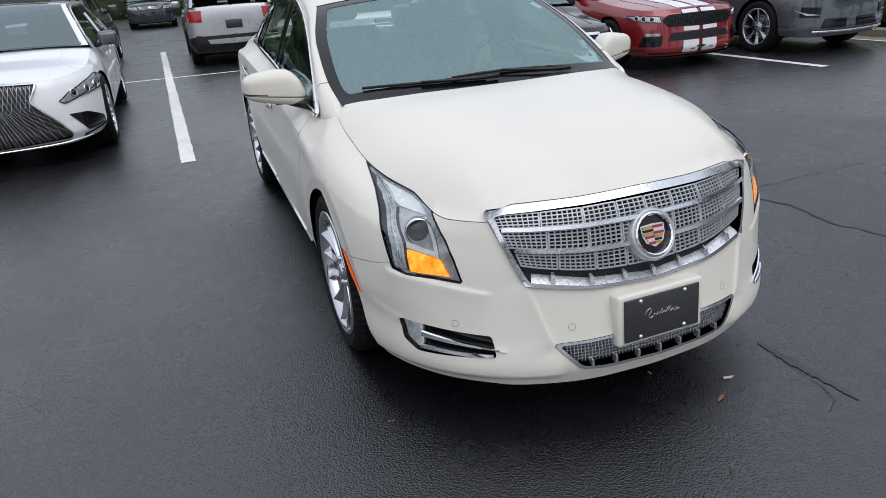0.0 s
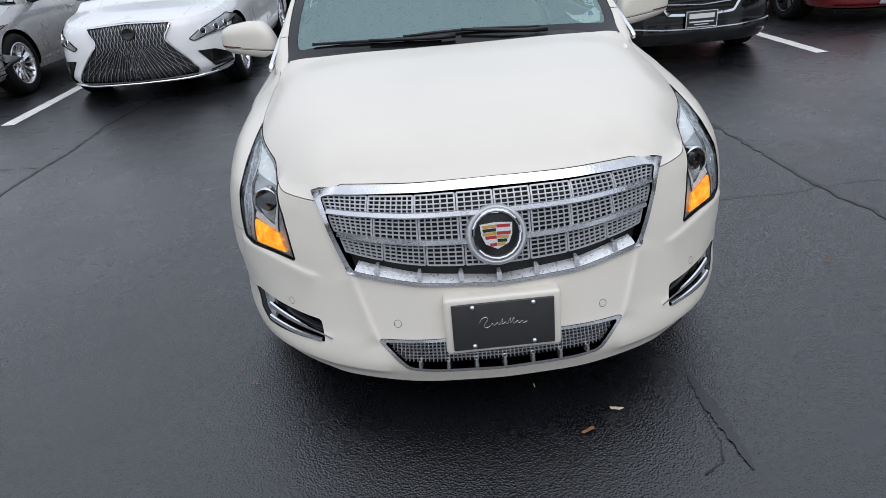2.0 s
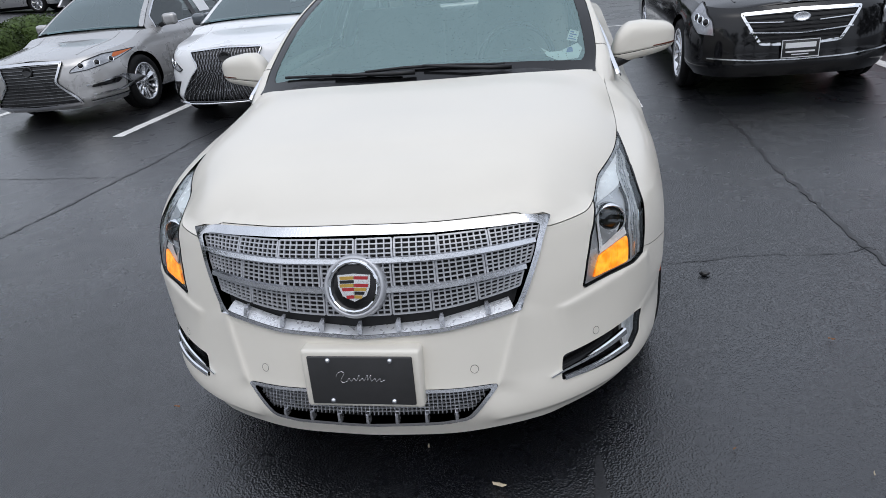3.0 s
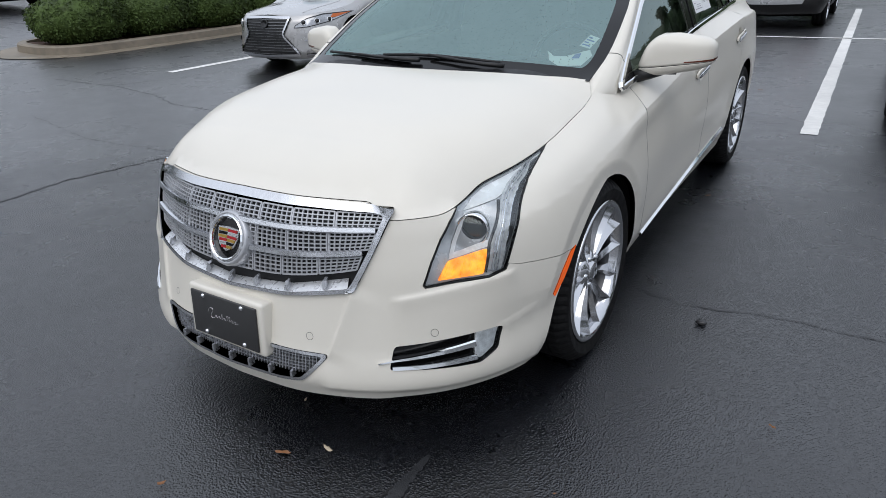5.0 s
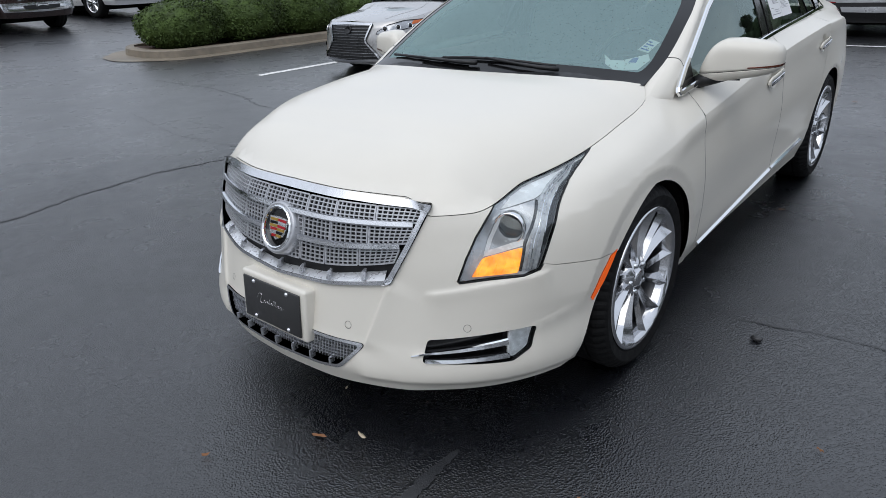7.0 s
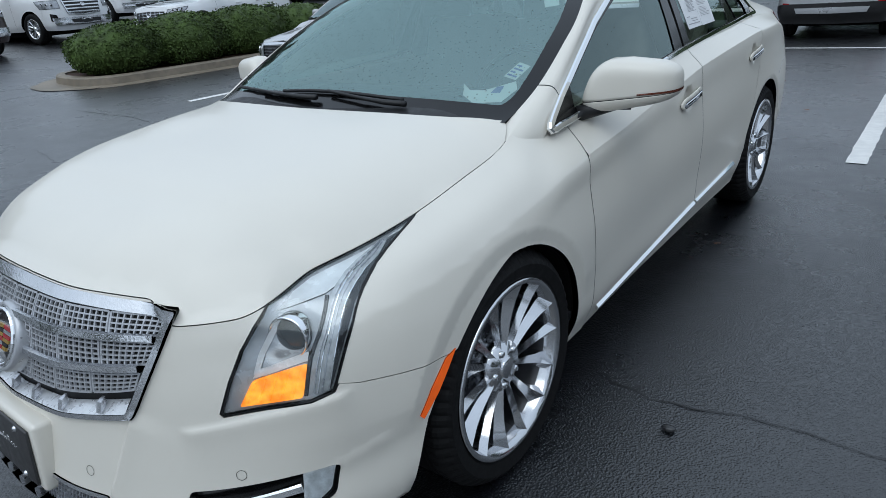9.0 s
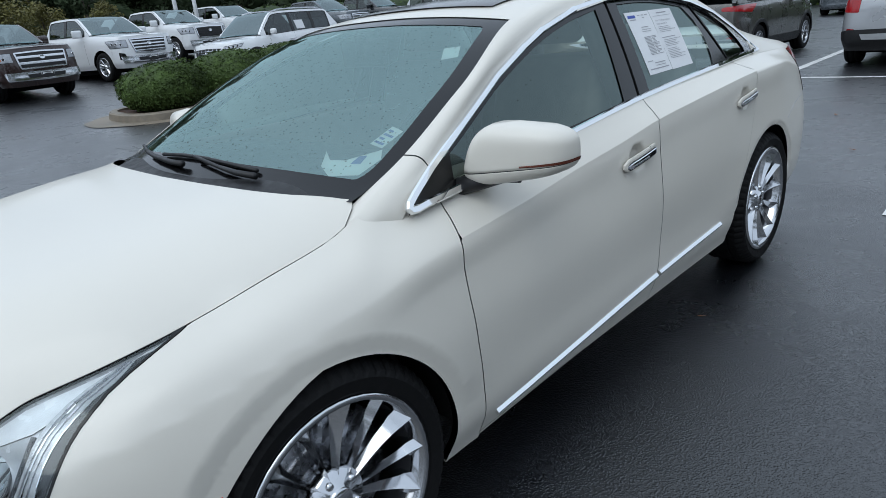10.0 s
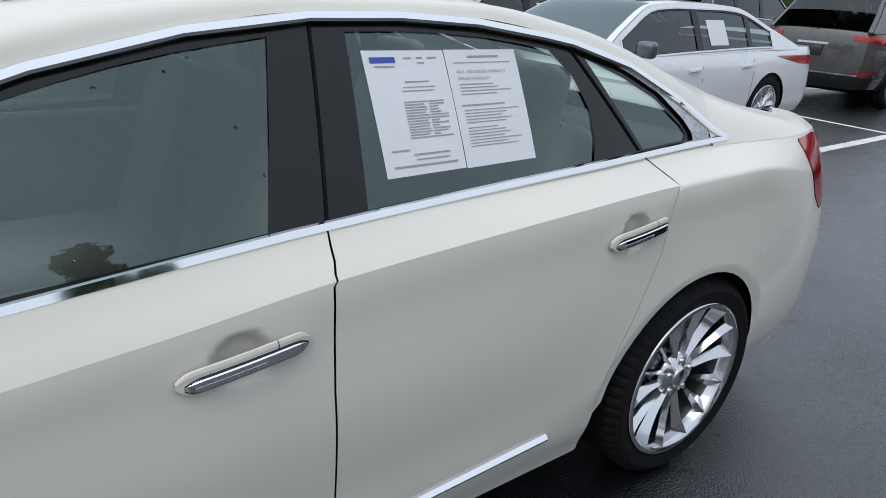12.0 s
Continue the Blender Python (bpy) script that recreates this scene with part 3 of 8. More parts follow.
def wheel_meshes(key, radius, width, rim, count, pair, rimmat, twist):
    """Tyre, barrel, spokes, hub and brake disc meshes of one kind of wheel, made once."""
    if key in WHEELS:
        return WHEELS[key]
    w = width / 2
    made = []
    def keep(name, bm, mat, smooth=True):
        me = bpy.data.meshes.new(name)
        bm.normal_update(), bm.to_mesh(me), bm.free()
        if smooth:
            me.polygons.foreach_set("use_smooth", [True] * len(me.polygons))
        me.materials.append(mat)
        made.append((name, me))
    tyre = tyre_mesh(radius, width, rim, 180 if key == "hero" else 56)
    if key == "hero":
        # cross grooves in the tread's shoulders
        for q in tyre.verts:
            turn = math.atan2(q.co.z, q.co.y) / (2 * math.pi) * 180
            if round(turn) % 3 == 0 and abs(q.co.x) > w * .5 and math.hypot(q.co.y, q.co.z) > radius - .024:
                q.co.y, q.co.z = q.co.y * .984, q.co.z * .984
    keep("tyre", tyre, RUBBER, key != "hero")
    keep("rim", lathe([(rim + .004, w * .90), (rim + .004, w * .98), (rim - .010, w * .98), (rim - .018, w * .80), (rim - .024, w * .62)]), rimmat)
    # the barrel's shade is painted: a darker alloy than the rim
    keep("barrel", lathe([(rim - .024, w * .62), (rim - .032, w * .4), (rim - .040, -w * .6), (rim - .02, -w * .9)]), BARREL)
    wide, thin = (.075, .115) if pair else (.055, .075)
    step = 2 * math.pi / count
    for i in range(count if key == "hero" else 0):
        # twin folded blades that open towards the rim
        for odd in (-1, 1):
            keep("spoke", folded_blade(i * step + odd * step * .24, odd, rim - .012, w), rimmat)
    for i in range(0 if key == "hero" else count):
        keep("spoke", spoke(i * step, wide * .30, wide * .98 * rim / .26, .035, rim - .014, w * .70, w * .86, .045, twist, .25), rimmat, False)
        if pair:
            keep("blade", spoke(i * step + step * .52, .016, .048 * rim / .26, .045, rim - .014, w * .58, w * .82, .03, twist, .70), rimmat, False)
    keep("hub", lathe([(.0005, w * .80), (.030, w * .80), (.034, w * .76), (.036, w * .70), (.075, w * .66), (.080, w * .40), (.075, w * .1)], 28), rimmat)
    keep("brake_disc", lathe([(rim * .74, -.01), (rim * .74, .012), (.07, .014), (.07, -.01)], 36), SATIN)
    for i in range(5 if key == "hero" else 0):
        a, bm = 2 * math.pi * i / 5, lathe([(.0005, .012), (.009, .012), (.011, 0)], 6)
        bmesh.ops.translate(bm, vec=(w * .66, .056 * math.cos(a), .056 * math.sin(a)), verts=bm.verts)
        keep("lug_nut", bm, CHROME)
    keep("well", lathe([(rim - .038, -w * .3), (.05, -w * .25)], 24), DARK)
    WHEELS[key] = made
    return made


def wheel(car, key, x, y, radius, width, rim, count=7, pair=True, rimmat=None, turn=0.0, twist=.32):
    hub = new("wheel")
    hub.parent = car
    hub.matrix_local = pose(x, y, radius, 0, 0, (0 if x > 0 else 180)) @ pose(0, 0, 0, turn, 0, 0)
    for name, me in wheel_meshes(key, radius, width, rim, count, pair, rimmat or RIM, twist):
        ob = new(name, me)
        ob.parent = hub
    return hub


def arch_cut(y, z0, r, low, off, n=22, flat=.96, tuck=0.0):
    """A wheel opening in side coordinates (s, z), from the sill over the tyre and down again."""
    pts = []
    a0 = math.asin(max(-1, (low - z0) / r))
    for i in range(n + 1):
        a = a0 + (math.pi - 2 * a0) * i / n
        k = r + tuck * min(0, math.sin(2 * a)) * (a > math.pi / 2) * (a < math.pi)
        pts.append((y + off + k * math.cos(a), z0 + flat * k * math.sin(a)))
    return pts


# ---- the white sedan ----
hero = thing("white_sedan", "pearl white luxury sedan with chrome grille, wet after rain", "car")
OFF = 1.537
TOP = lambda s: float(BODY.zt(abs(s)))
BOT = lambda s: float(BODY.zb(abs(s)))


GRILLE = rounded([(0, .504), (.25, .518), (.480, .545), (.628, .787), (.33, .7965), (0, .8005), (-.33, .7965), (-.628, .787), (-.480, .545), (-.25, .518)], .012)
GRILLE_IN = rounded([(0, .514), (.25, .528), (.467, .556), (.596, .766), (.33, .7755), (0, .779), (-.33, .7755), (-.596, .766), (-.467, .556), (-.25, .528)], .016)
LOWER = rounded([(0, .240), (.22, .243), (.30, .252), (.395, .347), (.2, .350), (0, .352), (-.2, .350), (-.395, .347), (-.30, .252), (-.22, .243)], .02)
LOWER_IN = rounded([(0, .252), (.22, .255), (.292, .263), (.372, .338), (.2, .341), (0, .343), (-.2, .341), (-.372, .338), (-.292, .263), (-.22, .255)], .015)
outer_s = curve((.603, .650, .694, .758, .810, .842, .862), (.972, .995, 1.020, 1.068, 1.152, 1.256, 1.330))
OUTER = [(float(outer_s(z)), float(z)) for z in np.linspace(.862, .603, 16)]
LAMP = [(1.345, TOP(1.345) - .0006)] + OUTER + [(.962, .586), (.909, .573), (.81, .566), (.712, .556), (.703, .562), (.733, .630), (.770, .692), (.808, .736)] + [(float(a), TOP(a) - .0004) for a in np.linspace(.846, 1.30, 20)]


def lamp_inset(g, g_top):
    """The lamp's outline moved inwards; along the bonnet, where the skin lies flat, by less."""
    body = [(a, b) for a, b in shrink(dense(LAMP, .03), g) if a <= 1.13 and not (a > .835 and b > TOP(a) - .012)]
    outer = [(float(outer_s(z)) - 1.6 * g, float(z)) for z in np.linspace(.8575, .806, 10)]
    return outer + body + [(float(a), TOP(a) - g_top) for a in np.linspace(.852, 1.312, 24)]


def LAMPSKIN(s, z):
    """The lamp's inside: close under the lens, with a bowl round the projector."""
    s, z = np.asarray(s, float), np.asarray(z, float)
    n = frame_of(BODY, s, z)[1]
    k = .007 + .032 * np.exp(-((np.abs(s) - .880) / .070) ** 2 - ((z - .712) / .050) ** 2)
    return BODY(s, z) - n * k[..., None]


FOG = rounded([(.600, .378), (.837, .396), (.950, .402), (.930, .330), (.868, .298), (.582, .308)], .012, 3)
MARK = [(1.252, .558), (1.288, .568), (1.220, .480), (1.170, .428), (1.158, .442), (1.198, .500)]
ARCH_F, ARCH_R = (.020, .345, .388), (2.800, .345, .386)

def arch_bands(s0):
    """Lines along the creased band round a wheel opening, as closed rings."""
    return [[(s0 + r * math.cos(a), .345 + .96 * r * math.sin(a)) for a in np.linspace(0, 2 * math.pi, 160, endpoint=False)] for r in (.436, .440, .445)]


def handle_bar(name, turned, run, k0, k1, tall, drop, deep, proud, mat, parent, label=""):
    """A bar with cut, pointed ends that follows the door skin; tall: half its height, proud: how far it stands out."""
    ks = k0 + (k1 - k0) * np.array((0, .03, .07, .12, .3, .5, .7, .88, .93, .97, 1))
    ends = np.array((.30, .62, .90, 1, 1, 1, 1, 1, .90, .62, .30))
    p, n = frame_of(PLAIN, *np.array(turned([run(k) for k in ks])).T)
    bow = proud + .004 * np.sin(np.pi * ks)
    v = []
    for q, m, e, o in zip(p, n, ends, bow):
        for h, t in ((-1, -.4), (-1, .62), (-.72, .95), (.72, .95), (1, .62), (1, -.4)):
            v.append(q + m * (o * (.55 + .45 * e) - deep + deep * t) + np.array((0, 0, drop + h * tall * e)))
    c = len(ks)
    f = [[i * 6 + j, i * 6 + (j + 1) % 6, i * 6 + 6 + (j + 1) % 6, i * 6 + 6 + j] for i in range(c - 1) for j in range(6)]
    f += [list(range(6))[::-1], [(c - 1) * 6 + j for j in range(6)]]
    if turned is mirrored:
        f = [q[::-1] for q in f]
    return raw(name, v, f, mat, parent, label)


for side in (1, -1):
    flipped = (lambda p: p) if side > 0 else mirrored
    # front wing: headlamp to door, over the wheel
    arch = arch_cut(*ARCH_F, .22, OFF, 40, .955, .043)
    rear = [p for p in arch if p[1] > .556 or p[0] > OFF]
    rear = [p for p in reversed(rear)]
    poly = [(1.345, TOP(1.345) - .001)] + OUTER + [(1.02, .592), (1.282, .5595)] + rear + [(2.07, .225), (2.072, .30), (2.058, .42), (2.040, .57), (2.032, .70), (2.031, .80), (2.036, .854), (2.056, .905), (2.068, .952), (1.965, .962)] \
        + [(s, TOP(s)) for s in np.linspace(1.93, 1.36, 14)]
    panel("front_wing", BODY, flipped(poly), PEARL, hero, step=.013, gap=.0006, skirt=.02, lines=[flipped(q) for q in arch_bands(1.557)] + [flipped([(q, BOT(q) + (TOP(q) - BOT(q)) * float(BODY.crease(q)) + up) for q in np.linspace(1.62, 2.04, 30)] + [(2.04, 1.2), (1.62, 1.2)]) for up in (-.010, -.003, .003, .012)])
    # doors
    front_door = [(2.074, .245), (2.074, .30), (2.060, .42), (2.042, .57), (2.034, .70), (2.033, .80), (2.038, .854), (2.058, .905), (2.070, .955)] + [(s, TOP(s) - .002) for s in np.linspace(2.10, 3.185, 20)] + [(3.176, .998), (3.160, .962), (3.148, .75), (3.147, .49), (3.141, .36), (3.141, .245)]
    rear_door = [(3.143, .247), (3.143, .36), (3.149, .49), (3.150, .75), (3.162, .962), (3.178, .998), (3.187, TOP(3.187) - .002)] + [(s, TOP(s) - .002) for s in np.linspace(3.25, 4.15, 16)] + [(4.150, 1.03), (4.128, .985), (4.104, .86), (4.040, .73), (3.972, .60), (3.944, .50), (3.934, .405), (3.930, .34), (3.932, .29), (3.940, .247)]
    doors = []
    for nm, whole in (("front_door", front_door), ("rear_door", rear_door)):
        whole = shrink(dense(whole, .026), .0012)
        fold = lambda q: BODY.zb(np.abs(q)) + (BODY.zt(np.abs(q)) - BODY.zb(np.abs(q))) * BODY.crease(np.abs(q))
        # the door's shoulder crease: upper and lower skin meet there
        ring = np.array(whole)
        hi = ring[:, 1] > fold(ring[:, 0])
        k = next(i for i in range(len(ring)) if hi[i] and not hi[i - 1])
        ring, hi = np.roll(ring, -k, 0), np.roll(hi, -k)
        n_hi = int(hi.sum())
        up, dn = [tuple(q) for q in ring[:n_hi]], [tuple(q) for q in ring[n_hi:]]
        meet = [(up[0][0] + (up[-1][0] - up[0][0]) * t, float(fold(up[0][0] + (up[-1][0] - up[0][0]) * t))) for t in np.linspace(0, 1, 42)]
        v1, f1, n1 = sheet(BODY, flipped(up + meet[::-1]), step=.022, skirt=.0, lean=lambda q, z: np.maximum(z, fold(q) + .007))
        v2, f2, n2 = sheet(BODY, flipped(dn + meet), step=.014, skirt=.0, lean=lambda q, z: np.minimum(z, fold(q) - .009))
        v3, f3, n3 = sheet(BODY, flipped(whole), step=.2, lift=-.001, skirt=.02)
        base = len(v1)
        f2 = [[i + base for i in q] for q in f2]
        keep_f = [[i + base + len(v2) for i in q] for q in f3 if len(q) == 4]
        doors.append(raw(nm, v1 + v2 + v3, f1 + f2 + keep_f, PEARL, hero, normals=n1 + n2 + n3))
    d1, d2 = doors
    # rear quarter
    arch = [p for p in reversed(arch_cut(*ARCH_R, .24, OFF, 30, 1.025))]
    arch = [p for p in arch if p[0] > 3.90]
    L2 = BODY.length
    tail = [(s, BOT(s)) for s in np.linspace(4.80, L2, 24)] + [(s, TOP(s)) for s in np.linspace(L2, 4.156, 40)]
    first = [(4.1505, 1.03), (4.1285, .985), (4.1045, .86), (4.0405, .73), (3.9725, .60), (3.9445, .50), (3.9345, .405)]
    poly = first[::1] + [p for p in arch if p[1] > .415 or p[0] > OFF + 2.80] + tail
    panel("rear_quarter", BODY, flipped(poly), PEARL, hero, step=.015, gap=.0008, skirt=.02, lines=[flipped(q) for q in arch_bands(4.337)] + [flipped([(q, BOT(q) + (TOP(q) - BOT(q)) * float(BODY.crease(q)) + up) for q in np.linspace(4.17, 4.95, 50)] + [(4.95, 1.3), (4.17, 1.3)]) for up in (-.010, -.003, .003, .012)])
    p, n = along(BODY, flipped(first), -.0016)
    strip("door_seal", p, n, .014, .001, PEARL, hero)
    # sill below the doors and the strip ahead of the rear wheel
    sill = [(s, BOT(s) - .01) for s in np.linspace(1.975, 3.915, 24)] + [(3.935, .243)] + [(s, .243) for s in np.linspace(3.9, 2.076, 20)] + [(2.07, .222)]
    panel("sill", BODY, flipped(sill), PEARL, hero, step=.04, skirt=.015)
    # chrome line along the sill
    for name, line in (("sill_trim", [(2.13, .284), (2.28, .294), (2.572, .321), (2.85, .346), (3.130, .366)]), ("sill_trim", [(3.150, .367), (3.45, .382), (3.752, .395)])):
        p, n = along(BODY, flipped(line), .001)
        strip(name, p, np.array((side * .74, 0, .67)) + 0 * n, .020, .012, POLISHED, hero, "chrome strip beaded with rain", taper=-.15)
    # door handles over scooped cups
    for door, s0, z0 in ((d1, 2.870, .856), (d2, 3.890, .914)):
        run = lambda k: (s0 + (.232 if door is d1 else .212) * k, z0 + .026 * k)
        hd = handle_bar("door_handle", flipped, run, 0, 1, .0215, 0, .006, .018, PEARL, door)
        handle_bar("handle_edge", flipped, run, .035, .985, .0150, -.005, .012, .0215, GLOSSBLACK, hd, "black edge of the chrome insert")
        handle_bar("handle_chrome", flipped, run, .05, .975, .0118, -.005, .014, .0245, POLISHED, hd, "chrome handle insert")
        handle_bar("handle_groove", flipped, run, .085, .70, .0040, -.008, .014, .0255, SATIN, hd)
        handle_bar("key_cap_seam", flipped, run, .735, .742, .0217, 0, .008, .0190, DARK, hd)
    # side marker
    panel("side_marker", BODY, flipped(MARK), MARKER, hero, "orange side reflector", step=.02, lift=.003, skirt=.01)
    # park sensors
    for s0, z0 in ((.326, .398), (.727, .416)):
        ring = [(s0 + .0125 * math.cos(a), z0 + .0125 * math.sin(a)) for a in np.linspace(0, 2 * math.pi, 18, endpoint=False)]
        small = [(s0 + .0113 * math.cos(a), z0 + .0113 * math.sin(a)) for a in np.linspace(0, 2 * math.pi, 18, endpoint=False)]
        sensor = panel("park_sensor", BODY, flipped(ring), BLACK, hero, "small round parking sensor", holes=[flipped(small)], step=.006, lift=.001)
    # fog lamp pocket
    pocket = panel("fog_pocket", BODY, flipped(FOG), GLOSSBLACK, hero, step=.03, lift=-.035, skirt=-.034)
    lampp = rounded([(.862, .392), (.940, .397), (.922, .335), (.872, .306), (.853, .315)], .01, 3)
    panel("fog_lamp", BODY, flipped(lampp), DRL, pocket, "clear vertical fog lamp", step=.02, lift=-.016, skirt=.01)
    panel("fog_lens", BODY, flipped(lampp), LENS, pocket, step=.02, lift=-.002)
    for line, wdt in (([(.855, .362), (.70, .346), (.60, .336), (.549, .328)], .024), ([(.855, .318), (.70, .314), (.592, .313)], .018)):
        p, n = along(BODY, flipped(line), -.006)
        strip("fog_blade", p, n, wdt, .012, POLISHED, pocket, "chrome blade", taper=.75 if wdt > .02 else .1)
    # headlamp
    lamp = panel("headlamp", BODY, flipped(LAMP), GLOSSBLACK, hero, "swept headlamp with projector and lit amber indicator", step=.03, lift=-.040, skirt=-.041)
    inner = lamp_inset(.003, .0006)
    panel("bezel", LAMPSKIN, flipped(lamp_inset(.004, .0012)), BEZEL, lamp, "satin silver reflector bowl", step=.014, lift=-.002, skirt=.004)
    panel("upper_reflector", LAMPSKIN, flipped([(.870, .764)] + [(q, TOP(q) - .006) for q in (.92, .98, 1.04, 1.10, 1.16, 1.22, 1.27)] + [(1.318, TOP(1.318) - .004), (1.296, .856), (1.25, .849), (1.19, .835), (1.12, .816), (1.05, .794), (1.0, .780), (.94, .772)]), BEZELWHITE, lamp, "white upper reflector", step=.02, lift=.001, skirt=.004)
    panel("bowl_edge", LAMPSKIN, flipped([(.790, .640), (.806, .680), (.836, .724), (.872, .760), (.886, .759), (.850, .722), (.822, .682), (.806, .646)]), BEZELWHITE, lamp, "pale edge of the reflector bowl", step=.012, lift=.003, skirt=.005)
    panel("inner_step", LAMPSKIN, flipped([(.788, .633), (.85, .645), (.917, .659), (.923, .678), (.88, .668), (.83, .656), (.80, .651)]), BEZELWHITE, lamp, "white step above the indicator", step=.012, lift=.004, skirt=.006)
    edge_in = curve((.588, .66, .714, .774, .800, .826, .846), (.906, .928, .960, 1.008, 1.052, 1.130, 1.220))
    edge_out = curve((.588, .662, .734, .770, .806, .826, .846), (.950, .978, 1.014, 1.050, 1.118, 1.185, 1.238))
    zz = [.590, .62, .65, .68, .71, .735, .755, .774, .79, .807, .822, .842]
    panel("guide_panel", LAMPSKIN, flipped([(float(edge_in(z)), z) for z in zz] + [(float(edge_out(z)), z) for z in zz[::-1]]), GUIDE, lamp, "clear ribbed light guide", step=.016, lift=.002, skirt=.004)
    for k, mt in ((.26, SATIN), (.44, POLISHED), (.66, SATIN), (1.0, POLISHED)):
        p, n = along(LAMPSKIN, flipped([(float(edge_in(z) + (edge_out(z) - edge_in(z)) * k), z) for z in zz]), .002)
        strip("guide_rib", p, n, .0030, .003, mt, lamp)
    p, n = along(LAMPSKIN, flipped([(1.002, .776), (.955, .714), (.924, .666), (.912, .63), (.900, .586)]), .001)
    strip("bowl_flank", p, n, .009, .004, SMOKED, lamp, "dark flank beside the bowl")
    outer_in = [(float(outer_s(z)) - .010, float(z)) for z in (.850, .838, .810, .785, .758, .726, .694, .660, .630, .605)]
    panel("outer_band", LAMPSKIN, flipped([(float(edge_out(z)) + .003, z) for z in zz] + outer_in), SMOKED, lamp, "smoky dark outer band", step=.02, lift=.003, skirt=.005)
    ind = panel("indicator", LAMPSKIN, flipped(rounded([(.748, .573), (.893, .582), (.915, .654), (.888, .650), (.805, .633), (.785, .627)], .006, 2)), AMBER, lamp, "lit amber indicator", step=.02, lift=.004, skirt=.007)
    for k in range(5):
        a0 = .766 + k * .026
        p, n = along(LAMPSKIN, flipped([(a0, .580 + k * .0015), (a0 + .026, .625 + k * .0048)]), .0035)
        strip("indicator_rib", p, n, .005, .0025, AMBER, ind)
    c, cn = frame_of(BODY, np.array([side * .893]), np.array([.722]), -.040)
    aim = Matrix.Translation(c[0]) @ Vector((cn[0][0] * .55, -1, .06)).to_track_quat("Y", "Z").to_matrix().to_4x4()
    for nm, prof, mt in (("projector_ring", [(.048, -.03), (.050, .026), (.047, .031), (.043, .026), (.040, -.01)], POLISHED), ("projector_lens", [(.040, .006), (.037, .016), (.029, .024), (.016, .029), (.0005, .031)], GLOSSBLACK)):
        bm = lathe(prof, 36, "y")
        bmesh.ops.transform(bm, matrix=aim, verts=bm.verts)
        part(nm, bm, mt, lamp)
    panel("lamp_rim", BODY, flipped(LAMP), GLOSSBLACK, lamp, holes=[flipped(lamp_inset(.0042, .0010))], step=.03, lift=.0015, skirt=.012)
    cover = panel("lens_cover", BODY, flipped(inner), LENS, lamp, step=.03, lift=.0)
    cover.visible_shadow = False
    # tail lamp
    TL = rounded([(5.05, .86), (5.13, .80), (5.28, .82), (5.32, 1.03), (5.20, 1.058), (4.99, 1.055), (5.02, .95)], .02, 3)
    panel("tail_lamp", BODY, flipped(TL), RED, hero, "tall red tail lamp", step=.03, lift=.003, skirt=.004)
    # bumper seam, its bright highlight painted as a thin satin strip
    p, n = along(BODY, flipped([(4.60, .735), (4.665, .760), (4.754, .790), (4.92, .806), (5.06, .812)]), -.0012)
    strip("bumper_seam_highlight", p, n, .0022, .0018, SATIN, hero)
    # side glazing
    gs = lambda y, z, k=side: glass_side(y, z, k)
    DLO = [(.392, .938), (.511, 1.028), (.692, 1.117), (.903, 1.217), (1.08, 1.284), (1.212, 1.327), (1.45, 1.380), (1.69, 1.408), (1.9, 1.411), (2.1, 1.401), (2.3, 1.374), (2.395, 1.358),
           (2.6, 1.30), (2.8, 1.205), (2.93, 1.125), (3.005, 1.088)]
    belt = [(y, float(BELT_Z(y)) + .004) for y in np.linspace(2.97, .42, 30)]
    ring = DLO + belt
    line_z = curve([q[0] for q in DLO], [q[1] for q in DLO])
    waist = lambda y: float(BELT_Z(y))
    pane = lambda ys, g, h: [(float(y), float(line_z(y)) - g) for y in ys] + [(float(y), waist(y) + h) for y in ys[::-1]]
    front_p = lambda g: [(.585 - g, waist(.585) + .028 - g)] + [(float(y), float(line_z(y)) - .026 + g) for y in np.linspace(.605 - g, 1.602 + g, 12)] + [(1.532 + g, waist(1.532) + .016 - g)]
    rear_p = lambda g: [(float(y), float(line_z(y)) - .024 + g) for y in np.linspace(1.765 - g, 2.315 + g, 7)] + [(2.380 + g, 1.285), (2.422 + g, 1.20), (2.418 + g, 1.13), (2.404 + g, waist(2.404) + .016 - g), (1.737 - g, waist(1.737) + .016 - g)]
    quarter_p = lambda g: [(2.440 - g, 1.326 + g), (2.58, 1.274 + g), (2.70, 1.216 + g), (2.80, 1.140 + g), (2.822 + g, 1.116), (2.812 + g, 1.100 - g), (2.610 - g, waist(2.61) + .018 - g)]
    fr_w = panel("window_frame", gs, ring, GLOSSBLACK, hero, "gloss black window frame", lift=-.006, step=.05, flip=side, holes=[front_p(0), rear_p(0), quarter_p(0)])
    for nm, py in (("front_window", front_p(.01)), ("rear_window", rear_p(.01)), ("quarter_window", quarter_p(.01))):
        w = panel(nm, gs, py, SIDEGLASS, hero, step=.06, lift=-.010, flip=side)
        w.visible_shadow = False
    for line in ([(1.645, 1.046), (1.692, 1.402)], [(2.590, 1.094), (2.392, 1.350)]):
        p, n = along(gs, line, -.004, flip=side)
        strip("pillar_seam", p, n, .006, .002, DARK, fr_w)
    bend = [(.455, .953), (.420, .948), (.403, .949), (.397, .955), (.404, .965), (.430, .982)]
    p, n = along(gs, [(3.005, 1.090)] + [q for q in belt[::2] if q[0] > .48] + bend + DLO[1:], .0, flip=side)
    strip("window_chrome", p, n, .022, .013, POLISHED, hero, "chrome strip round the side windows")
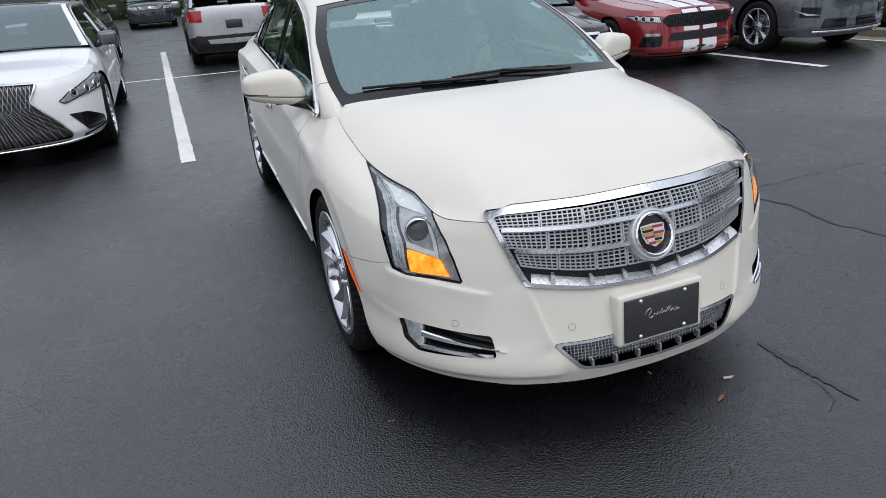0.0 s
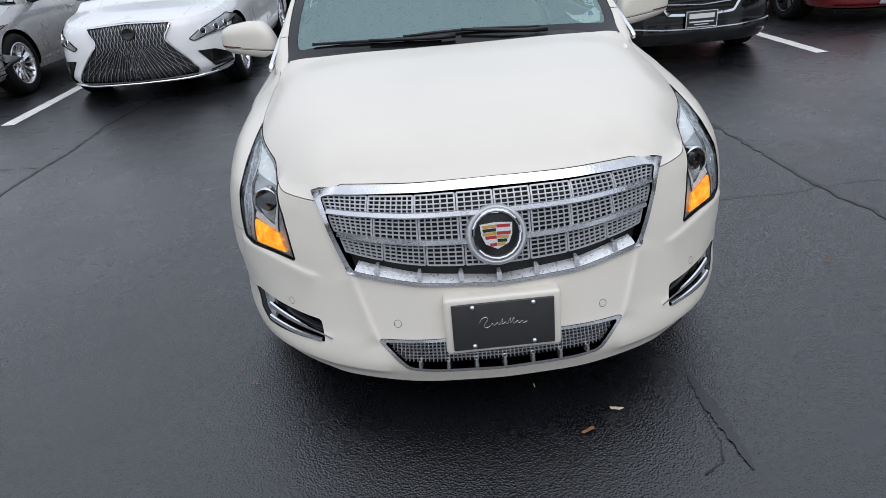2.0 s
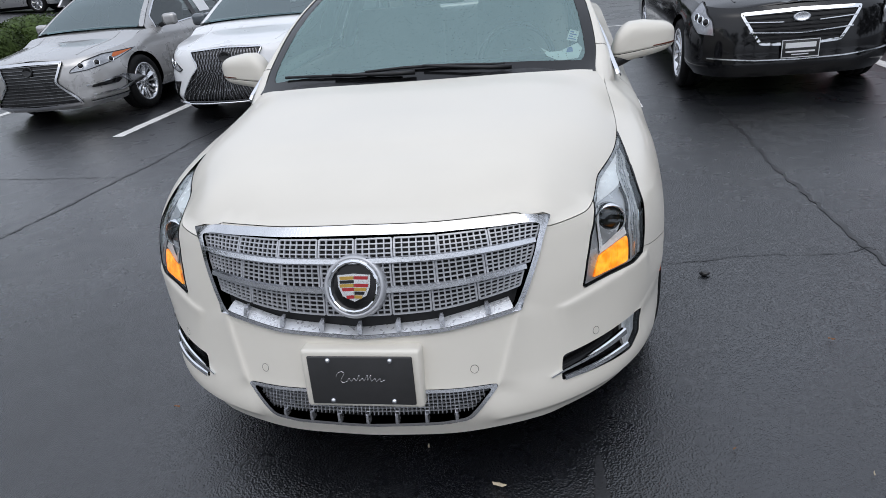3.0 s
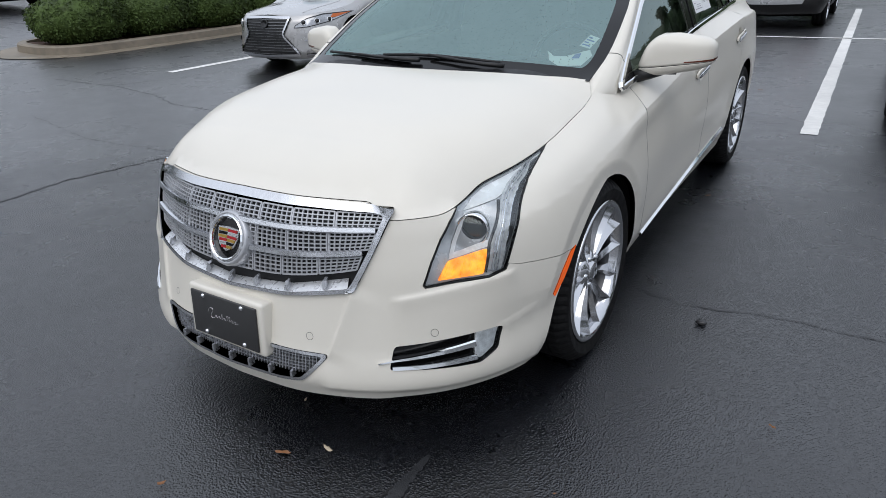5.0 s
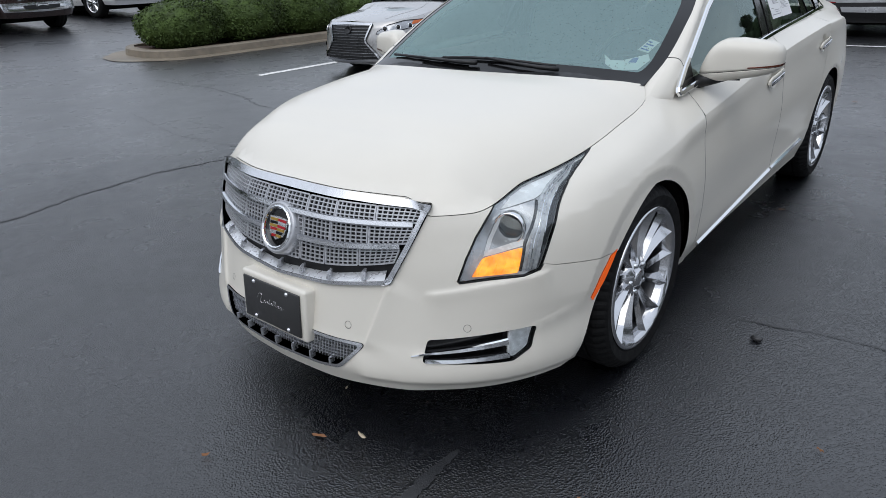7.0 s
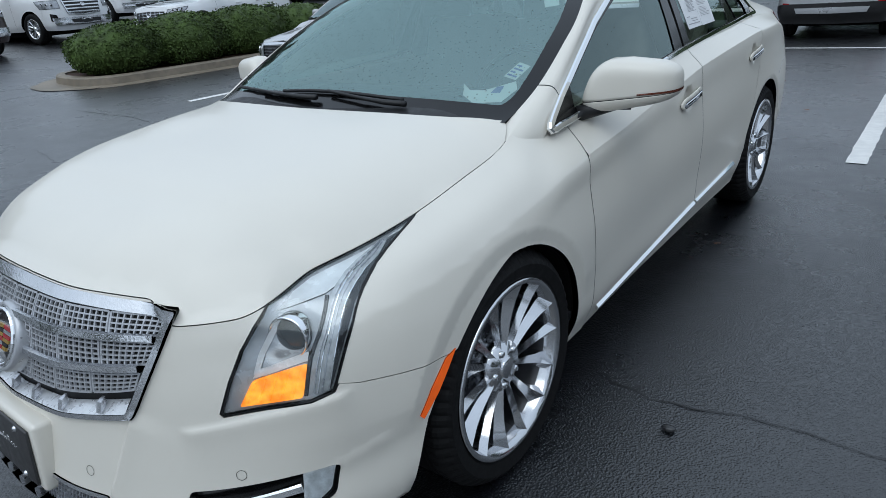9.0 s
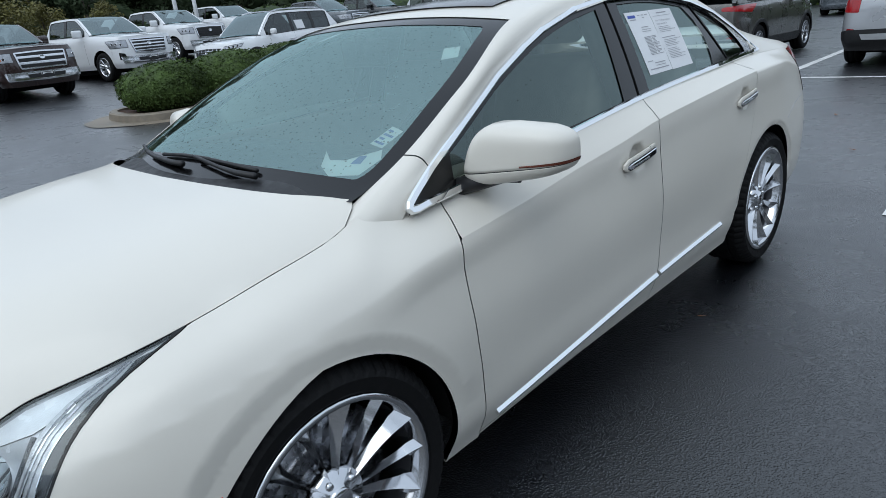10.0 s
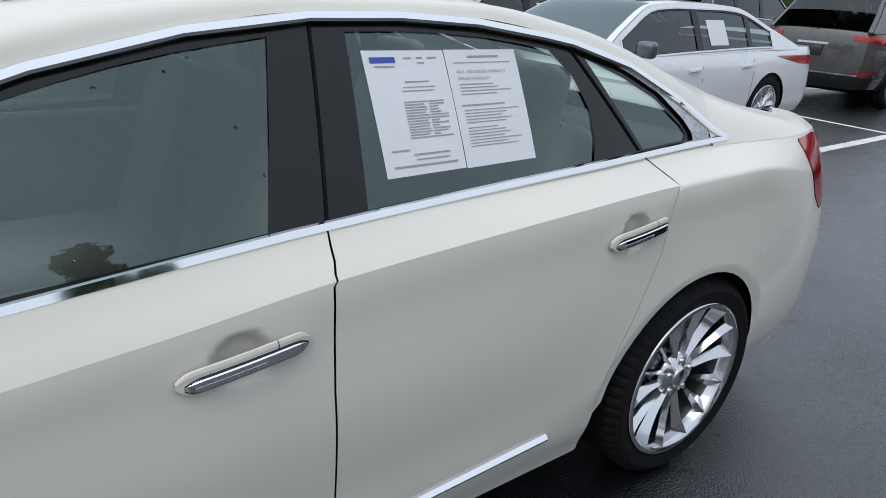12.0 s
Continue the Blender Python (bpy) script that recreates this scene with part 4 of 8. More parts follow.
    corner = [(float(y), float(line_z(y)) - .006) for y in np.linspace(2.50, 2.985, 14)] + [(2.93, waist(2.93) + .012), (2.84, waist(2.84) + .014), (2.838, 1.118), (2.806, 1.156), (2.715, 1.228), (2.60, 1.284)]
    panel("corner_chrome", gs, corner, BEADED, hero, "rain-beaded chrome corner", step=.02, lift=.002, skirt=.006, flip=side)

# bumper between the wheels' fronts
edge = []
bump = [(s, BOT(s)) for s in np.linspace(-1.07, 1.07, 60)]
right = [(1.12, .225), (1.140, .30), (1.184, .42), (1.235, .505), (1.283, .5588), (1.02, .5915), (.976, .6025), (.964, .585), (.909, .571), (.81, .564), (.708, .554), (.700, .562), (.731, .631), (.768, .693), (.806, .737), (.842, TOP(.842) - .003)]
over = [(s, TOP(s) - .001) for s in np.linspace(.835, -.835, 90)]
poly = bump + right + over + mirrored(right)[::-1]
creases = []
for kind, s0, z0, s1, z1, wide, out in BODY.folds[:4]:
    for off in (-.004, 0, wide * .5, wide):
        k = off / math.hypot(s1 - s0, z1 - z0)
        ln = [(s0 + (z1 - z0) * k, z0 - (s1 - s0) * k), (s1 + (z1 - z0) * k, z1 - (s1 - s0) * k)]
        creases += [ln, mirrored(ln)]
panel("front_bumper", BODY, poly, PEARL, hero, holes=[GRILLE, LOWER, FOG, mirrored(FOG)], step=.012, gap=.0006, skirt=.02, lines=creases)

# grille
gr = panel("grille", BODY, shrink(dense(GRILLE, .03), .005), BLACK, hero, "chrome grille of framed mesh inserts", step=.04, lift=-.024, skirt=-.026)
panel("grille_surround", BODY, GRILLE, CHROME, gr, "chrome surround beaded with rain", holes=[GRILLE_IN], step=.02, lift=.011, skirt=.036)


def grille_z(row, s):
    """Height of the grille's row lines, bowed like its frame."""
    q = np.asarray(s, float) ** 2
    return (.566 + .18 * q, .641 + .085 * q, .7195 + .015 * q, .775 - .018 * q)[row]


for row in (1, 2):
    ends = (.517, .563)[row - 1]
    line = [(s, grille_z(row, s)) for s in np.linspace(-ends, ends, 40)]
    p, n = along(BODY, line, -.004)
    strip("grille_bar", p, n, .021, .020, CHROME, gr, "silver cross bar")
for row in range(3):
    ends = (.518, .566, .598)[row]
    half = [0, .195, .425, .70, 1]
    cols = [-ends * k for k in half[:0:-1]] + [ends * k for k in half]
    for c in range(8):
        v, f = [], []
        a0, a1 = cols[c] + .004, cols[c + 1] - .004
        z0 = lambda s: float(grille_z(row, s)) + (.006 if row else .003)
        z1 = lambda s: float(grille_z(row + 1, s)) - (.006 if row < 2 else .002)

        def bar(pts, wdt, lift, hgt):
            p, n = along(BODY, pts, lift, .03)
            d = np.gradient(p, axis=0)
            sd = np.cross(d, n)
            sd /= np.linalg.norm(sd, axis=1)[:, None]
            k = len(v)
            for q, m, t in zip(p, n, sd):
                v.extend((q - t * wdt / 2, q - t * wdt * .36 + m * hgt, q + t * wdt * .36 + m * hgt, q + t * wdt / 2))
            for i in range(len(p) - 1):
                for j in range(3):
                    f.append([k + i * 4 + j, k + i * 4 + j + 1, k + (i + 1) * 4 + j + 1, k + (i + 1) * 4 + j])
        # the lowest row's outer inserts are cut back along the frame's slant
        lean = (.022, .024, .022)[row]
        left = lambda t: a0 + (lean * (1 - t) if c == 0 else 0)
        right = lambda t: a1 - (lean * (1 - t) if c == 7 else 0)
        across = max(5, round((a1 - a0) / .0205))
        down = (5, 5, 4)[row]
        for j in range(down + 1):
            t = j / down
            bar([(s, z0(s) + (z1(s) - z0(s)) * t) for s in np.linspace(left(t), right(t), 4)], .0062 if j in (0, down) else .0046, -.003, .0045)
        for j in range(across + 1):
            u = j / across
            foot, head = left(0) + (right(0) - left(0)) * u, left(1) + (right(1) - left(1)) * u
            bar([(foot, z0(foot)), (head, z1(head))], .0066 if j in (0, across) else .0048, -.003, .0048)
        raw("grille_insert", v, f, MESHSILVER, gr)
# the bright ledge below the mesh, tilted up to the sky
sl = np.linspace(-.462, .462, 60)
foot_z = np.interp(np.abs(sl), (0, .25, .467), (.5125, .5265, .5545))
pa, na = frame_of(BODY, sl, foot_z, .0095)
pb, nb = frame_of(BODY, sl * .99, foot_z + .018 + .02 * np.abs(sl), -.020)
v = list(pa) + list(pa * .5 + pb * .5 + (0, 0, .002)) + list(pb)
f = [[r * 60 + i, r * 60 + i + 1, r * 60 + 61 + i, r * 60 + 60 + i] for r in (0, 1) for i in range(59)]
raw("grille_ledge", v, f, BEADEDLEDGE, gr, "bright ledge under the mesh, beaded with rain", smooth=True)
for s in (-.385, -.245, -.116, 0, .116, .245, .385):
    z = float(np.interp(abs(s), (0, .25, .467), (.5125, .5265, .5545)))
    v = []
    for w, (sa, za, la) in zip((.0045, .0075, .0075, .0045), ((s, z + .014, -.010), (s, z + .006, .010), (s, z + .030, .006), (s, z + .040, -.008))):
        q, m = frame_of(BODY, np.array([sa - w, sa + w]), np.array([za, za]), la)
        v += list(q)
    raw("grille_tooth", v, [[0, 1, 3, 2], [2, 3, 5, 4], [4, 5, 7, 6], [0, 2, 4, 6], [1, 7, 5, 3], [0, 6, 7, 1]], SATIN, gr)
low = panel("lower_grille", BODY, LOWER, BLACK, hero, "low mesh air intake with silver rim", step=.04, lift=-.05, skirt=-.05)
panel("intake_rim", BODY, LOWER, CHROME, low, holes=[LOWER_IN], step=.02, lift=.004, skirt=.03)
v, f = [], []
for j in range(1, 6):
    z = .276 + .064 * j / 6
    lim = .295 + (z - .263) * 1.0
    p, n = along(BODY, [(s, z) for s in np.linspace(-lim, lim, 24)], -.018)
    k = len(v)
    for q, m in zip(p, n):
        v.extend((q - (0, 0, .0018), q - (0, 0, .0018) + m * .008, q + (0, 0, .0018) + m * .008, q + (0, 0, .0018)))
    f += [[k + i * 4 + j2, k + i * 4 + j2 + 1, k + i * 4 + j2 + 5, k + i * 4 + j2 + 4] for i in range(len(p) - 1) for j2 in range(3)]
raw("intake_mesh", v, f, SATIN, low)
for s in np.linspace(-.345, .345, 56):
    p, n = along(BODY, [(s, max(.276, .263 + (abs(s) - .292) * .94)), (s, .340)], -.020, .02)
    strip("intake_rib", p, n, .0035, .012, SATIN, low)
for s in np.linspace(-.26, .26, 7):
    p, n = along(BODY, [(s, .252), (s, .280)], -.014, .01)
    strip("intake_tooth", p, n, .015, .018, SATIN, low, taper=.35)

# badge: ring, dark disc, crest in enamel colours
badge = new("badge")
badge.parent = gr
badge.matrix_local = Matrix.Translation((0, -.888, .656)) @ pose(0, 0, 0, -22, 0, 0)
badge["label"] = "round chrome badge with a coloured crest"
part("badge_collar", lathe([(.0745, -.010), (.0765, -.0155), (.081, -.0165), (.0855, -.013), (.0895, -.004), (.091, .03)], 56, "y"), MESHSILVER, badge, "satin silver collar")
part("badge_ring", lathe([(.0615, .0), (.0635, -.012), (.0655, -.0185), (.0695, -.0215), (.0735, -.018), (.0755, -.010)], 20, "y"), POLISHED, badge, "faceted chrome ring", smooth=False)
part("badge_disc", lathe([(.066, -.006), (.0005, -.008)], 40, "y"), GLOSSBLACK, badge)


def crest_piece(name, pts, mat, lift):
    bm = bmesh.new()
    a = [bm.verts.new((x, -.008 - lift, z)) for x, z in pts]
    b = [bm.verts.new((x, -.004, z)) for x, z in pts]
    bm.faces.new(a)
    for i in range(len(a)):
        bm.faces.new((a[i], a[(i + 1) % len(a)], b[(i + 1) % len(a)], b[i]))
    bmesh.ops.recalc_face_normals(bm, faces=bm.faces)
    return part(name, bm, mat, badge, smooth=False)


crest_piece("crest", [(-.047, .032), (0, .036), (.047, .032), (.045, .0), (.034, -.026), (0, -.042), (-.034, -.026), (-.045, 0)], SILVER_INK, .003)
for i in range(6):
    z = .028 - i * .0105
    w = .041 - max(0, i - 2) * .006
    crest_piece("crest_band", [(-w, z), (-.001, z + .001), (-.001, z - .008), (-w + .002, z - .009)], (GOLD, GLOSSBLACK, GOLD, REDENAMEL, SILVER_INK, REDENAMEL)[i], .006)
    crest_piece("crest_band", [(w, z), (.001, z + .001), (.001, z - .008), (w - .002, z - .009)], (REDENAMEL, SILVER_INK, REDENAMEL, GOLD, GLOSSBLACK, GOLD)[i], .006)

# number plate holder and plain dealer plate
tilt = pose(0, -.945, .397, -5, 0, 0)
bm = box(.350, .075, .185, (0, .018, 0), .012, 3)
bmesh.ops.transform(bm, matrix=tilt, verts=bm.verts)
holder = part("plate_holder", bm, PEARL, hero)
bm = box(.305, .008, .152, (0, -.024, 0), .004, 2)
bmesh.ops.transform(bm, matrix=tilt, verts=bm.verts)
plate = part("plate", bm, PLATE, hero, "dark grey front plate with silver script band")
for x in (-.09, .09):
    for z in (.064, -.064):
        bm = lathe([(.0005, -.006), (.006, -.005), (.008, 0)], 12, "y")
        bmesh.ops.transform(bm, matrix=tilt @ pose(x, -.028, z), verts=bm.verts)
        part("plate_screw", bm, CHROME, plate)
# a flowing silver flourish: plain strokes with no lettering
for wave in ([(-.072, .010), (-.066, .024), (-.052, .029), (-.045, .022), (-.054, .010), (-.060, -.002), (-.052, -.008), (-.040, -.002)],
             [(-.040, -.002), (-.034, .008), (-.028, -.004), (-.019, .009), (-.013, -.004), (-.002, .022), (-.006, -.004), (.006, .009), (.009, -.004), (.022, .022), (.018, -.004), (.032, .022), (.028, -.004), (.043, .009), (.044, -.004), (.058, .009), (.056, -.004), (.070, .003)]):
    q = np.array(wave)
    k = np.linspace(0, len(q) - 1, len(q) * 5)
    path = np.stack((np.interp(k, range(len(q)), q[:, 0]), np.full(len(k), -.0285), np.interp(k, range(len(q)), q[:, 1]) + .002), 1)
    for _ in range(2):
        path[1:-1] = (path[:-2] + 2 * path[1:-1] + path[2:]) / 4
    bm = tube(path, .0011, 6)
    bmesh.ops.transform(bm, matrix=tilt, verts=bm.verts)
    part("script_stroke", bm, SILVER_INK, plate, smooth=True)

# bonnet
ss = np.linspace(0, 1.90, 500)
e = BODY(ss, BODY.zt(ss))
k = int(np.argmin(np.abs(ss - .845)))
rim = BODY(np.linspace(0, 1.46, 400), BODY.zt(np.linspace(0, 1.46, 400)))
nose = rim[np.concatenate(([True], np.diff(np.maximum.accumulate(rim[:, 0])) > 0))]
NOSE_Y = lambda x: np.interp(x, nose[:, 0], nose[:, 1])
NOSE_Z = lambda x: np.interp(x, nose[:, 0], nose[:, 2])
side_y = np.concatenate(([-.9], e[k:, 1]))
side_x, side_z = np.concatenate(([e[k, 0]], e[k:, 0])), np.concatenate(([e[k, 2] - .4 * (e[k, 1] + .9)], e[k:, 2]))
CROWN = curve((-.9, -.78, -.7, -.6, -.4, -.2, 0, .25, .4), (.190, .173, .160, .152, .142, .130, .117, .096, .070))


def bonnet_base(x, y):
    r = np.minimum(np.abs(x) / np.interp(y, side_y, side_x), 1.06)
    return np.interp(y, side_y, side_z) + CROWN(y) * (1 - r ** 5.6)


def HOOD(x, y):
    """The bonnet: a crowned sheet that rolls down to its front edge."""
    x, y = np.asarray(x, float), np.asarray(y, float)
    front = NOSE_Y(np.abs(x))
    fall = NOSE_Z(np.abs(x)) - bonnet_base(x, front)
    return np.stack((x, y, bonnet_base(x, y) + fall * np.exp(-(np.maximum(y - front, 0) / .070) ** 1.35)), -1)


REAR_Y = curve((0, .25, .43, .567, .635, .70, .76), (.140, .147, .165, .208, .248, .292, .330))
ss = np.linspace(0, 1.785, 110)
e = BODY(ss, BODY.zt(ss))
pts = [(x, y) for x, y in e[:, :2]]
rear = [(.741, .262), (.730, .284), (.718, .297), (.704, .298)] + [(float(x), float(REAR_Y(x))) for x in np.linspace(.69, 0, 20)]
half = pts + rear
poly = half + [(-x, y) for x, y in half[::-1] if x > 1e-3]
poly = [p for i, p in enumerate(poly) if i == 0 or math.hypot(p[0] - poly[i - 1][0], p[1] - poly[i - 1][1]) > 1e-3]
panel("bonnet", HOOD, poly, PEARL, hero, step=.03, gap=.0007, skirt=.02)

# pillars, roof and glass: lofted between the window line and the roof line
D_Y = curve((0, .12, .35, .55, .75, .9, 1), (.36, .60, 1.12, 1.7, 2.25, 2.85, 3.28))
D_Z = curve((.36, .511, .692, .903, 1.212, 1.45, 1.69, 2.05, 2.39, 2.6, 2.8, 3.005, 3.28), (.93, 1.034, 1.125, 1.225, 1.335, 1.388, 1.417, 1.416, 1.370, 1.308, 1.213, 1.093, 1.086))
E_X = curve((0, .035, .07, .175, .35, .45, .55, .7, .8, .9, 1), (.718, .722, .729, .708, .606, .560, .535, .535, .55, .582, .590))
E_Y = curve((0, .035, .07, .175, .35, .45, .55, .7, .8, .9, 1), (.292, .375, .460, .725, 1.115, 1.355, 1.7, 2.15, 2.5, 2.95, 3.28))
E_Z = curve((0, .035, .07, .175, .35, .45, .55, .7, .8, .9, 1), (.990, 1.020, 1.061, 1.200, 1.371, 1.422, 1.448, 1.442, 1.388, 1.245, 1.150))
C_Y = curve((0, .175, .35, .45, .55, .7, .8, .9, 1), (.175, .60, 1.04, 1.33, 1.7, 2.15, 2.45, 2.9, 3.25))
C_Z = curve((0, .175, .35, .45, .55, .7, .8, .9, 1), (1.012, 1.245, 1.412, 1.452, 1.474, 1.466, 1.414, 1.262, 1.160))


def roof_surface(w, q):
    r = 1 - np.abs(w) ** 2.4
    return np.stack((w * E_X(q), E_Y(q) + (C_Y(q) - E_Y(q)) * r, E_Z(q) + (C_Z(q) - E_Z(q)) * r), -1)


def pillar_surface(side):
    def f(t, q):
        y = D_Y(q)
        d = glass_side(y, D_Z(y), side)
        k = np.stack((side * E_X(q), E_Y(q), E_Z(q)), -1)
        b = (.018 * np.sin(np.pi * t))[..., None]
        n = np.stack((side * np.ones_like(q) * .7, 0 * q - .0, .7 + 0 * q), -1)
        out = d + (k - d) * t[..., None] + n * b
        # the foot sinks into the wing
        run, z0 = 1.928 - (1.928 - 1.79) * np.minimum(t / .85, 1), BODY.zt(1.79)
        low = BODY(run, .928 + (z0 - .928) * np.minimum(t / .85, 1))
        low = low + (np.array((.718, .294, .982)) - low) * np.clip((t - .85) / .15, 0, 1)[..., None] - np.array((.003, 0, .003))
        low[..., 0] *= side
        out[..., 2] -= .03 * np.clip((q - .91) / .09, 0, 1) ** 2
        w = np.exp(-(q / .042) ** 2)[..., None]
        return out + (low - out) * w
    return f


grid("roof", roof_surface, (-1, 1), (.352, .80), 30, 30, PEARL, hero, "white roof around a dark glass sunroof")
for side in (1, -1):
    grid("pillar_base", pillar_surface(side), (0, 1), (0, .0785), 14, 22, PEARL, hero, flip=side)
    grid("roof_pillar", pillar_surface(side), (0, 1), (.080, 1), 8, 70, PEARL, hero, flip=side)
HAUNCH_X = curve((2.6, 2.95, 3.25, 3.41, 3.6, 3.8, 3.95), (.56, .582, .588, .585, .54, .44, .32))
HAUNCH_Z = curve((2.6, 2.8, 2.95, 3.1, 3.25, 3.41, 3.6, 3.8, 3.95), (1.345, 1.292, 1.244, 1.197, 1.159, 1.123, 1.092, 1.080, 1.072))


def pillar_foot(side):
    def f(t, y):
        q = np.array([BODY.foot(.92, v)[0] for v in np.ravel(y)]).reshape(np.shape(y))
        a = BODY(q, BODY.zt(q) - .004)
        b = np.stack((HAUNCH_X(y), y, HAUNCH_Z(y)), -1)
        k = t[..., None]
        out = a + (b - a) * k + np.stack((.012 * np.sin(np.pi * t), 0 * y, .016 * np.sin(np.pi * t)), -1)
        out[..., 0] *= side
        return out
    return f


for side in (1, -1):
    grid("pillar_foot", pillar_foot(side), (0, 1), (2.93, 3.86), 10, 36, PEARL, hero, flip=-side, lift=.001)
sunroof = grid("sunroof", roof_surface, (-.80, .80), (.40, .70), 20, 20, GLOSSBLACK, hero, "dark glass sunroof panel", lift=.006)
ws = grid("windscreen", roof_surface, (-.985, .985), (.035, .348), 30, 16, SHIELD, hero, "rain-beaded windscreen", lift=-.004)
ws.visible_shadow = False
panel("windscreen_band", roof_surface, [(-1, -.01), (1, -.01), (1, .352), (-1, .352)], GLOSSBLACK, hero, "black printed glass edge", holes=[rounded([(-.940, .036), (.940, .036), (.918, .324), (-.918, .324)], .03)], step=.03, lift=-.0025)
panel("rear_screen", roof_surface, [(-.9, .80), (.9, .80), (.9, .98), (-.9, .98)], LENS, hero, step=.08, lift=-.004).visible_shadow = False
grid("rear_deck_edge", roof_surface, (-1, 1), (.975, 1.0), 24, 2, PEARL, hero)
TAIL_CROWN = curve((3.0, 3.3, 3.6, 3.95), (.015, .022, .020, .0))
BOOT = cap_surface(BODY, 3.0, 3.95, TAIL_CROWN, 2.6)
sb = np.linspace(4.80, BODY.length, 60)
e = BODY(sb, BODY.zt(sb))
half = [(x, y) for x, y in e[:, :2]]
poly = half + [(-x, y) for x, y in half[::-1] if x > 1e-3]
panel("boot_lid", BOOT, poly, PEARL, hero, step=.05)
# cowl and wipers
cowl = grid("cowl", lambda w, q: np.stack((w * .712, REAR_Y(np.abs(w) * .712) - .03 + .12 * q, HOOD(w * .712, REAR_Y(np.abs(w) * .712))[..., 2] - .028 + .030 * q), -1), (-1, 1), (0, 1), 36, 4, BLACK, hero, "black plastic cowl under the wipers")
def on_glass(pts, lift):
    k = np.array(pts, float)
    p = roof_surface(k[:, 0], k[:, 1])
    return [(x, y - lift * .55, z + lift * .8) for x, y, z in p]


for arm, blade in ((((.54, .017), (.42, .018), (.27, .023), (.12, .029), (.04, .032)), ((-.30, .031), (-.1, .034), (.1, .034), (.3, .031), (.50, .027))),
                   (((.0, .019), (-.12, .019), (-.34, .023), (-.50, .028)), ((-.84, .041), (-.6, .033), (-.4, .027), (-.2, .023), (-.08, .021)))):
    wiper = new("wiper")
    wiper.parent = hero
    part("wiper_arm", tube(on_glass(arm, .016), [.010, .009] + [.006] * (len(arm) - 2)), BLACK, wiper)
    part("wiper_blade", tube(on_glass(blade, .008), .0065, 6), BLACK, wiper)

# mirrors
for side in (1, -1):
    mir = new("door_mirror")
    mir.parent = hero
    mir["label"] = "white door mirror with indicator strip"
    def shell(v, a, swell=1.0):
        c = max(0, 1 - abs(v) ** 3.2) ** (1 / 3.2) if v > 0 else max(0, 1 - abs(v) ** 4) ** (1 / 4)
        cx, cy = math.copysign(abs(math.cos(a)) ** .55, math.cos(a)), math.copysign(abs(math.sin(a)) ** .55, math.sin(a))
        y = cy * .085 * c * (1.0 if cy < 0 else .52) * swell
        x = cx * .142 * c * swell + .058 * c * max(0, -cx) * max(0, (v + .55) / 1.55) ** 1.3
        y += .045 * (x / .125 + .4) * .8
        return side * (.942 + x), .690 + y, 1.050 + v * .078 * (1 - .20 * x / .125) + .004 * x / .125
    for nm, lo, hi, mt in (("mirror_cap", -.50, 1, PEARL), ("mirror_base", -1, -.535, PEARL), ("mirror_seam", -.53, -.505, BLACK)):
        bm, rings = bmesh.new(), []
        for i in range(17):
            v = lo + (hi - lo) * i / 16
            rings.append([bm.verts.new(shell(v, 2 * math.pi * j / 40)) for j in range(40)])
        for a, b in zip(rings, rings[1:]):
            for j in range(40):
                bm.faces.new((a[j], a[(j + 1) % 40], b[(j + 1) % 40], b[j]))
        bm.faces.new(rings[0]), bm.faces.new(rings[-1])
        bmesh.ops.recalc_face_normals(bm, faces=bm.faces)
        part(nm, bm, mt, mir)
    bm = tube([(side * x, y, z) for x, y, z in ((.80, .60, .962), (.85, .63, .972), (.90, .67, .985), (.94, .69, .99))], [.026, .022, .02, .026], 10)
    part("mirror_stalk", bm, BLACK, mir)
    bm = bmesh.new()
    turns = np.radians(np.linspace(-84, 24, 28))
    rows = [[bm.verts.new(shell(v + .10 * (.5 - k / 27) * (v < -.45), a, 1.012)) for k, a in enumerate(turns)] for v in (-.49, -.455, -.415, -.37)]
    for a, b in zip(rows, rows[1:]):
        for k in range(27):
            bm.faces.new((a[k], a[k + 1], b[k + 1], b[k]) if side > 0 else (b[k], b[k + 1], a[k + 1], a[k]))
    part("mirror_indicator", bm, MIRRORAMBER, mir, "amber and chrome indicator strip")

# wheels, wells, underside
for x in (.782, -.782):
    for y in (.018, 2.842):
        wheel(hero, "hero", x if y < 1 else x * .983, y, .348, .245, .266, 7, True, POLISHEDALLOY, turn=17 if y > 1 else 40)
        for name in ("wheel_well",):
            bm = bmesh.new()
            yc0, zc0, rc0 = ARCH_R if y > 1 else ARCH_F
            lift = 1.026 if y > 1 else .956
            hug = lambda q, z, k: k if k < .6 else min(k, float(BODY(np.array([q + OFF]), np.array([max(z, .26)]))[0][0]) - .006)
            ring = [[bm.verts.new((math.copysign(hug(yc0 + (rc0 + .001) * math.cos(a), zc0 + lift * (rc0 + .001) * math.sin(a), k), x), yc0 + (rc0 + .001) * math.cos(a), zc0 + lift * (rc0 + .001) * math.sin(a))) for a in np.linspace(.02, math.pi - .02, 32)] for k in (.902, .50)]
            for i in range(31):
                bm.faces.new((ring[0][i], ring[0][i + 1], ring[1][i + 1], ring[1][i]))
            bm.faces.new(ring[1])
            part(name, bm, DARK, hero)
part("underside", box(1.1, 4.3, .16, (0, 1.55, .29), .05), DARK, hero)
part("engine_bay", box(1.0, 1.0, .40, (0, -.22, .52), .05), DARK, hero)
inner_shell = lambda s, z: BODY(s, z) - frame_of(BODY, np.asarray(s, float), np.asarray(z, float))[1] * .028
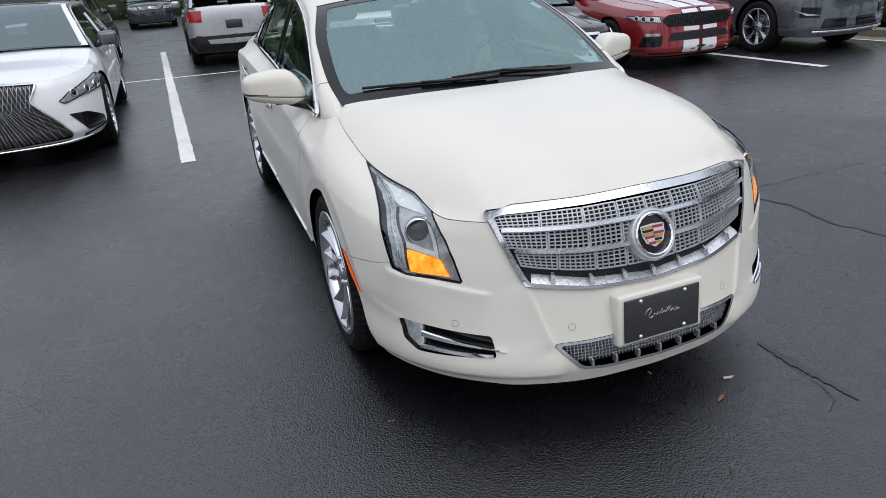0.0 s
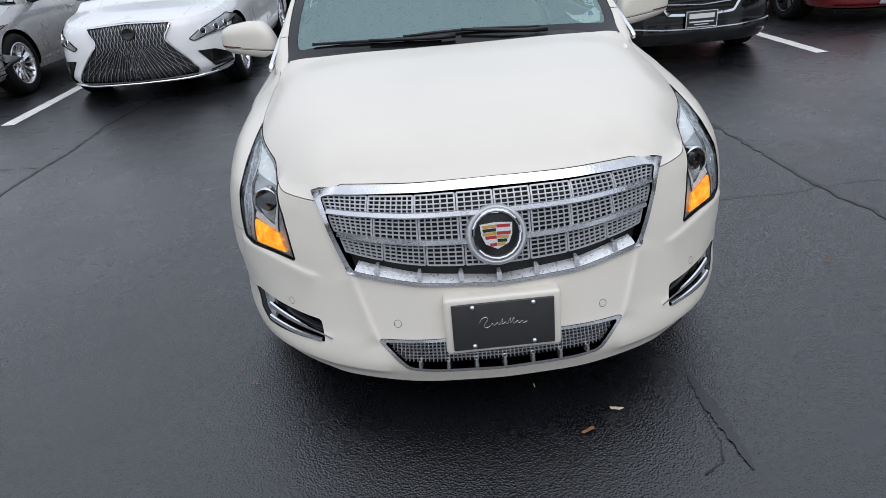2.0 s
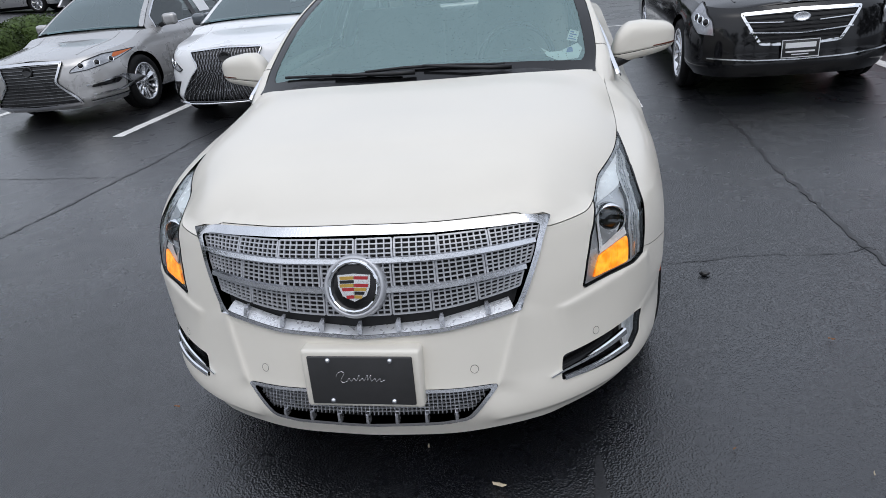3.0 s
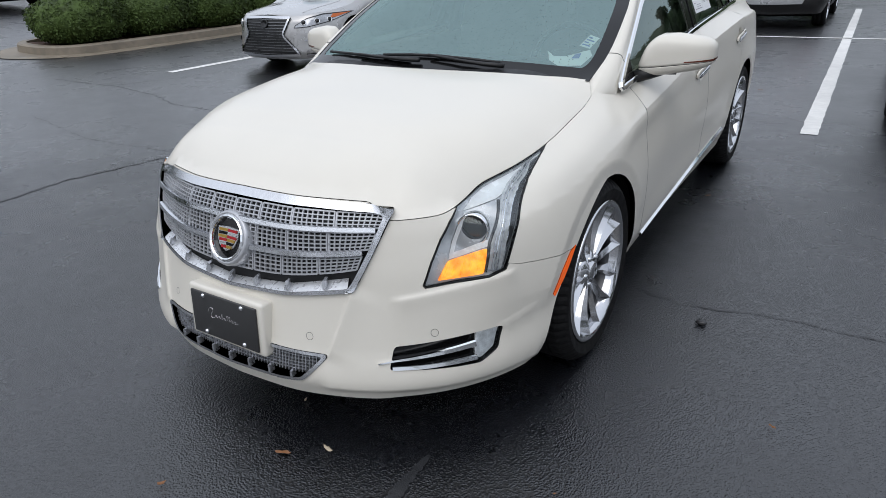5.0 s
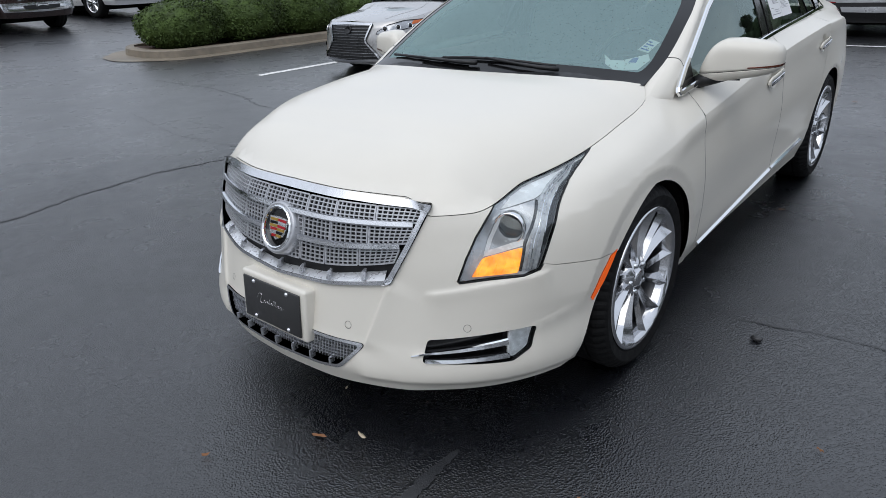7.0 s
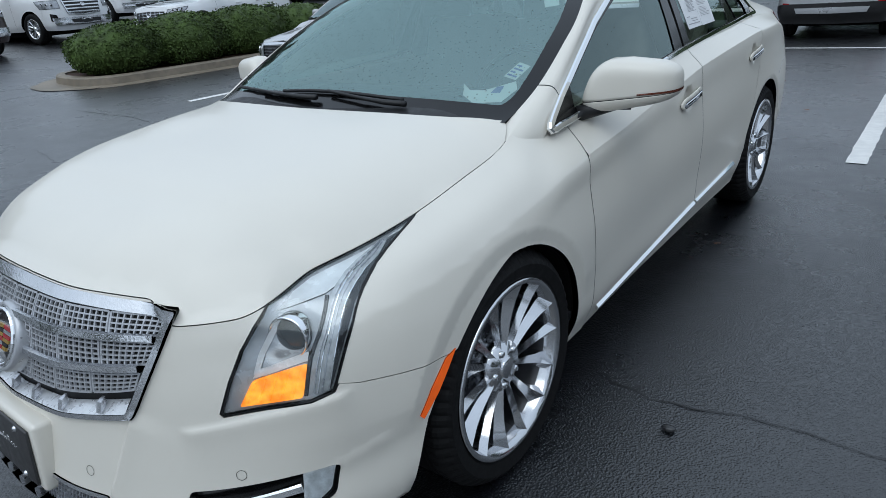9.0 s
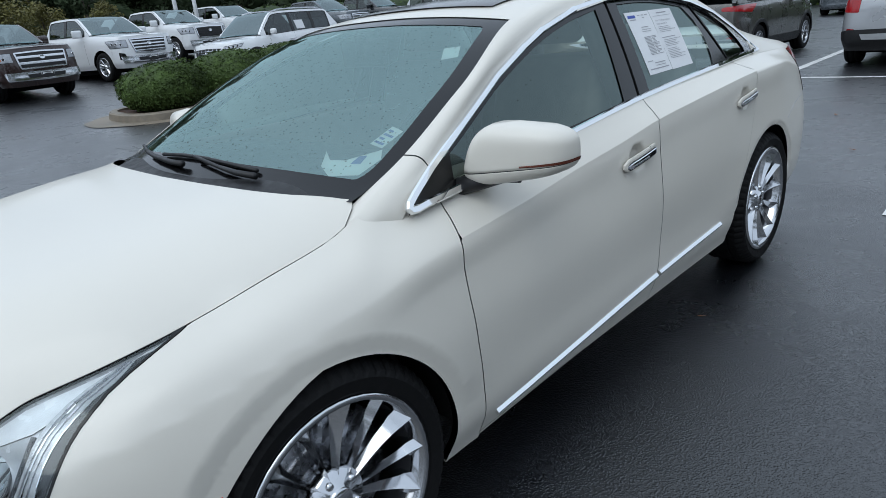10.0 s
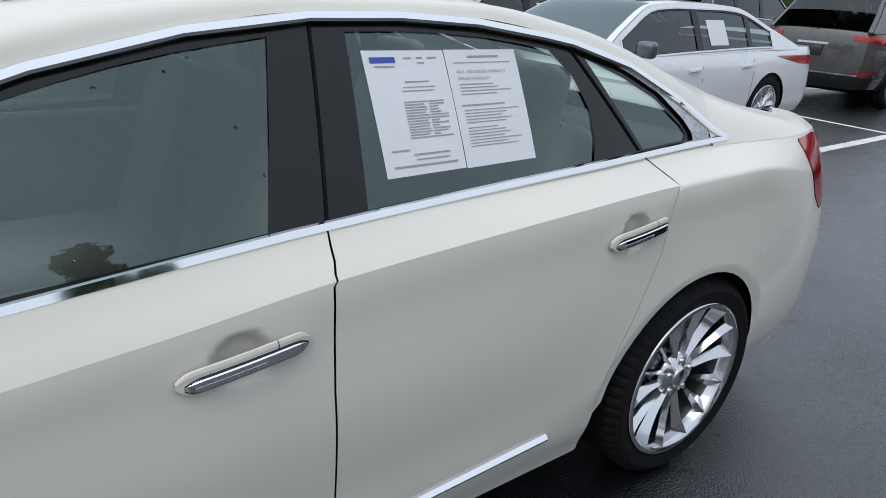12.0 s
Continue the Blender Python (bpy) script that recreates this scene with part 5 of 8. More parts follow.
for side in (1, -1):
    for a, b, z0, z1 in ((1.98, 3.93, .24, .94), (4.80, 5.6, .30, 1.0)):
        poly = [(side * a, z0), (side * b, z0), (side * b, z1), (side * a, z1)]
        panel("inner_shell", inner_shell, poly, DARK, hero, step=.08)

# ---- cabin of the white sedan ----
part("cabin_floor", box(1.46, 2.9, .04, (0, 1.75, .40), .01), DASH, hero)
part("cabin_firewall", box(1.46, .05, .55, (0, .36, .66), .01), DASH, hero)
part("dashboard", box(1.40, .46, .20, (0, .62, .90), .07, 4), DASH, hero, "dark dashboard top")
part("parcel_shelf", box(1.30, .5, .04, (0, 2.95, 1.02), .01), DASH, hero)
part("rear_view_mirror", join(box(.25, .030, .068, (0, 1.00, 1.285), .014, 3), box(.03, .05, .07, (0, .99, 1.335), .010)), BLACK, hero, "dark interior mirror behind the windscreen")
grid("headliner", roof_surface, (-1, 1), (.352, .80), 12, 12, TAN, hero, lift=-.03)


def seat(x, y, rear=False):
    s = new("seat")
    s.parent = hero
    s["label"] = "light tan leather seat with headrest"
    w = .54 if not rear else 1.25
    part("cushion", box(w, .52, .18, (x, y, .60), .06, 3), TAN, s)
    bm = box(w, .16, .62 if not rear else .54, (0, 0, .31 if not rear else .27), .06, 4)
    bmesh.ops.transform(bm, matrix=pose(x, y + .24, .62, -18, 0, 0), verts=bm.verts)
    part("backrest", bm, TAN, s)
    for hx in ((0,) if not rear else (-.38, .38)):
        bm = box(.27, .10, .17, (0, 0, .74 if not rear else .60), .045, 4)
        bmesh.ops.transform(bm, matrix=pose(x + hx, y + .24, .62, -14, 0, 0), verts=bm.verts)
        part("headrest", bm, TAN, s)


seat(.37, 1.30), seat(-.37, 1.30), seat(0, 2.12, True)
sw = new("steering_wheel")
sw.parent = hero
bm = bmesh.new()
pts = [(.18 * math.cos(a), 0, .18 * math.sin(a)) for a in np.linspace(0, 2 * math.pi, 33)]
bm = tube(pts, .015, 8, False)
bmesh.ops.transform(bm, matrix=pose(.37, .93, .96, -25, 0, 0), verts=bm.verts)
part("wheel_rim", bm, DASH, sw)
part("wheel_boss", box(.16, .05, .14, (.37, .92, .95), .03, 3, (-25, 0, 0)), DASH, sw)
for side in (1, -1):
    part("door_card", box(.05, 2.3, .42, (side * .76, 1.60, .80), .02), TAN, hero)
    part("pillar_trim", box(.05, .14, .40, (side * .64, 1.66, 1.20), .02, 2, (0, side * -24, 0)), DASH, hero)
part("inner_mirror", box(.26, .03, .07, (0, 1.0, 1.32), .02, 3), DASH, hero)
def words(text, y, z, height, parent):
    """Printed words on the side window's sheet."""
    c = bpy.data.curves.new("printed_line", "FONT")
    c.body, c.size = text, height
    c.materials.append(INK)
    ob = new("printed_line", c)
    ob.parent = parent
    p, n = frame_of(lambda a, b: glass_side(a, b, 1), np.array([y]), np.array([z]), -.0072)
    n = Vector(n[0])
    across = Vector((0, 1, 0)) - n * n.y
    across.normalize()
    up = n.cross(across)
    ob.matrix_local = Matrix.Translation(p[0]) @ Matrix((across, up, n)).transposed().to_4x4()


# papers in the rear side window: two sheets with printed bars
gs = lambda y, z: glass_side(y, z, 1)
for nm, y0, y1 in (("window_sheet", 1.795, 1.998), ("window_sheet", 2.000, 2.207)):
    tilt_z = lambda y, z: z + .0 * y
    sh = panel(nm, gs, [(y0, 1.112), (y1, 1.114), (y1 - .003, 1.351), (y0 - .003, 1.352)], PAPER, hero, "white printed sales sheet behind the glass", step=.05, lift=-.0085)
    rnd = random.Random(int(y0 * 100))
    if y0 < 1.9:
        rows = [(.900, .06, .30, .045, BLUEINK), (.865, .10, .24, .012, INK), (.93, .46, .10, .010, INK), (.93, .62, .08, .012, INK), (.93, .76, .12, .012, INK), (.89, .62, .09, .010, INK)]
        rows += [(.74, .42, .30, .010, INK)] + [(.70 - k * .03, .36 + .03 * rnd.random(), .40, .007, INK) for k in range(2)]
        rows += [(.58 - k * .022, .36, .24 + .06 * rnd.random(), .010, INK) for k in range(14)] + [(.58 - k * .022, .66, .20 * rnd.random() + .08, .010, INK) for k in range(14)]
        rows += [(.20, .10, .22, .012, INK), (.16, .36, .46, .012, INK), (.12, .38, .42, .010, INK), (.07, .10, .80, .016, INK)]
    else:
        rows = [(.93, .28, .44, .016, INK), (.885, .08, .80, .006, INK), (.80, .10, .62, .016, INK), (.745, .10, .36, .014, INK)]
        rows += [(.70 - k * .028, .10, .45 + .38 * rnd.random(), .0075, INK) for k in range(4)] + [(.52, .08, .60, .012, INK)]
        rows += [(.48 - k * .026, .10, .50 + .32 * rnd.random(), .0075, INK) for k in range(5)] + [(.33 - k * .026, .10, .42 + .38 * rnd.random(), .0075, INK) for k in range(7)]
    if y0 > 1.9:
        rows = [q for q in rows if q[0] not in (.80, .745)]
        words("AS IS - NO DEALER WARRANTY", y0 + .020, 1.304, .0100, sh)
        words("DEALER WARRANTY", y0 + .020, 1.290, .0100, sh)
    for z, a, w, h, mt in rows:
        ya, yb, za = y0 + (y1 - y0) * a, y0 + (y1 - y0) * min(.93, a + w), 1.112 + .24 * z
        panel("print_bar", gs, [(ya, za), (yb, za), (yb, za + .24 * h), (ya, za + .24 * h)], mt, sh, step=.2, lift=-.0075)
# stickers and a leaflet behind the windscreen
quad = [(.838, .088), (.896, .084), (.920, .110), (.866, .115)]
st = panel("screen_sticker", roof_surface, quad, PAPER, hero, "pale sticker with blue bars", step=.1, lift=-.007)
for k in range(4):
    mixed = lambda u, v: tuple((1 - u) * (1 - v) * quad[0][i] + u * (1 - v) * quad[1][i] + u * v * quad[2][i] + (1 - u) * v * quad[3][i] for i in (0, 1))
    panel("print_bar", roof_surface, [mixed(.1, .12 + k * .21), mixed(.5 if k % 2 else .85, .12 + k * .21), mixed(.5 if k % 2 else .85, .22 + k * .21), mixed(.1, .22 + k * .21)], BLUEINK, st, step=.2, lift=-.006)
panel("screen_sticker", roof_surface, [(.80, .262), (.87, .270), (.895, .245), (.83, .236)], PAPER, hero, "small square inspection sticker", step=.1, lift=-.007)
leaf = panel("dash_leaflet", roof_surface, [(.69, .071), (.73, .050), (.80, .038), (.905, .045), (.926, .070), (.90, .083), (.80, .062), (.74, .060)], PAPER, hero, "crumpled pale paper behind the windscreen", step=.04, lift=-.009)
panel("leaflet_stamp", roof_surface, [(.835, .058), (.872, .060), (.868, .072), (.842, .070)], BLUEINK, leaf, step=.1, lift=-.0075)

# ---- the lot: wet asphalt, painted lines ----
def asphalt_material():
    m = bpy.data.materials.new("wet_asphalt")
    m.use_nodes = True
    n, l = m.node_tree.nodes, m.node_tree.links
    b = n["Principled BSDF"]
    at = n.new("ShaderNodeTexCoord")

    def tex(scale, detail=4, rough=.6):
        t = n.new("ShaderNodeTexNoise")
        t.inputs["Scale"].default_value, t.inputs["Detail"].default_value, t.inputs["Roughness"].default_value = scale, detail, rough
        l.new(at.outputs["Object"], t.inputs["Vector"])
        return t.outputs[0]

    def span(src, a, c, lo, hi):
        r = n.new("ShaderNodeMapRange")
        r.inputs[1].default_value, r.inputs[2].default_value, r.inputs[3].default_value, r.inputs[4].default_value = a, c, lo, hi
        l.new(src, r.inputs[0])
        return r.outputs[0]

    def op(kind, a, c):
        k = n.new("ShaderNodeMath")
        k.operation = kind
        for i, v in enumerate((a, c)):
            if isinstance(v, (int, float)):
                k.inputs[i].default_value = v
            else:
                l.new(v, k.inputs[i])
        return k.outputs[0]
    stone = n.new("ShaderNodeTexVoronoi")
    stone.inputs["Scale"].default_value = 132
    l.new(at.outputs["Object"], stone.inputs["Vector"])
    grit, patch, blot, pool = tex(260, 3), tex(1.1, 5), tex(5, 4), tex(.45, 3)
    tone = op("MULTIPLY", span(patch, .35, .65, .75, 1.25), span(grit, .3, .7, .55, 1.45))
    tone = op("MULTIPLY", tone, span(stone.outputs["Distance"], .0, .6, 1.5, .55))
    mix = n.new("ShaderNodeVectorMath")
    mix.operation = "MULTIPLY"
    mix.inputs[0].default_value = (.0090, .0100, .0130)
    l.new(tone, mix.inputs[1])
    l.new(mix.outputs[0], b.inputs["Base Color"])
    wet = op("ADD", op("MULTIPLY", patch, .6), op("MULTIPLY", blot, .4))
    l.new(span(op("ADD", op("MULTIPLY", wet, .7), op("MULTIPLY", pool, .3)), .38, .62, .46, .17), b.inputs["Roughness"])
    b.inputs["Specular IOR Level"].default_value = .32
    b.inputs["Coat Weight"].default_value, b.inputs["Coat Roughness"].default_value, b.inputs["Coat IOR"].default_value = 1.0, .15, 1.70
    k = n.new("ShaderNodeBump")
    # away from the aisle a film of standing water fills the texture
    far = n.new("ShaderNodeVectorMath")
    far.operation = "DISTANCE"
    far.inputs[1].default_value = (.3, -.4, 0)
    l.new(at.outputs["Object"], far.inputs[0])
    film = op("ADD", far.outputs["Value"], op("MULTIPLY", span(pool, .3, .7, -1, 1), 1.2))
    l.new(span(film, 1.8, 5.0, .90, 1.0), b.inputs["Coat Weight"])
    relief = span(film, 2.6, 6.0, .66, .22)
    k.inputs["Distance"].default_value = .004
    l.new(relief, k.inputs["Strength"])
    l.new(op("ADD", op("MULTIPLY", span(stone.outputs["Distance"], 0, .7, 1, 0), .8), op("MULTIPLY", grit, .5)), k.inputs["Height"])
    l.new(k.outputs[0], b.inputs["Normal"])
    k2 = n.new("ShaderNodeBump")
    k2.inputs["Distance"].default_value = .003
    l.new(relief, k2.inputs["Strength"])
    l.new(span(film, 2.6, 6.0, .15, .36), b.inputs["Coat Roughness"])
    l.new(op("ADD", op("MULTIPLY", span(stone.outputs["Distance"], 0, .7, 1, 0), .8), op("MULTIPLY", grit, .5)), k2.inputs["Height"])
    l.new(k2.outputs[0], b.inputs["Coat Normal"])
    return m


def lay(x, y=0.0):
    """The lot's height: it rises gently towards the trucks' side."""
    q = min(0.0, x)
    return .0017 * q * q if q > -26 else 1.149 + .03 * min(60, -26 - q)


ASPHALT = asphalt_material()
LINE = material("worn_white_line_paint", (.80, .79, .76), .4, vary=.14, scale=14, bump=.5, bump_scale=150)
CONCRETE = material("wet_concrete", (.21, .175, .13), .5, vary=.25, scale=9, bump=.4, bump_scale=120)
SCUFF = material("scuffed_asphalt", (.030, .031, .034), .34, vary=.3, scale=60, bump=.6, bump_scale=220)
CRACKED = material("crack_sealer", (.008, .008, .009), .35, vary=.2, scale=20)

xs = sorted({-1500, -400, -150, -86, *[-60 + k for k in range(0, 61)], *range(5, 40, 5), 60, 150, 400, 1500})
ysg = sorted({-1500, -400, -150, -60, *range(-40, 81, 5), 150, 400, 1500})
v = [(x, y, lay(x)) for y in ysg for x in xs]
f = [[j * len(xs) + i, j * len(xs) + i + 1, (j + 1) * len(xs) + i + 1, (j + 1) * len(xs) + i] for j in range(len(ysg) - 1) for i in range(len(xs) - 1)]
ground = raw("ground", v, f, ASPHALT, smooth=True)
tagged(ground, "dark wet asphalt parking lot surface", "ground", kind="structure")


def painted(name, x0, y0, x1, y1, width, seed, label="worn white painted parking line"):
    """A paint stripe with slightly ragged edges."""
    rnd = random.Random(seed)
    a, b = Vector((x0, y0, 0)), Vector((x1, y1, 0))
    d = (b - a).normalized()
    s = Vector((-d.y, d.x, 0)) * width / 2
    n = max(4, int((b - a).length / .09))
    top, bot = [], []
    for i in range(n + 1):
        p = a + (b - a) * i / n
        top.append(p + s * (1 + rnd.uniform(-.08, .06)))
        bot.append(p - s * (1 + rnd.uniform(-.08, .06)))
    v = [(p.x, p.y, lay(p.x) + .004) for p in top + bot]
    f = [[i, n + 1 + i, n + 2 + i, i + 1] for i in range(n)]
    ob = raw(name, v, f, LINE)
    return tagged(ob, label, "line", "parking lines", "structure")


for i, x in enumerate((-6.98, -4.18, -1.43, 1.30, 3.97, 6.72, 9.45)):
    painted("parking_line", x, 3.90, x + (-.20 if x < 0 else -.1), 16.6, .135, i)
painted("parking_line", -12, 10.78, 12, 10.62, .10, 40)


def crack(pts, width, seed, name="asphalt_crack"):
    rnd = random.Random(seed)
    line = []
    for (x0, y0), (x1, y1) in zip(pts, pts[1:]):
        n = max(2, int(math.hypot(x1 - x0, y1 - y0) / .06))
        line += [(x0 + (x1 - x0) * i / n + rnd.uniform(-.014, .014), y0 + (y1 - y0) * i / n + rnd.uniform(-.014, .014)) for i in range(n)]
    v, f = [], []
    for i, (x, y) in enumerate(line):
        j = min(i + 1, len(line) - 1)
        dx, dy = line[j][0] - line[max(0, i - 1)][0], line[j][1] - line[max(0, i - 1)][1]
        k = math.hypot(dx, dy) or 1
        w = width * rnd.uniform(.3, 1.2) / 2
        v += [(x - dy / k * w, y + dx / k * w, lay(x) + .003), (x + dy / k * w, y - dx / k * w, lay(x) + .003)]
    f = [[2 * i, 2 * i + 1, 2 * i + 3, 2 * i + 2] for i in range(len(line) - 1)]
    return tagged(raw(name, v, f, CRACKED), "thin dark crack in the asphalt", "crack", "asphalt cracks", "structure")


crack([(1.97, 5.2), (1.97, 3.85), (1.98, 2.8), (1.96, 2.03), (1.99, 1.28), (2.0, .88), (2.02, .51), (2.08, .31), (2.03, -.03), (2.1, -.31), (2.1, -2.2)], .030, 1)
crack([(.9, .60), (1.1, .55), (1.38, .60), (1.59, .64), (1.75, .60), (2.0, .66), (3.4, .7)], .007, 2)
crack([(-3.1, -2.5), (-3.16, -.76), (-3.3, -.27), (-3.35, .33), (-3.2, 1.0), (-3.14, 1.64), (-3.12, 2.3), (-3.07, 2.79), (-3.09, 3.6), (-2.9, 5)], .030, 3)
crack([(-8.0, 2.8), (-7.22, 2.82), (-6.67, 2.88), (-5.71, 2.73), (-5.03, 2.5), (-3.1, 2.4)], .014, 4)
crack([(-6.76, 2.94), (-6.5, 3.6), (-6.31, 4.32)], .012, 8)
crack([(.67, -.80), (.67, -.88), (.65, -.98), (.63, -1.14), (.60, -1.22), (.45, -1.27)], .005, 7)
crack([(-3.1, 1.2), (-4.4, 1.1), (-6, 1.4)], .006, 6)


def sealer_smear(pts, width, seed, label, mat):
    """A flat film on the asphalt: ragged, tapering, a few millimetres thick at most."""
    rnd = random.Random(seed)
    q = np.array(pts)
    k = np.linspace(0, len(q) - 1, len(q) * 8)
    x, y = np.interp(k, range(len(q)), q[:, 0]), np.interp(k, range(len(q)), q[:, 1])
    for _ in range(6):
        x[1:-1], y[1:-1] = (x[:-2] + 2 * x[1:-1] + x[2:]) / 4, (y[:-2] + 2 * y[1:-1] + y[2:]) / 4
    dx, dy = np.gradient(x), np.gradient(y)
    d = np.hypot(dx, dy)
    v = []
    for i in range(len(k)):
        w = width * math.sin(math.pi * (i + .6) / (len(k) + .2)) ** .6 * rnd.uniform(.6, 1.2) / 2
        v += [(x[i] - dy[i] / d[i] * w, y[i] + dx[i] / d[i] * w, .0032), (x[i] + dy[i] / d[i] * w, y[i] - dx[i] / d[i] * w, .0032)]
    return tagged(raw("asphalt_smear", v, [[2 * i, 2 * i + 1, 2 * i + 3, 2 * i + 2] for i in range(len(k) - 1)], mat), label, "stain", "asphalt stains", "structure")


sealer_smear([(.67, -1.25), (.67, -1.06), (.66, -.94), (.66, -.80)], .045, 3, "pale scuffed strip on the wet asphalt", SCUFF)

# ---- the other vehicles ----
WHITE = paint("white_paint", (.80, .81, .82), .32)
SILVERBEIGE = paint("warm_silver_paint", (.45, .445, .44), .3, .55)
SILVER = paint("silver_paint", (.46, .47, .485), .3, .5)
BLACKPAINT = material("black_paint", (.004, .004, .005), .12, spec=.35, coat=.35, vary=.03, scale=3, bump=.02, bump_scale=900)
REDPAINT = paint("deep_red_paint", (.25, .012, .016), .25, .2)
SLATE = paint("slate_grey_paint", (.095, .11, .125), .28, .4)
BRONZEGREY = paint("bronze_grey_paint", (.085, .082, .075), .28, .4)
NAVYBLACK = paint("blue_black_paint", (.018, .020, .026), .25, .2)
BROWN = paint("dark_brown_paint", (.036, .019, .017), .28, .3)
DARKRIM = material("dark_alloy", (.03, .03, .032), .3, .6, vary=.1)
TWOTONE = material("machined_alloy", (.40, .41, .43), .25, .9, vary=.15, scale=30)
MESHDARK = material("grille_steel", (.20, .205, .21), .28, .9, vary=.1)
SPINDLE = material("woven_grille_steel", (.34, .345, .36), .25, .9, vary=.1)
DECAL = material("white_stripe_vinyl", (.80, .81, .82), .3, vary=.03)
CLEARLAMP = material("lamp_reflector", (.40, .41, .43), .16, .6, vary=.35, scale=60)
AMBERLENS = material("amber_lens_unlit", (.55, .12, .02), .2)


def crossings(poly, level, axis):
    """Where a polygon crosses a level of one of its parameters, in pairs."""
    out = []
    for p, q in zip(poly, list(poly[1:]) + [poly[0]]):
        a, b = p[axis], q[axis]
        if (a > level) != (b > level):
            out.append(p[1 - axis] + (q[1 - axis] - p[1 - axis]) * (level - a) / (b - a))
    out.sort()
    return list(zip(out[::2], out[1::2]))


def build_vehicle(c, at, label, category, name, group=""):
    """A parked vehicle from its measures: skin, bonnet, glazing, lamps, grille, wheels."""
    car = thing(name, label, category, group)
    hw, oh, wb = c["W"] / 2, c["oh"], c["wb"]
    T = c["L"] - oh
    zg, zn, zc, yc, zb0, zb1, zt = c["zg"], c["zn"], c["zc"], c["yc"], c["zb0"], c["zb1"], c["zt"]
    paintm, blunt, coarse = c["paint"], c.get("blunt", 0.0), c.get("step", .07)
    rake = c.get("rake", .12)
    skin = Wrap([(0, -oh), (.30 * hw, -oh + .012), (.55 * hw, -oh + .05 - .02 * blunt), (.76 * hw, -oh + .15 - .08 * blunt), (.90 * hw, -oh + .32 - .18 * blunt), (.97 * hw, -oh + .56 - .2 * blunt), (.985 * hw, 0), (hw, .6), (hw, wb * .5), (hw, wb - .4),
                 (.985 * hw, wb + .1), (.96 * hw, T - .35), (.90 * hw, T - .14), (.76 * hw, T - .045), (.4 * hw, T - .01), (0, T)],
                bottom=[zg, zg, zg + .02, zg + .03, zg + .03, zg + .03, zg + .04, zg + .06, zg + .08, zg + .08],
                top=[zn, zn - .005, zn + (zc - zn) * .12, zn + (zc - zn) * .45, zc - .02, zb0 + .02, (zb0 + zb1) / 2, zb1, zt, zt],
                stations=[(0, -oh), (.55 * hw, -oh + .05), (.92 * hw, -oh + .36), (.985 * hw, 0), (hw, yc), (hw, yc + .45), (hw, wb * .55), (.985 * hw, wb), (.90 * hw, T - .14), (0, T)],
                levels=(0, .14, .32, .55, .80, .92, 1),
                insets=[(.06, .0, .008, .02, .05, .075, rake)] * 2 + [(.06, .005, .0, .008, .04, .07, .11), (.07, .02, .0, .004, .03, .06, .10), (.07, .02, .008, .004, .022, .05, .09), (.07, .02, .010, .004, .02, .045, .075),
                        (.07, .02, .012, .002, .018, .045, .075), (.07, .02, .004, .0, .02, .05, .08), (.06, .01, .0, .008, .03, .05, .08), (.06, .0, .0, .01, .03, .05, .08)])
    S = lambda x, y: skin.foot(x, y)[0]
    sx = lambda f: float(skin.s[np.argmax(skin.x >= f * hw)]) if f > 0 else 0.0
    rx = lambda f: float(skin.s[len(skin.s) - 1 - np.argmax(skin.x[::-1] >= f * hw)]) if f > 0 else skin.length
    top = lambda s: float(skin.zt(abs(s)))
    bot = lambda s: float(skin.zb(abs(s)))
    off = S(hw, wb * .5) - wb * .5
    R, arch = c["R"], c["R"] + c.get("gap", .045)
    rough_lower = c.get("cladding")
    zed = lambda f, s: bot(s) + (top(s) - bot(s)) * f

    def shape(pts, rear=False):
        """Design points (share of the half width, height) to the skin's own coordinates."""
        k = rx if rear else sx
        return [((1 if f >= 0 else -1) * k(abs(f)), z) for f, z in pts]
    grille = rounded(shape(c["grille"] + [(-f, z) for f, z in c["grille"][::-1] if f > 0]), .03, 3)
    for side in (1, -1):
        m = (lambda p: p) if side > 0 else mirrored
        poly = [(s, bot(s)) for s in np.linspace(0, off - arch * 1.0, 14)][:-1]
        poly += [p for p in reversed(arch_cut(0, R, arch, zg + .04, off, 18, 1.0))]
        poly += [(s, bot(s)) for s in np.linspace(off + arch * 1.1, off + wb - arch * 1.1, 10)]
        poly += [p for p in reversed(arch_cut(wb, R, arch, zg + .06, off, 18, 1.0))]
        poly += [(s, bot(s)) for s in np.linspace(off + wb + arch * 1.1, skin.length, 14)]
        poly += [(s, top(s)) for s in np.linspace(skin.length, 0, 60)]
        panel("body_side", skin, m(poly), paintm, car, step=coarse, skirt=.03)
        # door seams and handles
        for y in c["seams"]:
            p, n = along(skin, m([(y + off, zg + .12), (y + off, zed(.5, y + off)), (y + off + .02, top(y + off) - .01)]), -.002, .12)
            strip("door_seam", p, n, .007, .003, DARK, car)
        for y in c["seams"][1:]:
            z = zed(.80, y + off)
            p, n = along(skin, m([(y + off - .24, z - .01), (y + off - .06, z)]), .012, .06)
            strip("door_handle", p, n, .03, .018, c.get("handle", paintm), car)
        if rough_lower:
            lowp = [(s, bot(s)) for s in np.linspace(off + arch, off + wb - arch, 8)] + [(s, bot(s) + .16) for s in np.linspace(off + wb - arch, off + arch, 8)]
            panel("sill_cladding", skin, m(lowp), BLACK, car, step=.15, lift=.012, skirt=.02)
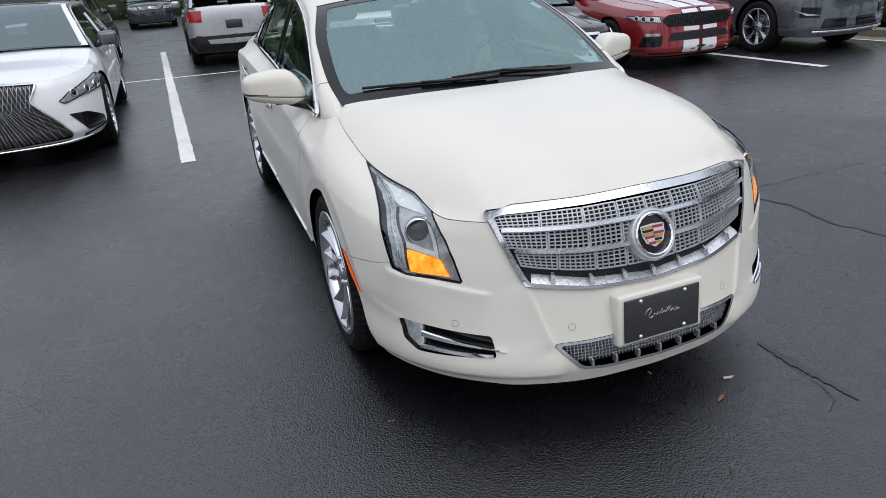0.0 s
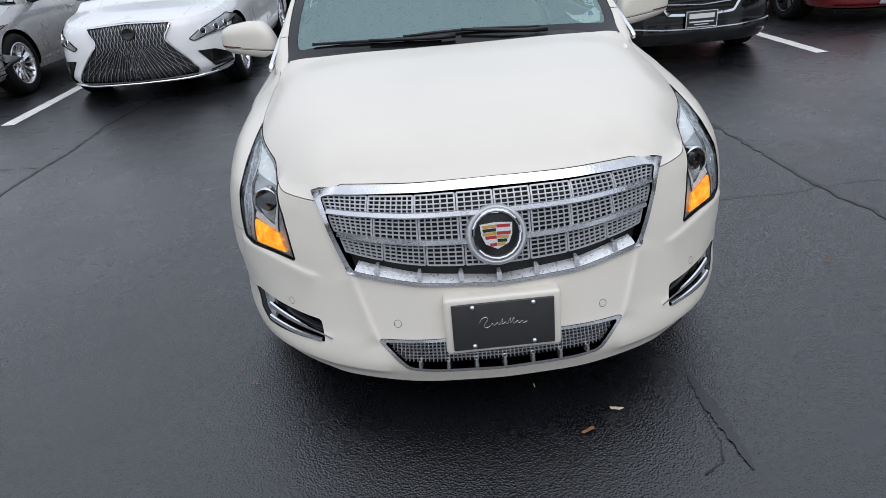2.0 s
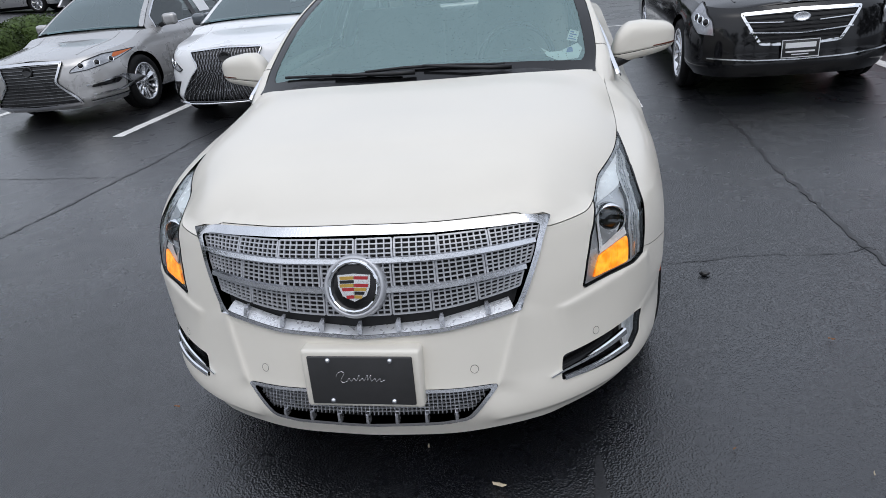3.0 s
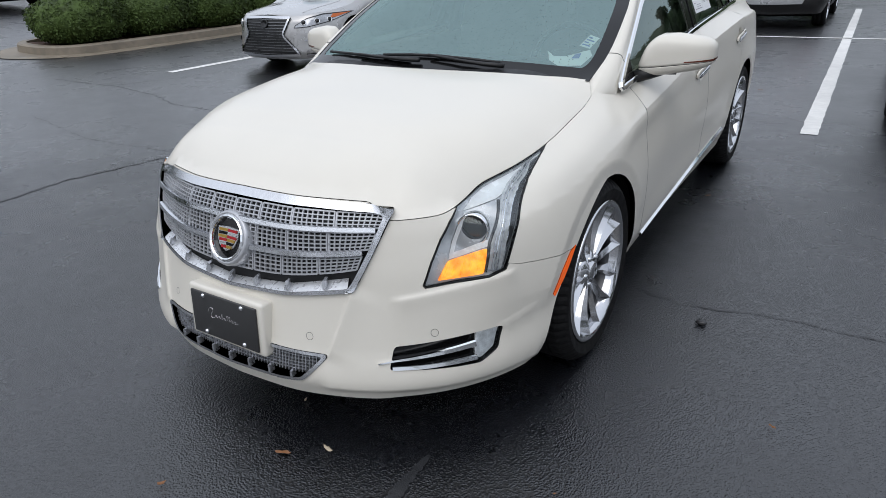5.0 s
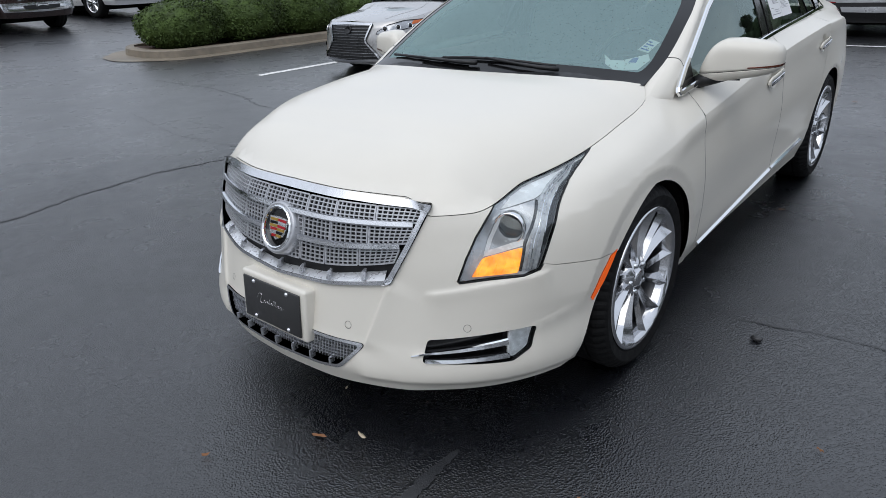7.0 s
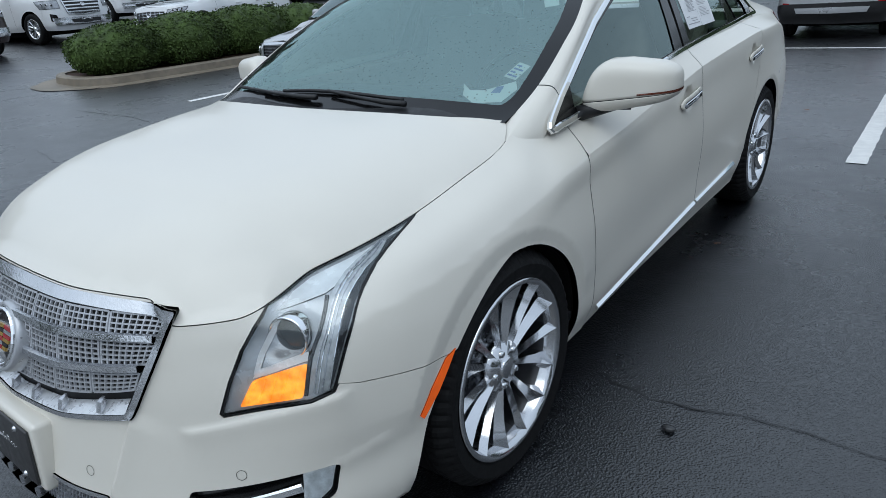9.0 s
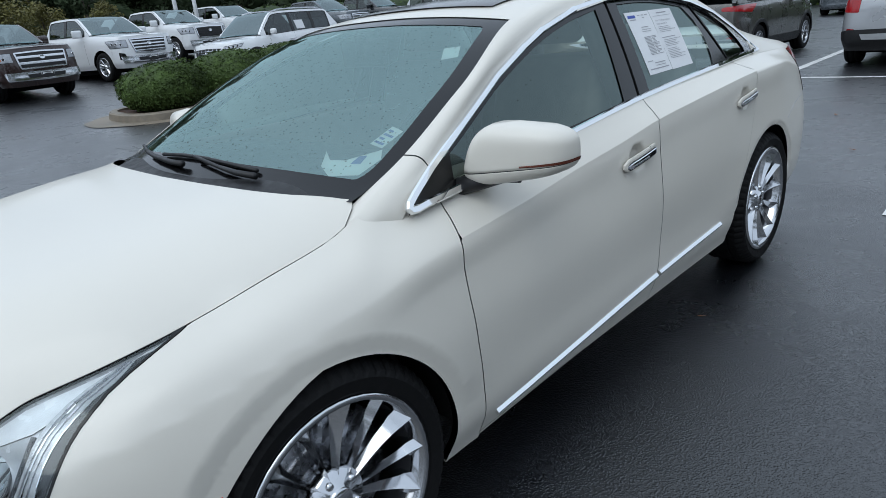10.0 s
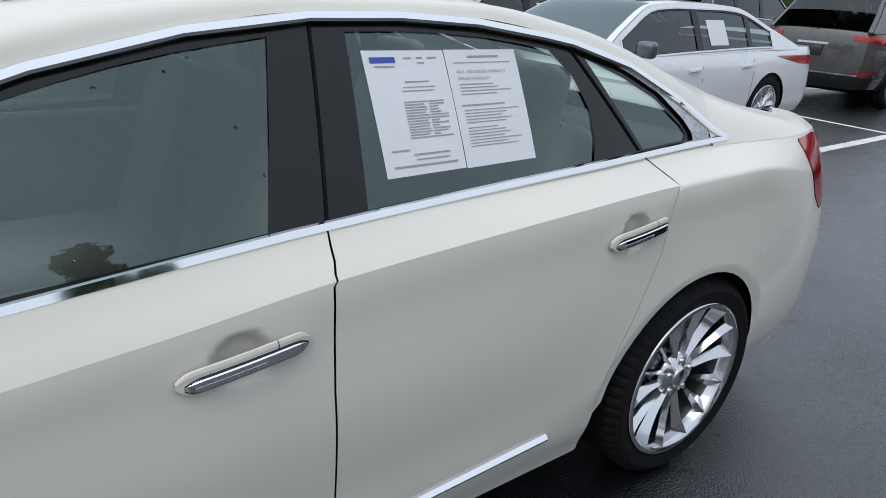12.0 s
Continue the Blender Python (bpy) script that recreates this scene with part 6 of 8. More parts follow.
        for y in (0, wb):
            if rough_lower:
                p, n = along(skin, m(arch_cut(y, R, arch + .03, zg + .06, off, 14, 1.0)), .0, .2)
                strip("arch_moulding", p, n, .07, .016, BLACK, car)
            ob = wheel(car, c["wheel"][0], side * (hw - .02 - c["tw"] / 2), y, R, c["tw"], c["rim"], c["wheel"][1], c["wheel"][2], c["wheel"][3], turn=13 + 31 * y + side * 9, twist=.02)
        # lamps
        for nm, key, mt, rear in (("headlamp", "lamp", CLEARLAMP, False), ("tail_lamp", "tail", RED, True)):
            if key in c:
                pts = m(rounded(shape(c[key], rear), .018, 2))
                panel(nm, skin, pts, mt, car, "clear headlamp" if not rear else "red tail lamp", step=.06, lift=.006, skirt=.02)
                if not rear:
                    q = np.array(shape(c[key]))
                    for k in (.22, .5, .76):
                        ctr = q.mean(0) + (q.max(0) - q.min(0)) * ((k - .5) * .7, (k - .5) * .25)
                        p, n = frame_of(skin, np.array([side * ctr[0]]), np.array([ctr[1]]), .008)
                        aim = Matrix.Translation(p[0]) @ Vector(n[0]).to_track_quat("Y", "Z").to_matrix().to_4x4()
                        for nm2, prof2, mt2 in (("lamp_ring", [(.036, -.006), (.037, .006), (.033, .009), (.029, .004)], POLISHED), ("lamp_projector", [(.030, .002), (.024, .009), (.0005, .012)], GLOSSBLACK)):
                            bm = lathe(prof2, 16, "y")
                            bmesh.ops.transform(bm, matrix=aim, verts=bm.verts)
                            part(nm2, bm, mt2, car)
                    panel("lamp_outline", skin, pts, GLOSSBLACK, car, holes=[shrink(dense(pts, .03), .008)], step=.06, lift=.009)
        for key, mt in (("fogs", GLOSSBLACK), ("amber", AMBERLENS), ("reflector", RED), ("fog_chrome", CHROME), ("decals", DECAL)):
            for pts in c.get(key, ()):
                rear = key == "reflector"
                panel({"fogs": "air_intake", "amber": "amber_marker", "reflector": "bumper_reflector", "fog_chrome": "chrome_accent", "decals": "racing_stripe"}[key], skin, m(rounded(shape(pts, rear), .012, 2)), mt, car, step=.06, lift=.009 if key != "fog_chrome" else .014, skirt=.015)
        # mirror
        mir = new("door_mirror")
        mir.parent = car
        big = c.get("mirror", 1.0)
        part("mirror_shell", box(.20 * big, .11, .15 * big, (side * (hw + .07), yc + .42, zb0 + .10), .045, 3), c.get("mirrormat", paintm), mir)
        part("mirror_foot", tube([(side * (hw - .08), yc + .40, zb0 + .03), (side * (hw + .03), yc + .42, zb0 + .06)], [.03, .025], 8), BLACK, mir)

    # grille
    kind, zlo, zhi = c["mesh"], min(z for _, z in grille), max(z for _, z in grille)
    gr = panel("grille", skin, grille, BLACK, car, c.get("grille_label", ""), step=.04, lift=.010)
    if "frame_mat" in c:
        w = c.get("frame_width", .02)
        panel("grille_frame", skin, grille, c["frame_mat"], gr, holes=[shrink(dense(grille, .04), w)], step=.05, lift=.024, skirt=.022)
    bars = []
    if kind[0] in ("slats", "cross"):
        for z in np.linspace(zlo, zhi, kind[1] + 2)[1:-1]:
            for a, b in crossings(grille, z, 1):
                if b - a > .1:
                    bars.append(([(s, z) for s in np.linspace(a + .012, b - .012, 9)], kind[2]))
    if kind[0] == "cross":
        for s in np.linspace(-sx(.8), sx(.8), kind[3]):
            for a, b in crossings(grille, s, 0):
                if b - a > .05:
                    bars.append(([(s, a + .01), (s, b - .01)], kind[2]))
    if kind[0] == "spindle":
        # woven strands above the waist, rays that fan out from the badge below it
        waist_z = zlo + (zhi - zlo) * .56
        strands = [(lambda z, k=k, tilt=tilt: k * .62 + tilt * (z - zlo) * .30, waist_z, zhi - .012) for k in np.linspace(-1.3, 1.3, 46) for tilt in (-1, 1)]
        strands += [(lambda z, a=a: math.tan(a) * (zhi - .02 - z), zlo + .012, waist_z) for a in np.radians(np.linspace(-63, 63, 35))]
        strands += [(lambda z, k=k: k * .62 - math.copysign(1, k) * (z - zlo) * .42, zlo + .012, waist_z) for k in np.linspace(-1.3, 1.3, 26)]
        for run_s, z0, z1 in strands:
            run, pts = [], np.linspace(z0, z1, 11)
            for z in pts:
                s = run_s(z)
                ok = any(a + .01 < s < b - .01 for a, b in crossings(grille, z, 1))
                if ok:
                    run.append((s, z))
                if (not ok or z == pts[-1]) and len(run) > 2:
                    bars.append((run, kind[2]))
                if not ok:
                    run = []
    for line, w in bars:
        p, n = along(skin, line, .011, .06)
        strip("grille_slat", p, n, w, .010, c.get("slat", MESHDARK), gr)
    for line, w, mt in c.get("front_strips", ()):
        p, n = along(skin, [((1 if f >= 0 else -1) * sx(abs(f)), z) for f, z in line], .012, .06)
        strip("chrome_line", p, n, w, .02, mt, car)
    if c.get("badge") is False:
        c = dict(c, badge=.30, badge_mat=BLACK, badge_flat=.2)
    zbadge = c.get("badge", zlo + (zhi - zlo) * .62)
    p, n = frame_of(skin, np.array([.0]), np.array([zbadge]), .02)
    bm = lathe([(.0005, .012), (.055, .010), (.062, .014), (.070, .010), (.072, -.01)], 24, "y")
    bmesh.ops.transform(bm, matrix=Matrix.Translation(p[0]) @ Vector(n[0]).to_track_quat("Y", "Z").to_matrix().to_4x4() @ Matrix.Diagonal((1, 1, c.get("badge_flat", .75), 1)), verts=bm.verts)
    part("badge", bm, c.get("badge_mat", CHROME), car, "plain metal badge")
    for pts, mt, lift in c.get("front_patches", ()):
        full = shape(pts + [(-f, z) for f, z in pts[::-1] if f > 0])
        panel("bumper_insert", skin, rounded(full, .02, 2), mt, car, step=.07, lift=lift, skirt=.02)
    for pts, mt, lift in c.get("rear_patches", ()):
        k = [(skin.length + (skin.length - rx(f)) if f > 0 else skin.length, z) for f, z in pts]
        half = [(rx(f) if f > 0 else skin.length, z) for f, z in pts]
        for side in (1, -1):
            panel("rear_trim", skin, half if side > 0 else mirrored(half), mt, car, step=.08, lift=lift, skirt=.02)
    if "plate" in c:
        z, mt = c["plate"]
        p, n = frame_of(skin, np.array([.0]), np.array([z]), .02)
        pl_at = Matrix.Translation((0, p[0][1] - .012, z))
        bm = box(.31, .012, .155, (0, 0, 0), .004, 1)
        bmesh.ops.transform(bm, matrix=pl_at, verts=bm.verts)
        pl_ob = part("plate", bm, mt, car, "dealer plate with pale bars")
        for zz, ww, hh in ((.074, .31, .006), (-.074, .31, .006)):
            bm = box(ww, .003, hh, (0, -.0075, zz), 0)
            bmesh.ops.transform(bm, matrix=pl_at, verts=bm.verts)
            part("plate_border", bm, PAPER, pl_ob, smooth=False)
        for xx in (-.152, .152):
            bm = box(.006, .003, .142, (xx, -.0075, 0), 0)
            bmesh.ops.transform(bm, matrix=pl_at, verts=bm.verts)
            part("plate_border", bm, PAPER, pl_ob, smooth=False)
        for zz, ww, hh in ((.028, .25, .044), (-.026, .24, .014), (-.050, .14, .008)):
            bm = box(ww, .003, hh, (0, -.0075, zz), 0)
            bmesh.ops.transform(bm, matrix=pl_at, verts=bm.verts)
            part("plate_bar", bm, PAPER, pl_ob, smooth=False)
    if "tailplate" in c:
        bm = box(.32, .012, .16, (0, T + .0, c["tailplate"]), .004, 1)
        part("rear_plate", bm, PLATE, car)

    # bonnet and boot
    cr = c.get("crown", .05)
    crown = curve((-oh, -oh + .25, -oh + .6, yc, yc + .3), (.0, cr * .6, cr, cr * .9, cr * .8))
    lid = cap_surface(skin, -oh, yc + .1, crown, 3.0)
    ss = np.linspace(0, S(hw, yc + .12), 46)
    e = skin(ss, skin.zt(ss))
    half = [(x, y) for x, y in e[:, :2]] + [(0, yc + .05)]
    poly = half + [(-x, y) for x, y in half[::-1] if x > 1e-3]
    bon = panel("bonnet", lid, poly, paintm, car, step=coarse, gap=.001, skirt=.01)
    for x0, x1 in c.get("stripes", ()):
        ys = np.linspace(-oh + .19, yc - .02, 12)
        v, f = [], []
        p, n = frame_of(lid, np.concatenate((np.full(12, x0), np.full(12, x1))), np.concatenate((ys, ys)), .004)
        raw("racing_stripe", list(p), [[i, 12 + i, 13 + i, i + 1] for i in range(11)], DECAL, car, "white racing stripe", normals=n)
    for side in (1, -1):
        p, n = along(lid, [(side * .55 * hw, -oh + .30), (side * .62 * hw, yc - .1)], -.003, .1)
        strip("bonnet_crease", p, n, .02, .008, paintm, bon)
    back = c["yD"]
    sb = np.linspace(S(hw, back - .1), skin.length, 40)
    e = skin(sb, skin.zt(sb))
    half = [(x, y) for x, y in e[:, :2]]
    poly = half + [(-x, y) for x, y in half[::-1] if x > 1e-3]
    bed = cap_surface(skin, back - .1, T, curve((back - .2, back + .2, T), (.02, .02, .005)), 3)
    panel("rear_deck", bed, poly, c.get("deck", paintm), car, step=.12)

    # cabin: lofted roof and screens, leaning sides
    belt = curve((yc - .1, yc + .45, wb * .55, wb, T), (zc - .03, zb0, (zb0 + zb1) / 2, zb1, zb1))
    bx = curve((yc - .1, yc + .5, wb * .55, wb, T - .1), (hw - .085, hw - .075, hw - .073, hw - .08, hw - .11))
    lean = c.get("lean", .42)
    zr, yA, yC = c["zr"], c["yA"], c["yC"]
    prof = curve((yc + .06, yc + (yA - yc) * .5, yA, (yA + yC) / 2, yC, (yC + back) / 2, back),
                 (zc + .01, zc + (zr - .06 - zc) * .56, zr - .055, zr - .025, zr - .05, (zr - .05) * .52 + zt * .48, max(zt, zb1) + .005))
    q_y = lambda q: yc + .06 + (back - yc - .06) * q
    sidef = lambda y, z, k: np.stack((k * (bx(y) - lean * (z - belt(y)) - .12 * np.abs(z - belt(y)) ** 2), y, z + 0 * y), -1)

    def top_surface(w, q):
        y = q_y(q)
        z = prof(y)
        ex = bx(y) - lean * (z - belt(y)) - .12 * np.abs(z - belt(y)) ** 2 - .012
        r = 1 - np.abs(w) ** 2.5
        bow = np.where(y < yA + .1, -.10, np.where(y > yC - .1, .06, 0.0)) * np.clip(np.minimum(np.abs(y - yA) if True else 0, .3) / .3, 0, 1)
        return np.stack((w * ex, y + bow * r * np.where(y < yA, 1, 1), z + .028 * r), -1)
    qa, qc = (yA - yc - .06) / (back - yc - .06), (yC - yc - .06) / (back - yc - .06)
    grid("roof", top_surface, (-1, 1), (qa, qc), 12, 12, paintm, car, flip=1)
    wsn = grid("windscreen", top_surface, (-.93, .93), (-.012, qa), 12, 9, SHIELDFAR, car, lift=.002)
    for side in (1, -1):
        w0, w1 = (.92, 1.0) if side > 0 else (-1.0, -.92)
        grid("front_pillar", top_surface, (w0, w1), (0, qa), 2, 8, paintm, car, lift=.003)
        grid("rear_pillar", top_surface, (w0 * (.93 if side > 0 else 1), w1 * (1 if side > 0 else .93)) if False else (w0, w1), (qc, 1), 2, 8, paintm, car, lift=.003)
    grid("rear_screen", top_surface, (-.93, .93), (qc, .93), 12, 6, FARGLASS, car, lift=.002)
    if c.get("sunroof"):
        grid("sunroof", top_surface, (-.7, .7), (qa + .05 * (qc - qa), qc - .3 * (qc - qa)), 8, 8, GLOSSBLACK, car, lift=.005)
    ys = np.linspace(yc + .07, back - .01, 34)
    upper = [(float(y), float(prof(y)) + .004) for y in ys]
    lower = [(float(y), float(belt(y)) - .01) for y in ys[::-1]]
    holes = []
    for y0, y1 in c["windows"]:
        yy = np.linspace(y0, y1, 8)
        up = [(float(y), min(float(prof(y)) - .065, zr - .10)) for y in yy]
        lo = [(float(y), float(belt(y)) + .035) for y in yy[::-1]]
        up = [(y, z) for (y, z) in up if z > float(belt(y)) + .07]
        lo = [(y, z) for (y, z) in lo if up and up[0][0] - .05 <= y <= up[-1][0] + .05]
        if len(up) > 2:
            holes.append(up + lo)
    y0, y1 = c["windows"][0][0] - .03, c["windows"][-1][1] + .03
    yy = np.linspace(y0, y1, 26)
    up = [(float(y), min(float(prof(y)) - .045, zr - .08)) for y in yy]
    up = [q for q in up if q[1] > float(belt(q[0])) + .035]
    lo = [(float(y), float(belt(y)) + .018) for y in np.linspace(up[-1][0], up[0][0], 26)]
    dlo = up + lo
    for side in (1, -1):
        fs = lambda y, z, k=side: sidef(y, z, k)
        panel("cabin_side", fs, upper + lower, paintm, car, holes=[shrink(dense(dlo, .08), .004)], step=.12, flip=side, lift=0)
        panel("window_surround", fs, dlo, GLOSSBLACK, car, holes=holes, step=.12, flip=side, lift=.002)
        for h in holes:
            panel("side_window", fs, shrink(dense(h, .1), -.015), FARGLASS if c.get("privacy") and h[0][0] > wb * .45 else SIDEFAR, car, step=.15, flip=side, lift=-.006)
        if c.get("trim"):
            p, n = along(fs, dlo + [dlo[0]], .0, .12, flip=side)
            strip("window_trim", p, n, .022, .010, c["trim"], car)
        if c.get("sheet"):
            y0, y1 = c["sheet"]
            z0 = float(belt(y0)) + .07
            panel("window_sheet", fs, [(y0, z0), (y1, z0), (y1 - .02, z0 + .24), (y0 - .02, z0 + .24)], PAPER, car, "white sales sheet in the window", step=.2, flip=side, lift=-.001)
    if c.get("rails"):
        for side in (1, -1):
            p = top_surface(np.full(9, side * .86), np.linspace(qa + .02, qc - .01, 9)) + (0, 0, .05)
            p[0][2] -= .04
            p[-1][2] -= .04
            part("roof_rail", tube(p, .017, 6), c["rails"], car)
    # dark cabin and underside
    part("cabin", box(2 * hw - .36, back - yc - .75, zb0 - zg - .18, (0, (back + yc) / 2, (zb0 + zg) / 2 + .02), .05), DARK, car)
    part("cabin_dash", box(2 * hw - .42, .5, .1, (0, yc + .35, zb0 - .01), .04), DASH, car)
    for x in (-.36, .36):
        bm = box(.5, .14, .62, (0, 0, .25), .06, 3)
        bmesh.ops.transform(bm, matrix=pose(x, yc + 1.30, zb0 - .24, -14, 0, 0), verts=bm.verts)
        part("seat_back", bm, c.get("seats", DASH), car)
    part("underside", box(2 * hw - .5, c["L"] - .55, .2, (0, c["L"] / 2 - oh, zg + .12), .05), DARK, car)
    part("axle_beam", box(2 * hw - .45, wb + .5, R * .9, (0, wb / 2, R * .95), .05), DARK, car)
    car.matrix_world = at
    car.location.z = lay(at.translation.x)
    return car


SHIELDFAR = glass("far_windscreen_glass", (.22, .26, .26), mirror=(.80, .94, .95), ior=2.7)
SIDEFAR = glass("far_side_glass", (.30, .34, .33), ior=1.7)

SEDAN = dict(L=4.98, W=1.86, oh=.95, wb=2.85, R=.335, rim=.235, tw=.225, zg=.19, zn=.76, zc=.97, yc=.30, zb0=.93, zb1=1.0, zt=1.04, zr=1.45, yA=1.12, yC=2.35, yD=3.30,
             seams=(.62, 1.66, 2.55), windows=((.62, 1.60), (1.72, 2.42), (2.50, 2.86)), wheel=("sedan", 9, False, RIM), paint=WHITE, mesh=("slats", 5, .01),
             grille=[(0, .30), (.5, .30), (.55, .70), (0, .74)], lamp=[(.60, .60), (.93, .66), (.975, .76), (.80, .72), (.60, .66)], tail=[(.60, .78), (.96, .80), (.97, .95), (.60, .93)])
SUV = dict(SEDAN, L=4.68, W=1.85, oh=.92, wb=2.72, R=.355, rim=.235, zg=.24, zn=.98, zc=1.10, zb0=1.07, zb1=1.14, zt=1.14, zr=1.69, yA=1.02, yC=3.20, yD=3.68, yc=.22, lean=.26,
           seams=(.58, 1.58, 2.42), windows=((.52, 1.52), (1.64, 2.42), (2.54, 3.20)), privacy=True, cladding=True, wheel=("suv", 5, True, RIM), rake=.10, tw=.235,
           grille=[(0, .62), (.5, .62), (.55, .86), (0, .88)], lamp=[(.60, .80), (.95, .86), (.97, .95), (.62, .90)], tail=[(.66, .92), (.975, .94), (.98, 1.08), (.70, 1.10)])
TRUCK = dict(SUV, L=5.88, W=2.06, oh=.98, wb=3.70, R=.41, rim=.265, tw=.27, zg=.32, zn=1.22, zc=1.33, zb0=1.31, zb1=1.36, zt=1.36, zr=1.92, yA=1.28, yC=2.55, yD=2.86, yc=.42, lean=.24,
             seams=(.72, 1.72, 2.66), windows=((.74, 1.68), (1.80, 2.60)), privacy=False, cladding=False, wheel=("truck", 6, True, RIM), blunt=.9, rake=.08, mirror=1.5, gap=.07,
             grille=[(0, .72), (.56, .72), (.62, 1.12), (0, 1.14)], lamp=[(.66, .90), (.975, .90), (.98, 1.12), (.68, 1.12)], tail=[(.80, .95), (.98, .95), (.98, 1.25), (.82, 1.25)],
             mesh=("slats", 3, .045), slat=CHROME, frame_mat=CHROME, frame_width=.035, front_patches=[([(0, .45), (.86, .47), (.90, .66), (0, .66)], CHROME, .03), ([(0, .50), (.42, .51), (.46, .60), (0, .60)], BLACK, .045)],
             plate=(.56, PLATE), fogs=[[(.70, .50), (.86, .51), (.86, .60), (.72, .60)]])

# front row, noses towards the aisle
build_vehicle(dict(SEDAN, L=5.23, W=1.90, oh=.93, wb=3.125, R=.355, rim=.255, tw=.245, zn=.79, zc=.98, yC=2.55, yD=3.75, yA=1.22, zr=1.46, zb1=1.0, zt=1.02, paint=WHITE, mesh=("spindle", 0, .0055), slat=SPINDLE, sunroof=True, mirrormat=SLATE,
                   windows=((.64, 1.74), (1.84, 2.66), (2.74, 3.12)), seams=(.64, 1.78, 2.72), sheet=(1.98, 2.30), trim=CHROME, step=.05,
                   grille=[(0, .235), (.62, .250), (.64, .285), (.57, .40), (.38, .60), (.37, .635), (.47, .765), (0, .785)], frame_mat=CHROME, frame_width=.012, badge=.69, badge_flat=.85, badge_mat=GLOSSBLACK,
                   lamp=[(.60, .590), (.655, .560), (.80, .605), (.93, .655), (.985, .715), (.965, .772), (.86, .720), (.72, .662)], fogs=[[(.66, .465), (.81, .455), (.92, .375), (.93, .300), (.78, .290)]], fog_chrome=[[(.74, .255), (.92, .275), (.94, .30), (.92, .29)], [(.74, .595), (.93, .625), (.985, .66), (.93, .636)]],
                   blunt=-.5, front_strips=[([(-.80, .245), (-.5, .228), (0, .222), (.5, .228), (.80, .245)], .016, CHROME)], wheel=("ls", 10, True, RIM), tail=[(.62, .80), (.97, .84), (.985, .93), (.62, .92)]),
              pose(-3.02, 5.34, 0, 0, 0, 1.0), "white luxury sedan with a dark woven spindle grille", "car", "parked_sedan", "parked cars")
build_vehicle(dict(SEDAN, L=4.96, W=1.84, oh=.95, wb=2.82, R=.335, rim=.232, paint=SILVERBEIGE, mesh=("slats", 13, .010), slat=MESHDARK, trim=CHROME, step=.05, sheet=(1.85, 2.15), seats=TAN,
                   grille=[(0, .235), (.64, .250), (.60, .32), (.38, .52), (.50, .735), (0, .745)], frame_mat=CHROME, frame_width=.026, badge=.655, badge_flat=.85, badge_mat=GLOSSBLACK,
                   lamp=[(.55, .600), (.74, .610), (.93, .665), (.985, .770), (.90, .765), (.74, .720), (.58, .640)], amber=[[(.93, .705), (.96, .715), (.982, .76), (.95, .755)]],
                   fogs=[[(.74, .415), (.92, .418), (.945, .455), (.93, .474), (.76, .442)]], fog_chrome=[[(.70, .438), (.94, .482), (.965, .40), (.985, .40), (.955, .505), (.70, .450)], [(.74, .34), (.93, .345), (.972, .40), (.985, .40), (.945, .330), (.74, .330)], [(.70, .25), (.96, .275), (.96, .290), (.70, .265)]], blunt=-.4, wheel=("es", 7, True, RIM)),
              pose(-5.57, 5.48, 0, 0, 0, -1.0), "warm silver-grey sedan with a slatted spindle grille", "car", "parked_sedan", "parked cars")
build_vehicle(dict(SEDAN, L=4.97, W=1.83, oh=.86, wb=2.91, R=.335, rim=.238, paint=BLACKPAINT, mesh=("slats", 8, .012), slat=GLOSSBLACK, step=.05, zn=.80, zc=1.0, blunt=.3,
                   grille=[(0, .455), (.36, .475), (.56, .745), (0, .76)], frame_mat=POLISHED, frame_width=.024, badge=.69, badge_flat=.55, badge_mat=SATIN,
                   lamp=[(.76, .565), (.90, .58), (.965, .72), (.955, .86), (.90, .80), (.80, .70)], front_strips=[([(-.80, .375), (-.4, .345), (0, .338), (.4, .345), (.80, .375)], .016, CHROME), ([(-.46, .585), (0, .56), (.46, .585)], .014, CHROME), ([(-.50, .67), (-.16, .655)], .012, CHROME), ([(.16, .655), (.50, .67)], .012, CHROME)],
                   plate=(.435, PLATE), wheel=("cts", 7, True, RIM), trim=CHROME),
              pose(2.70, 4.80, 0, 0, 0, -.5), "glossy black sedan with chrome-edged grille and dealer plate", "car", "parked_sedan", "parked cars")
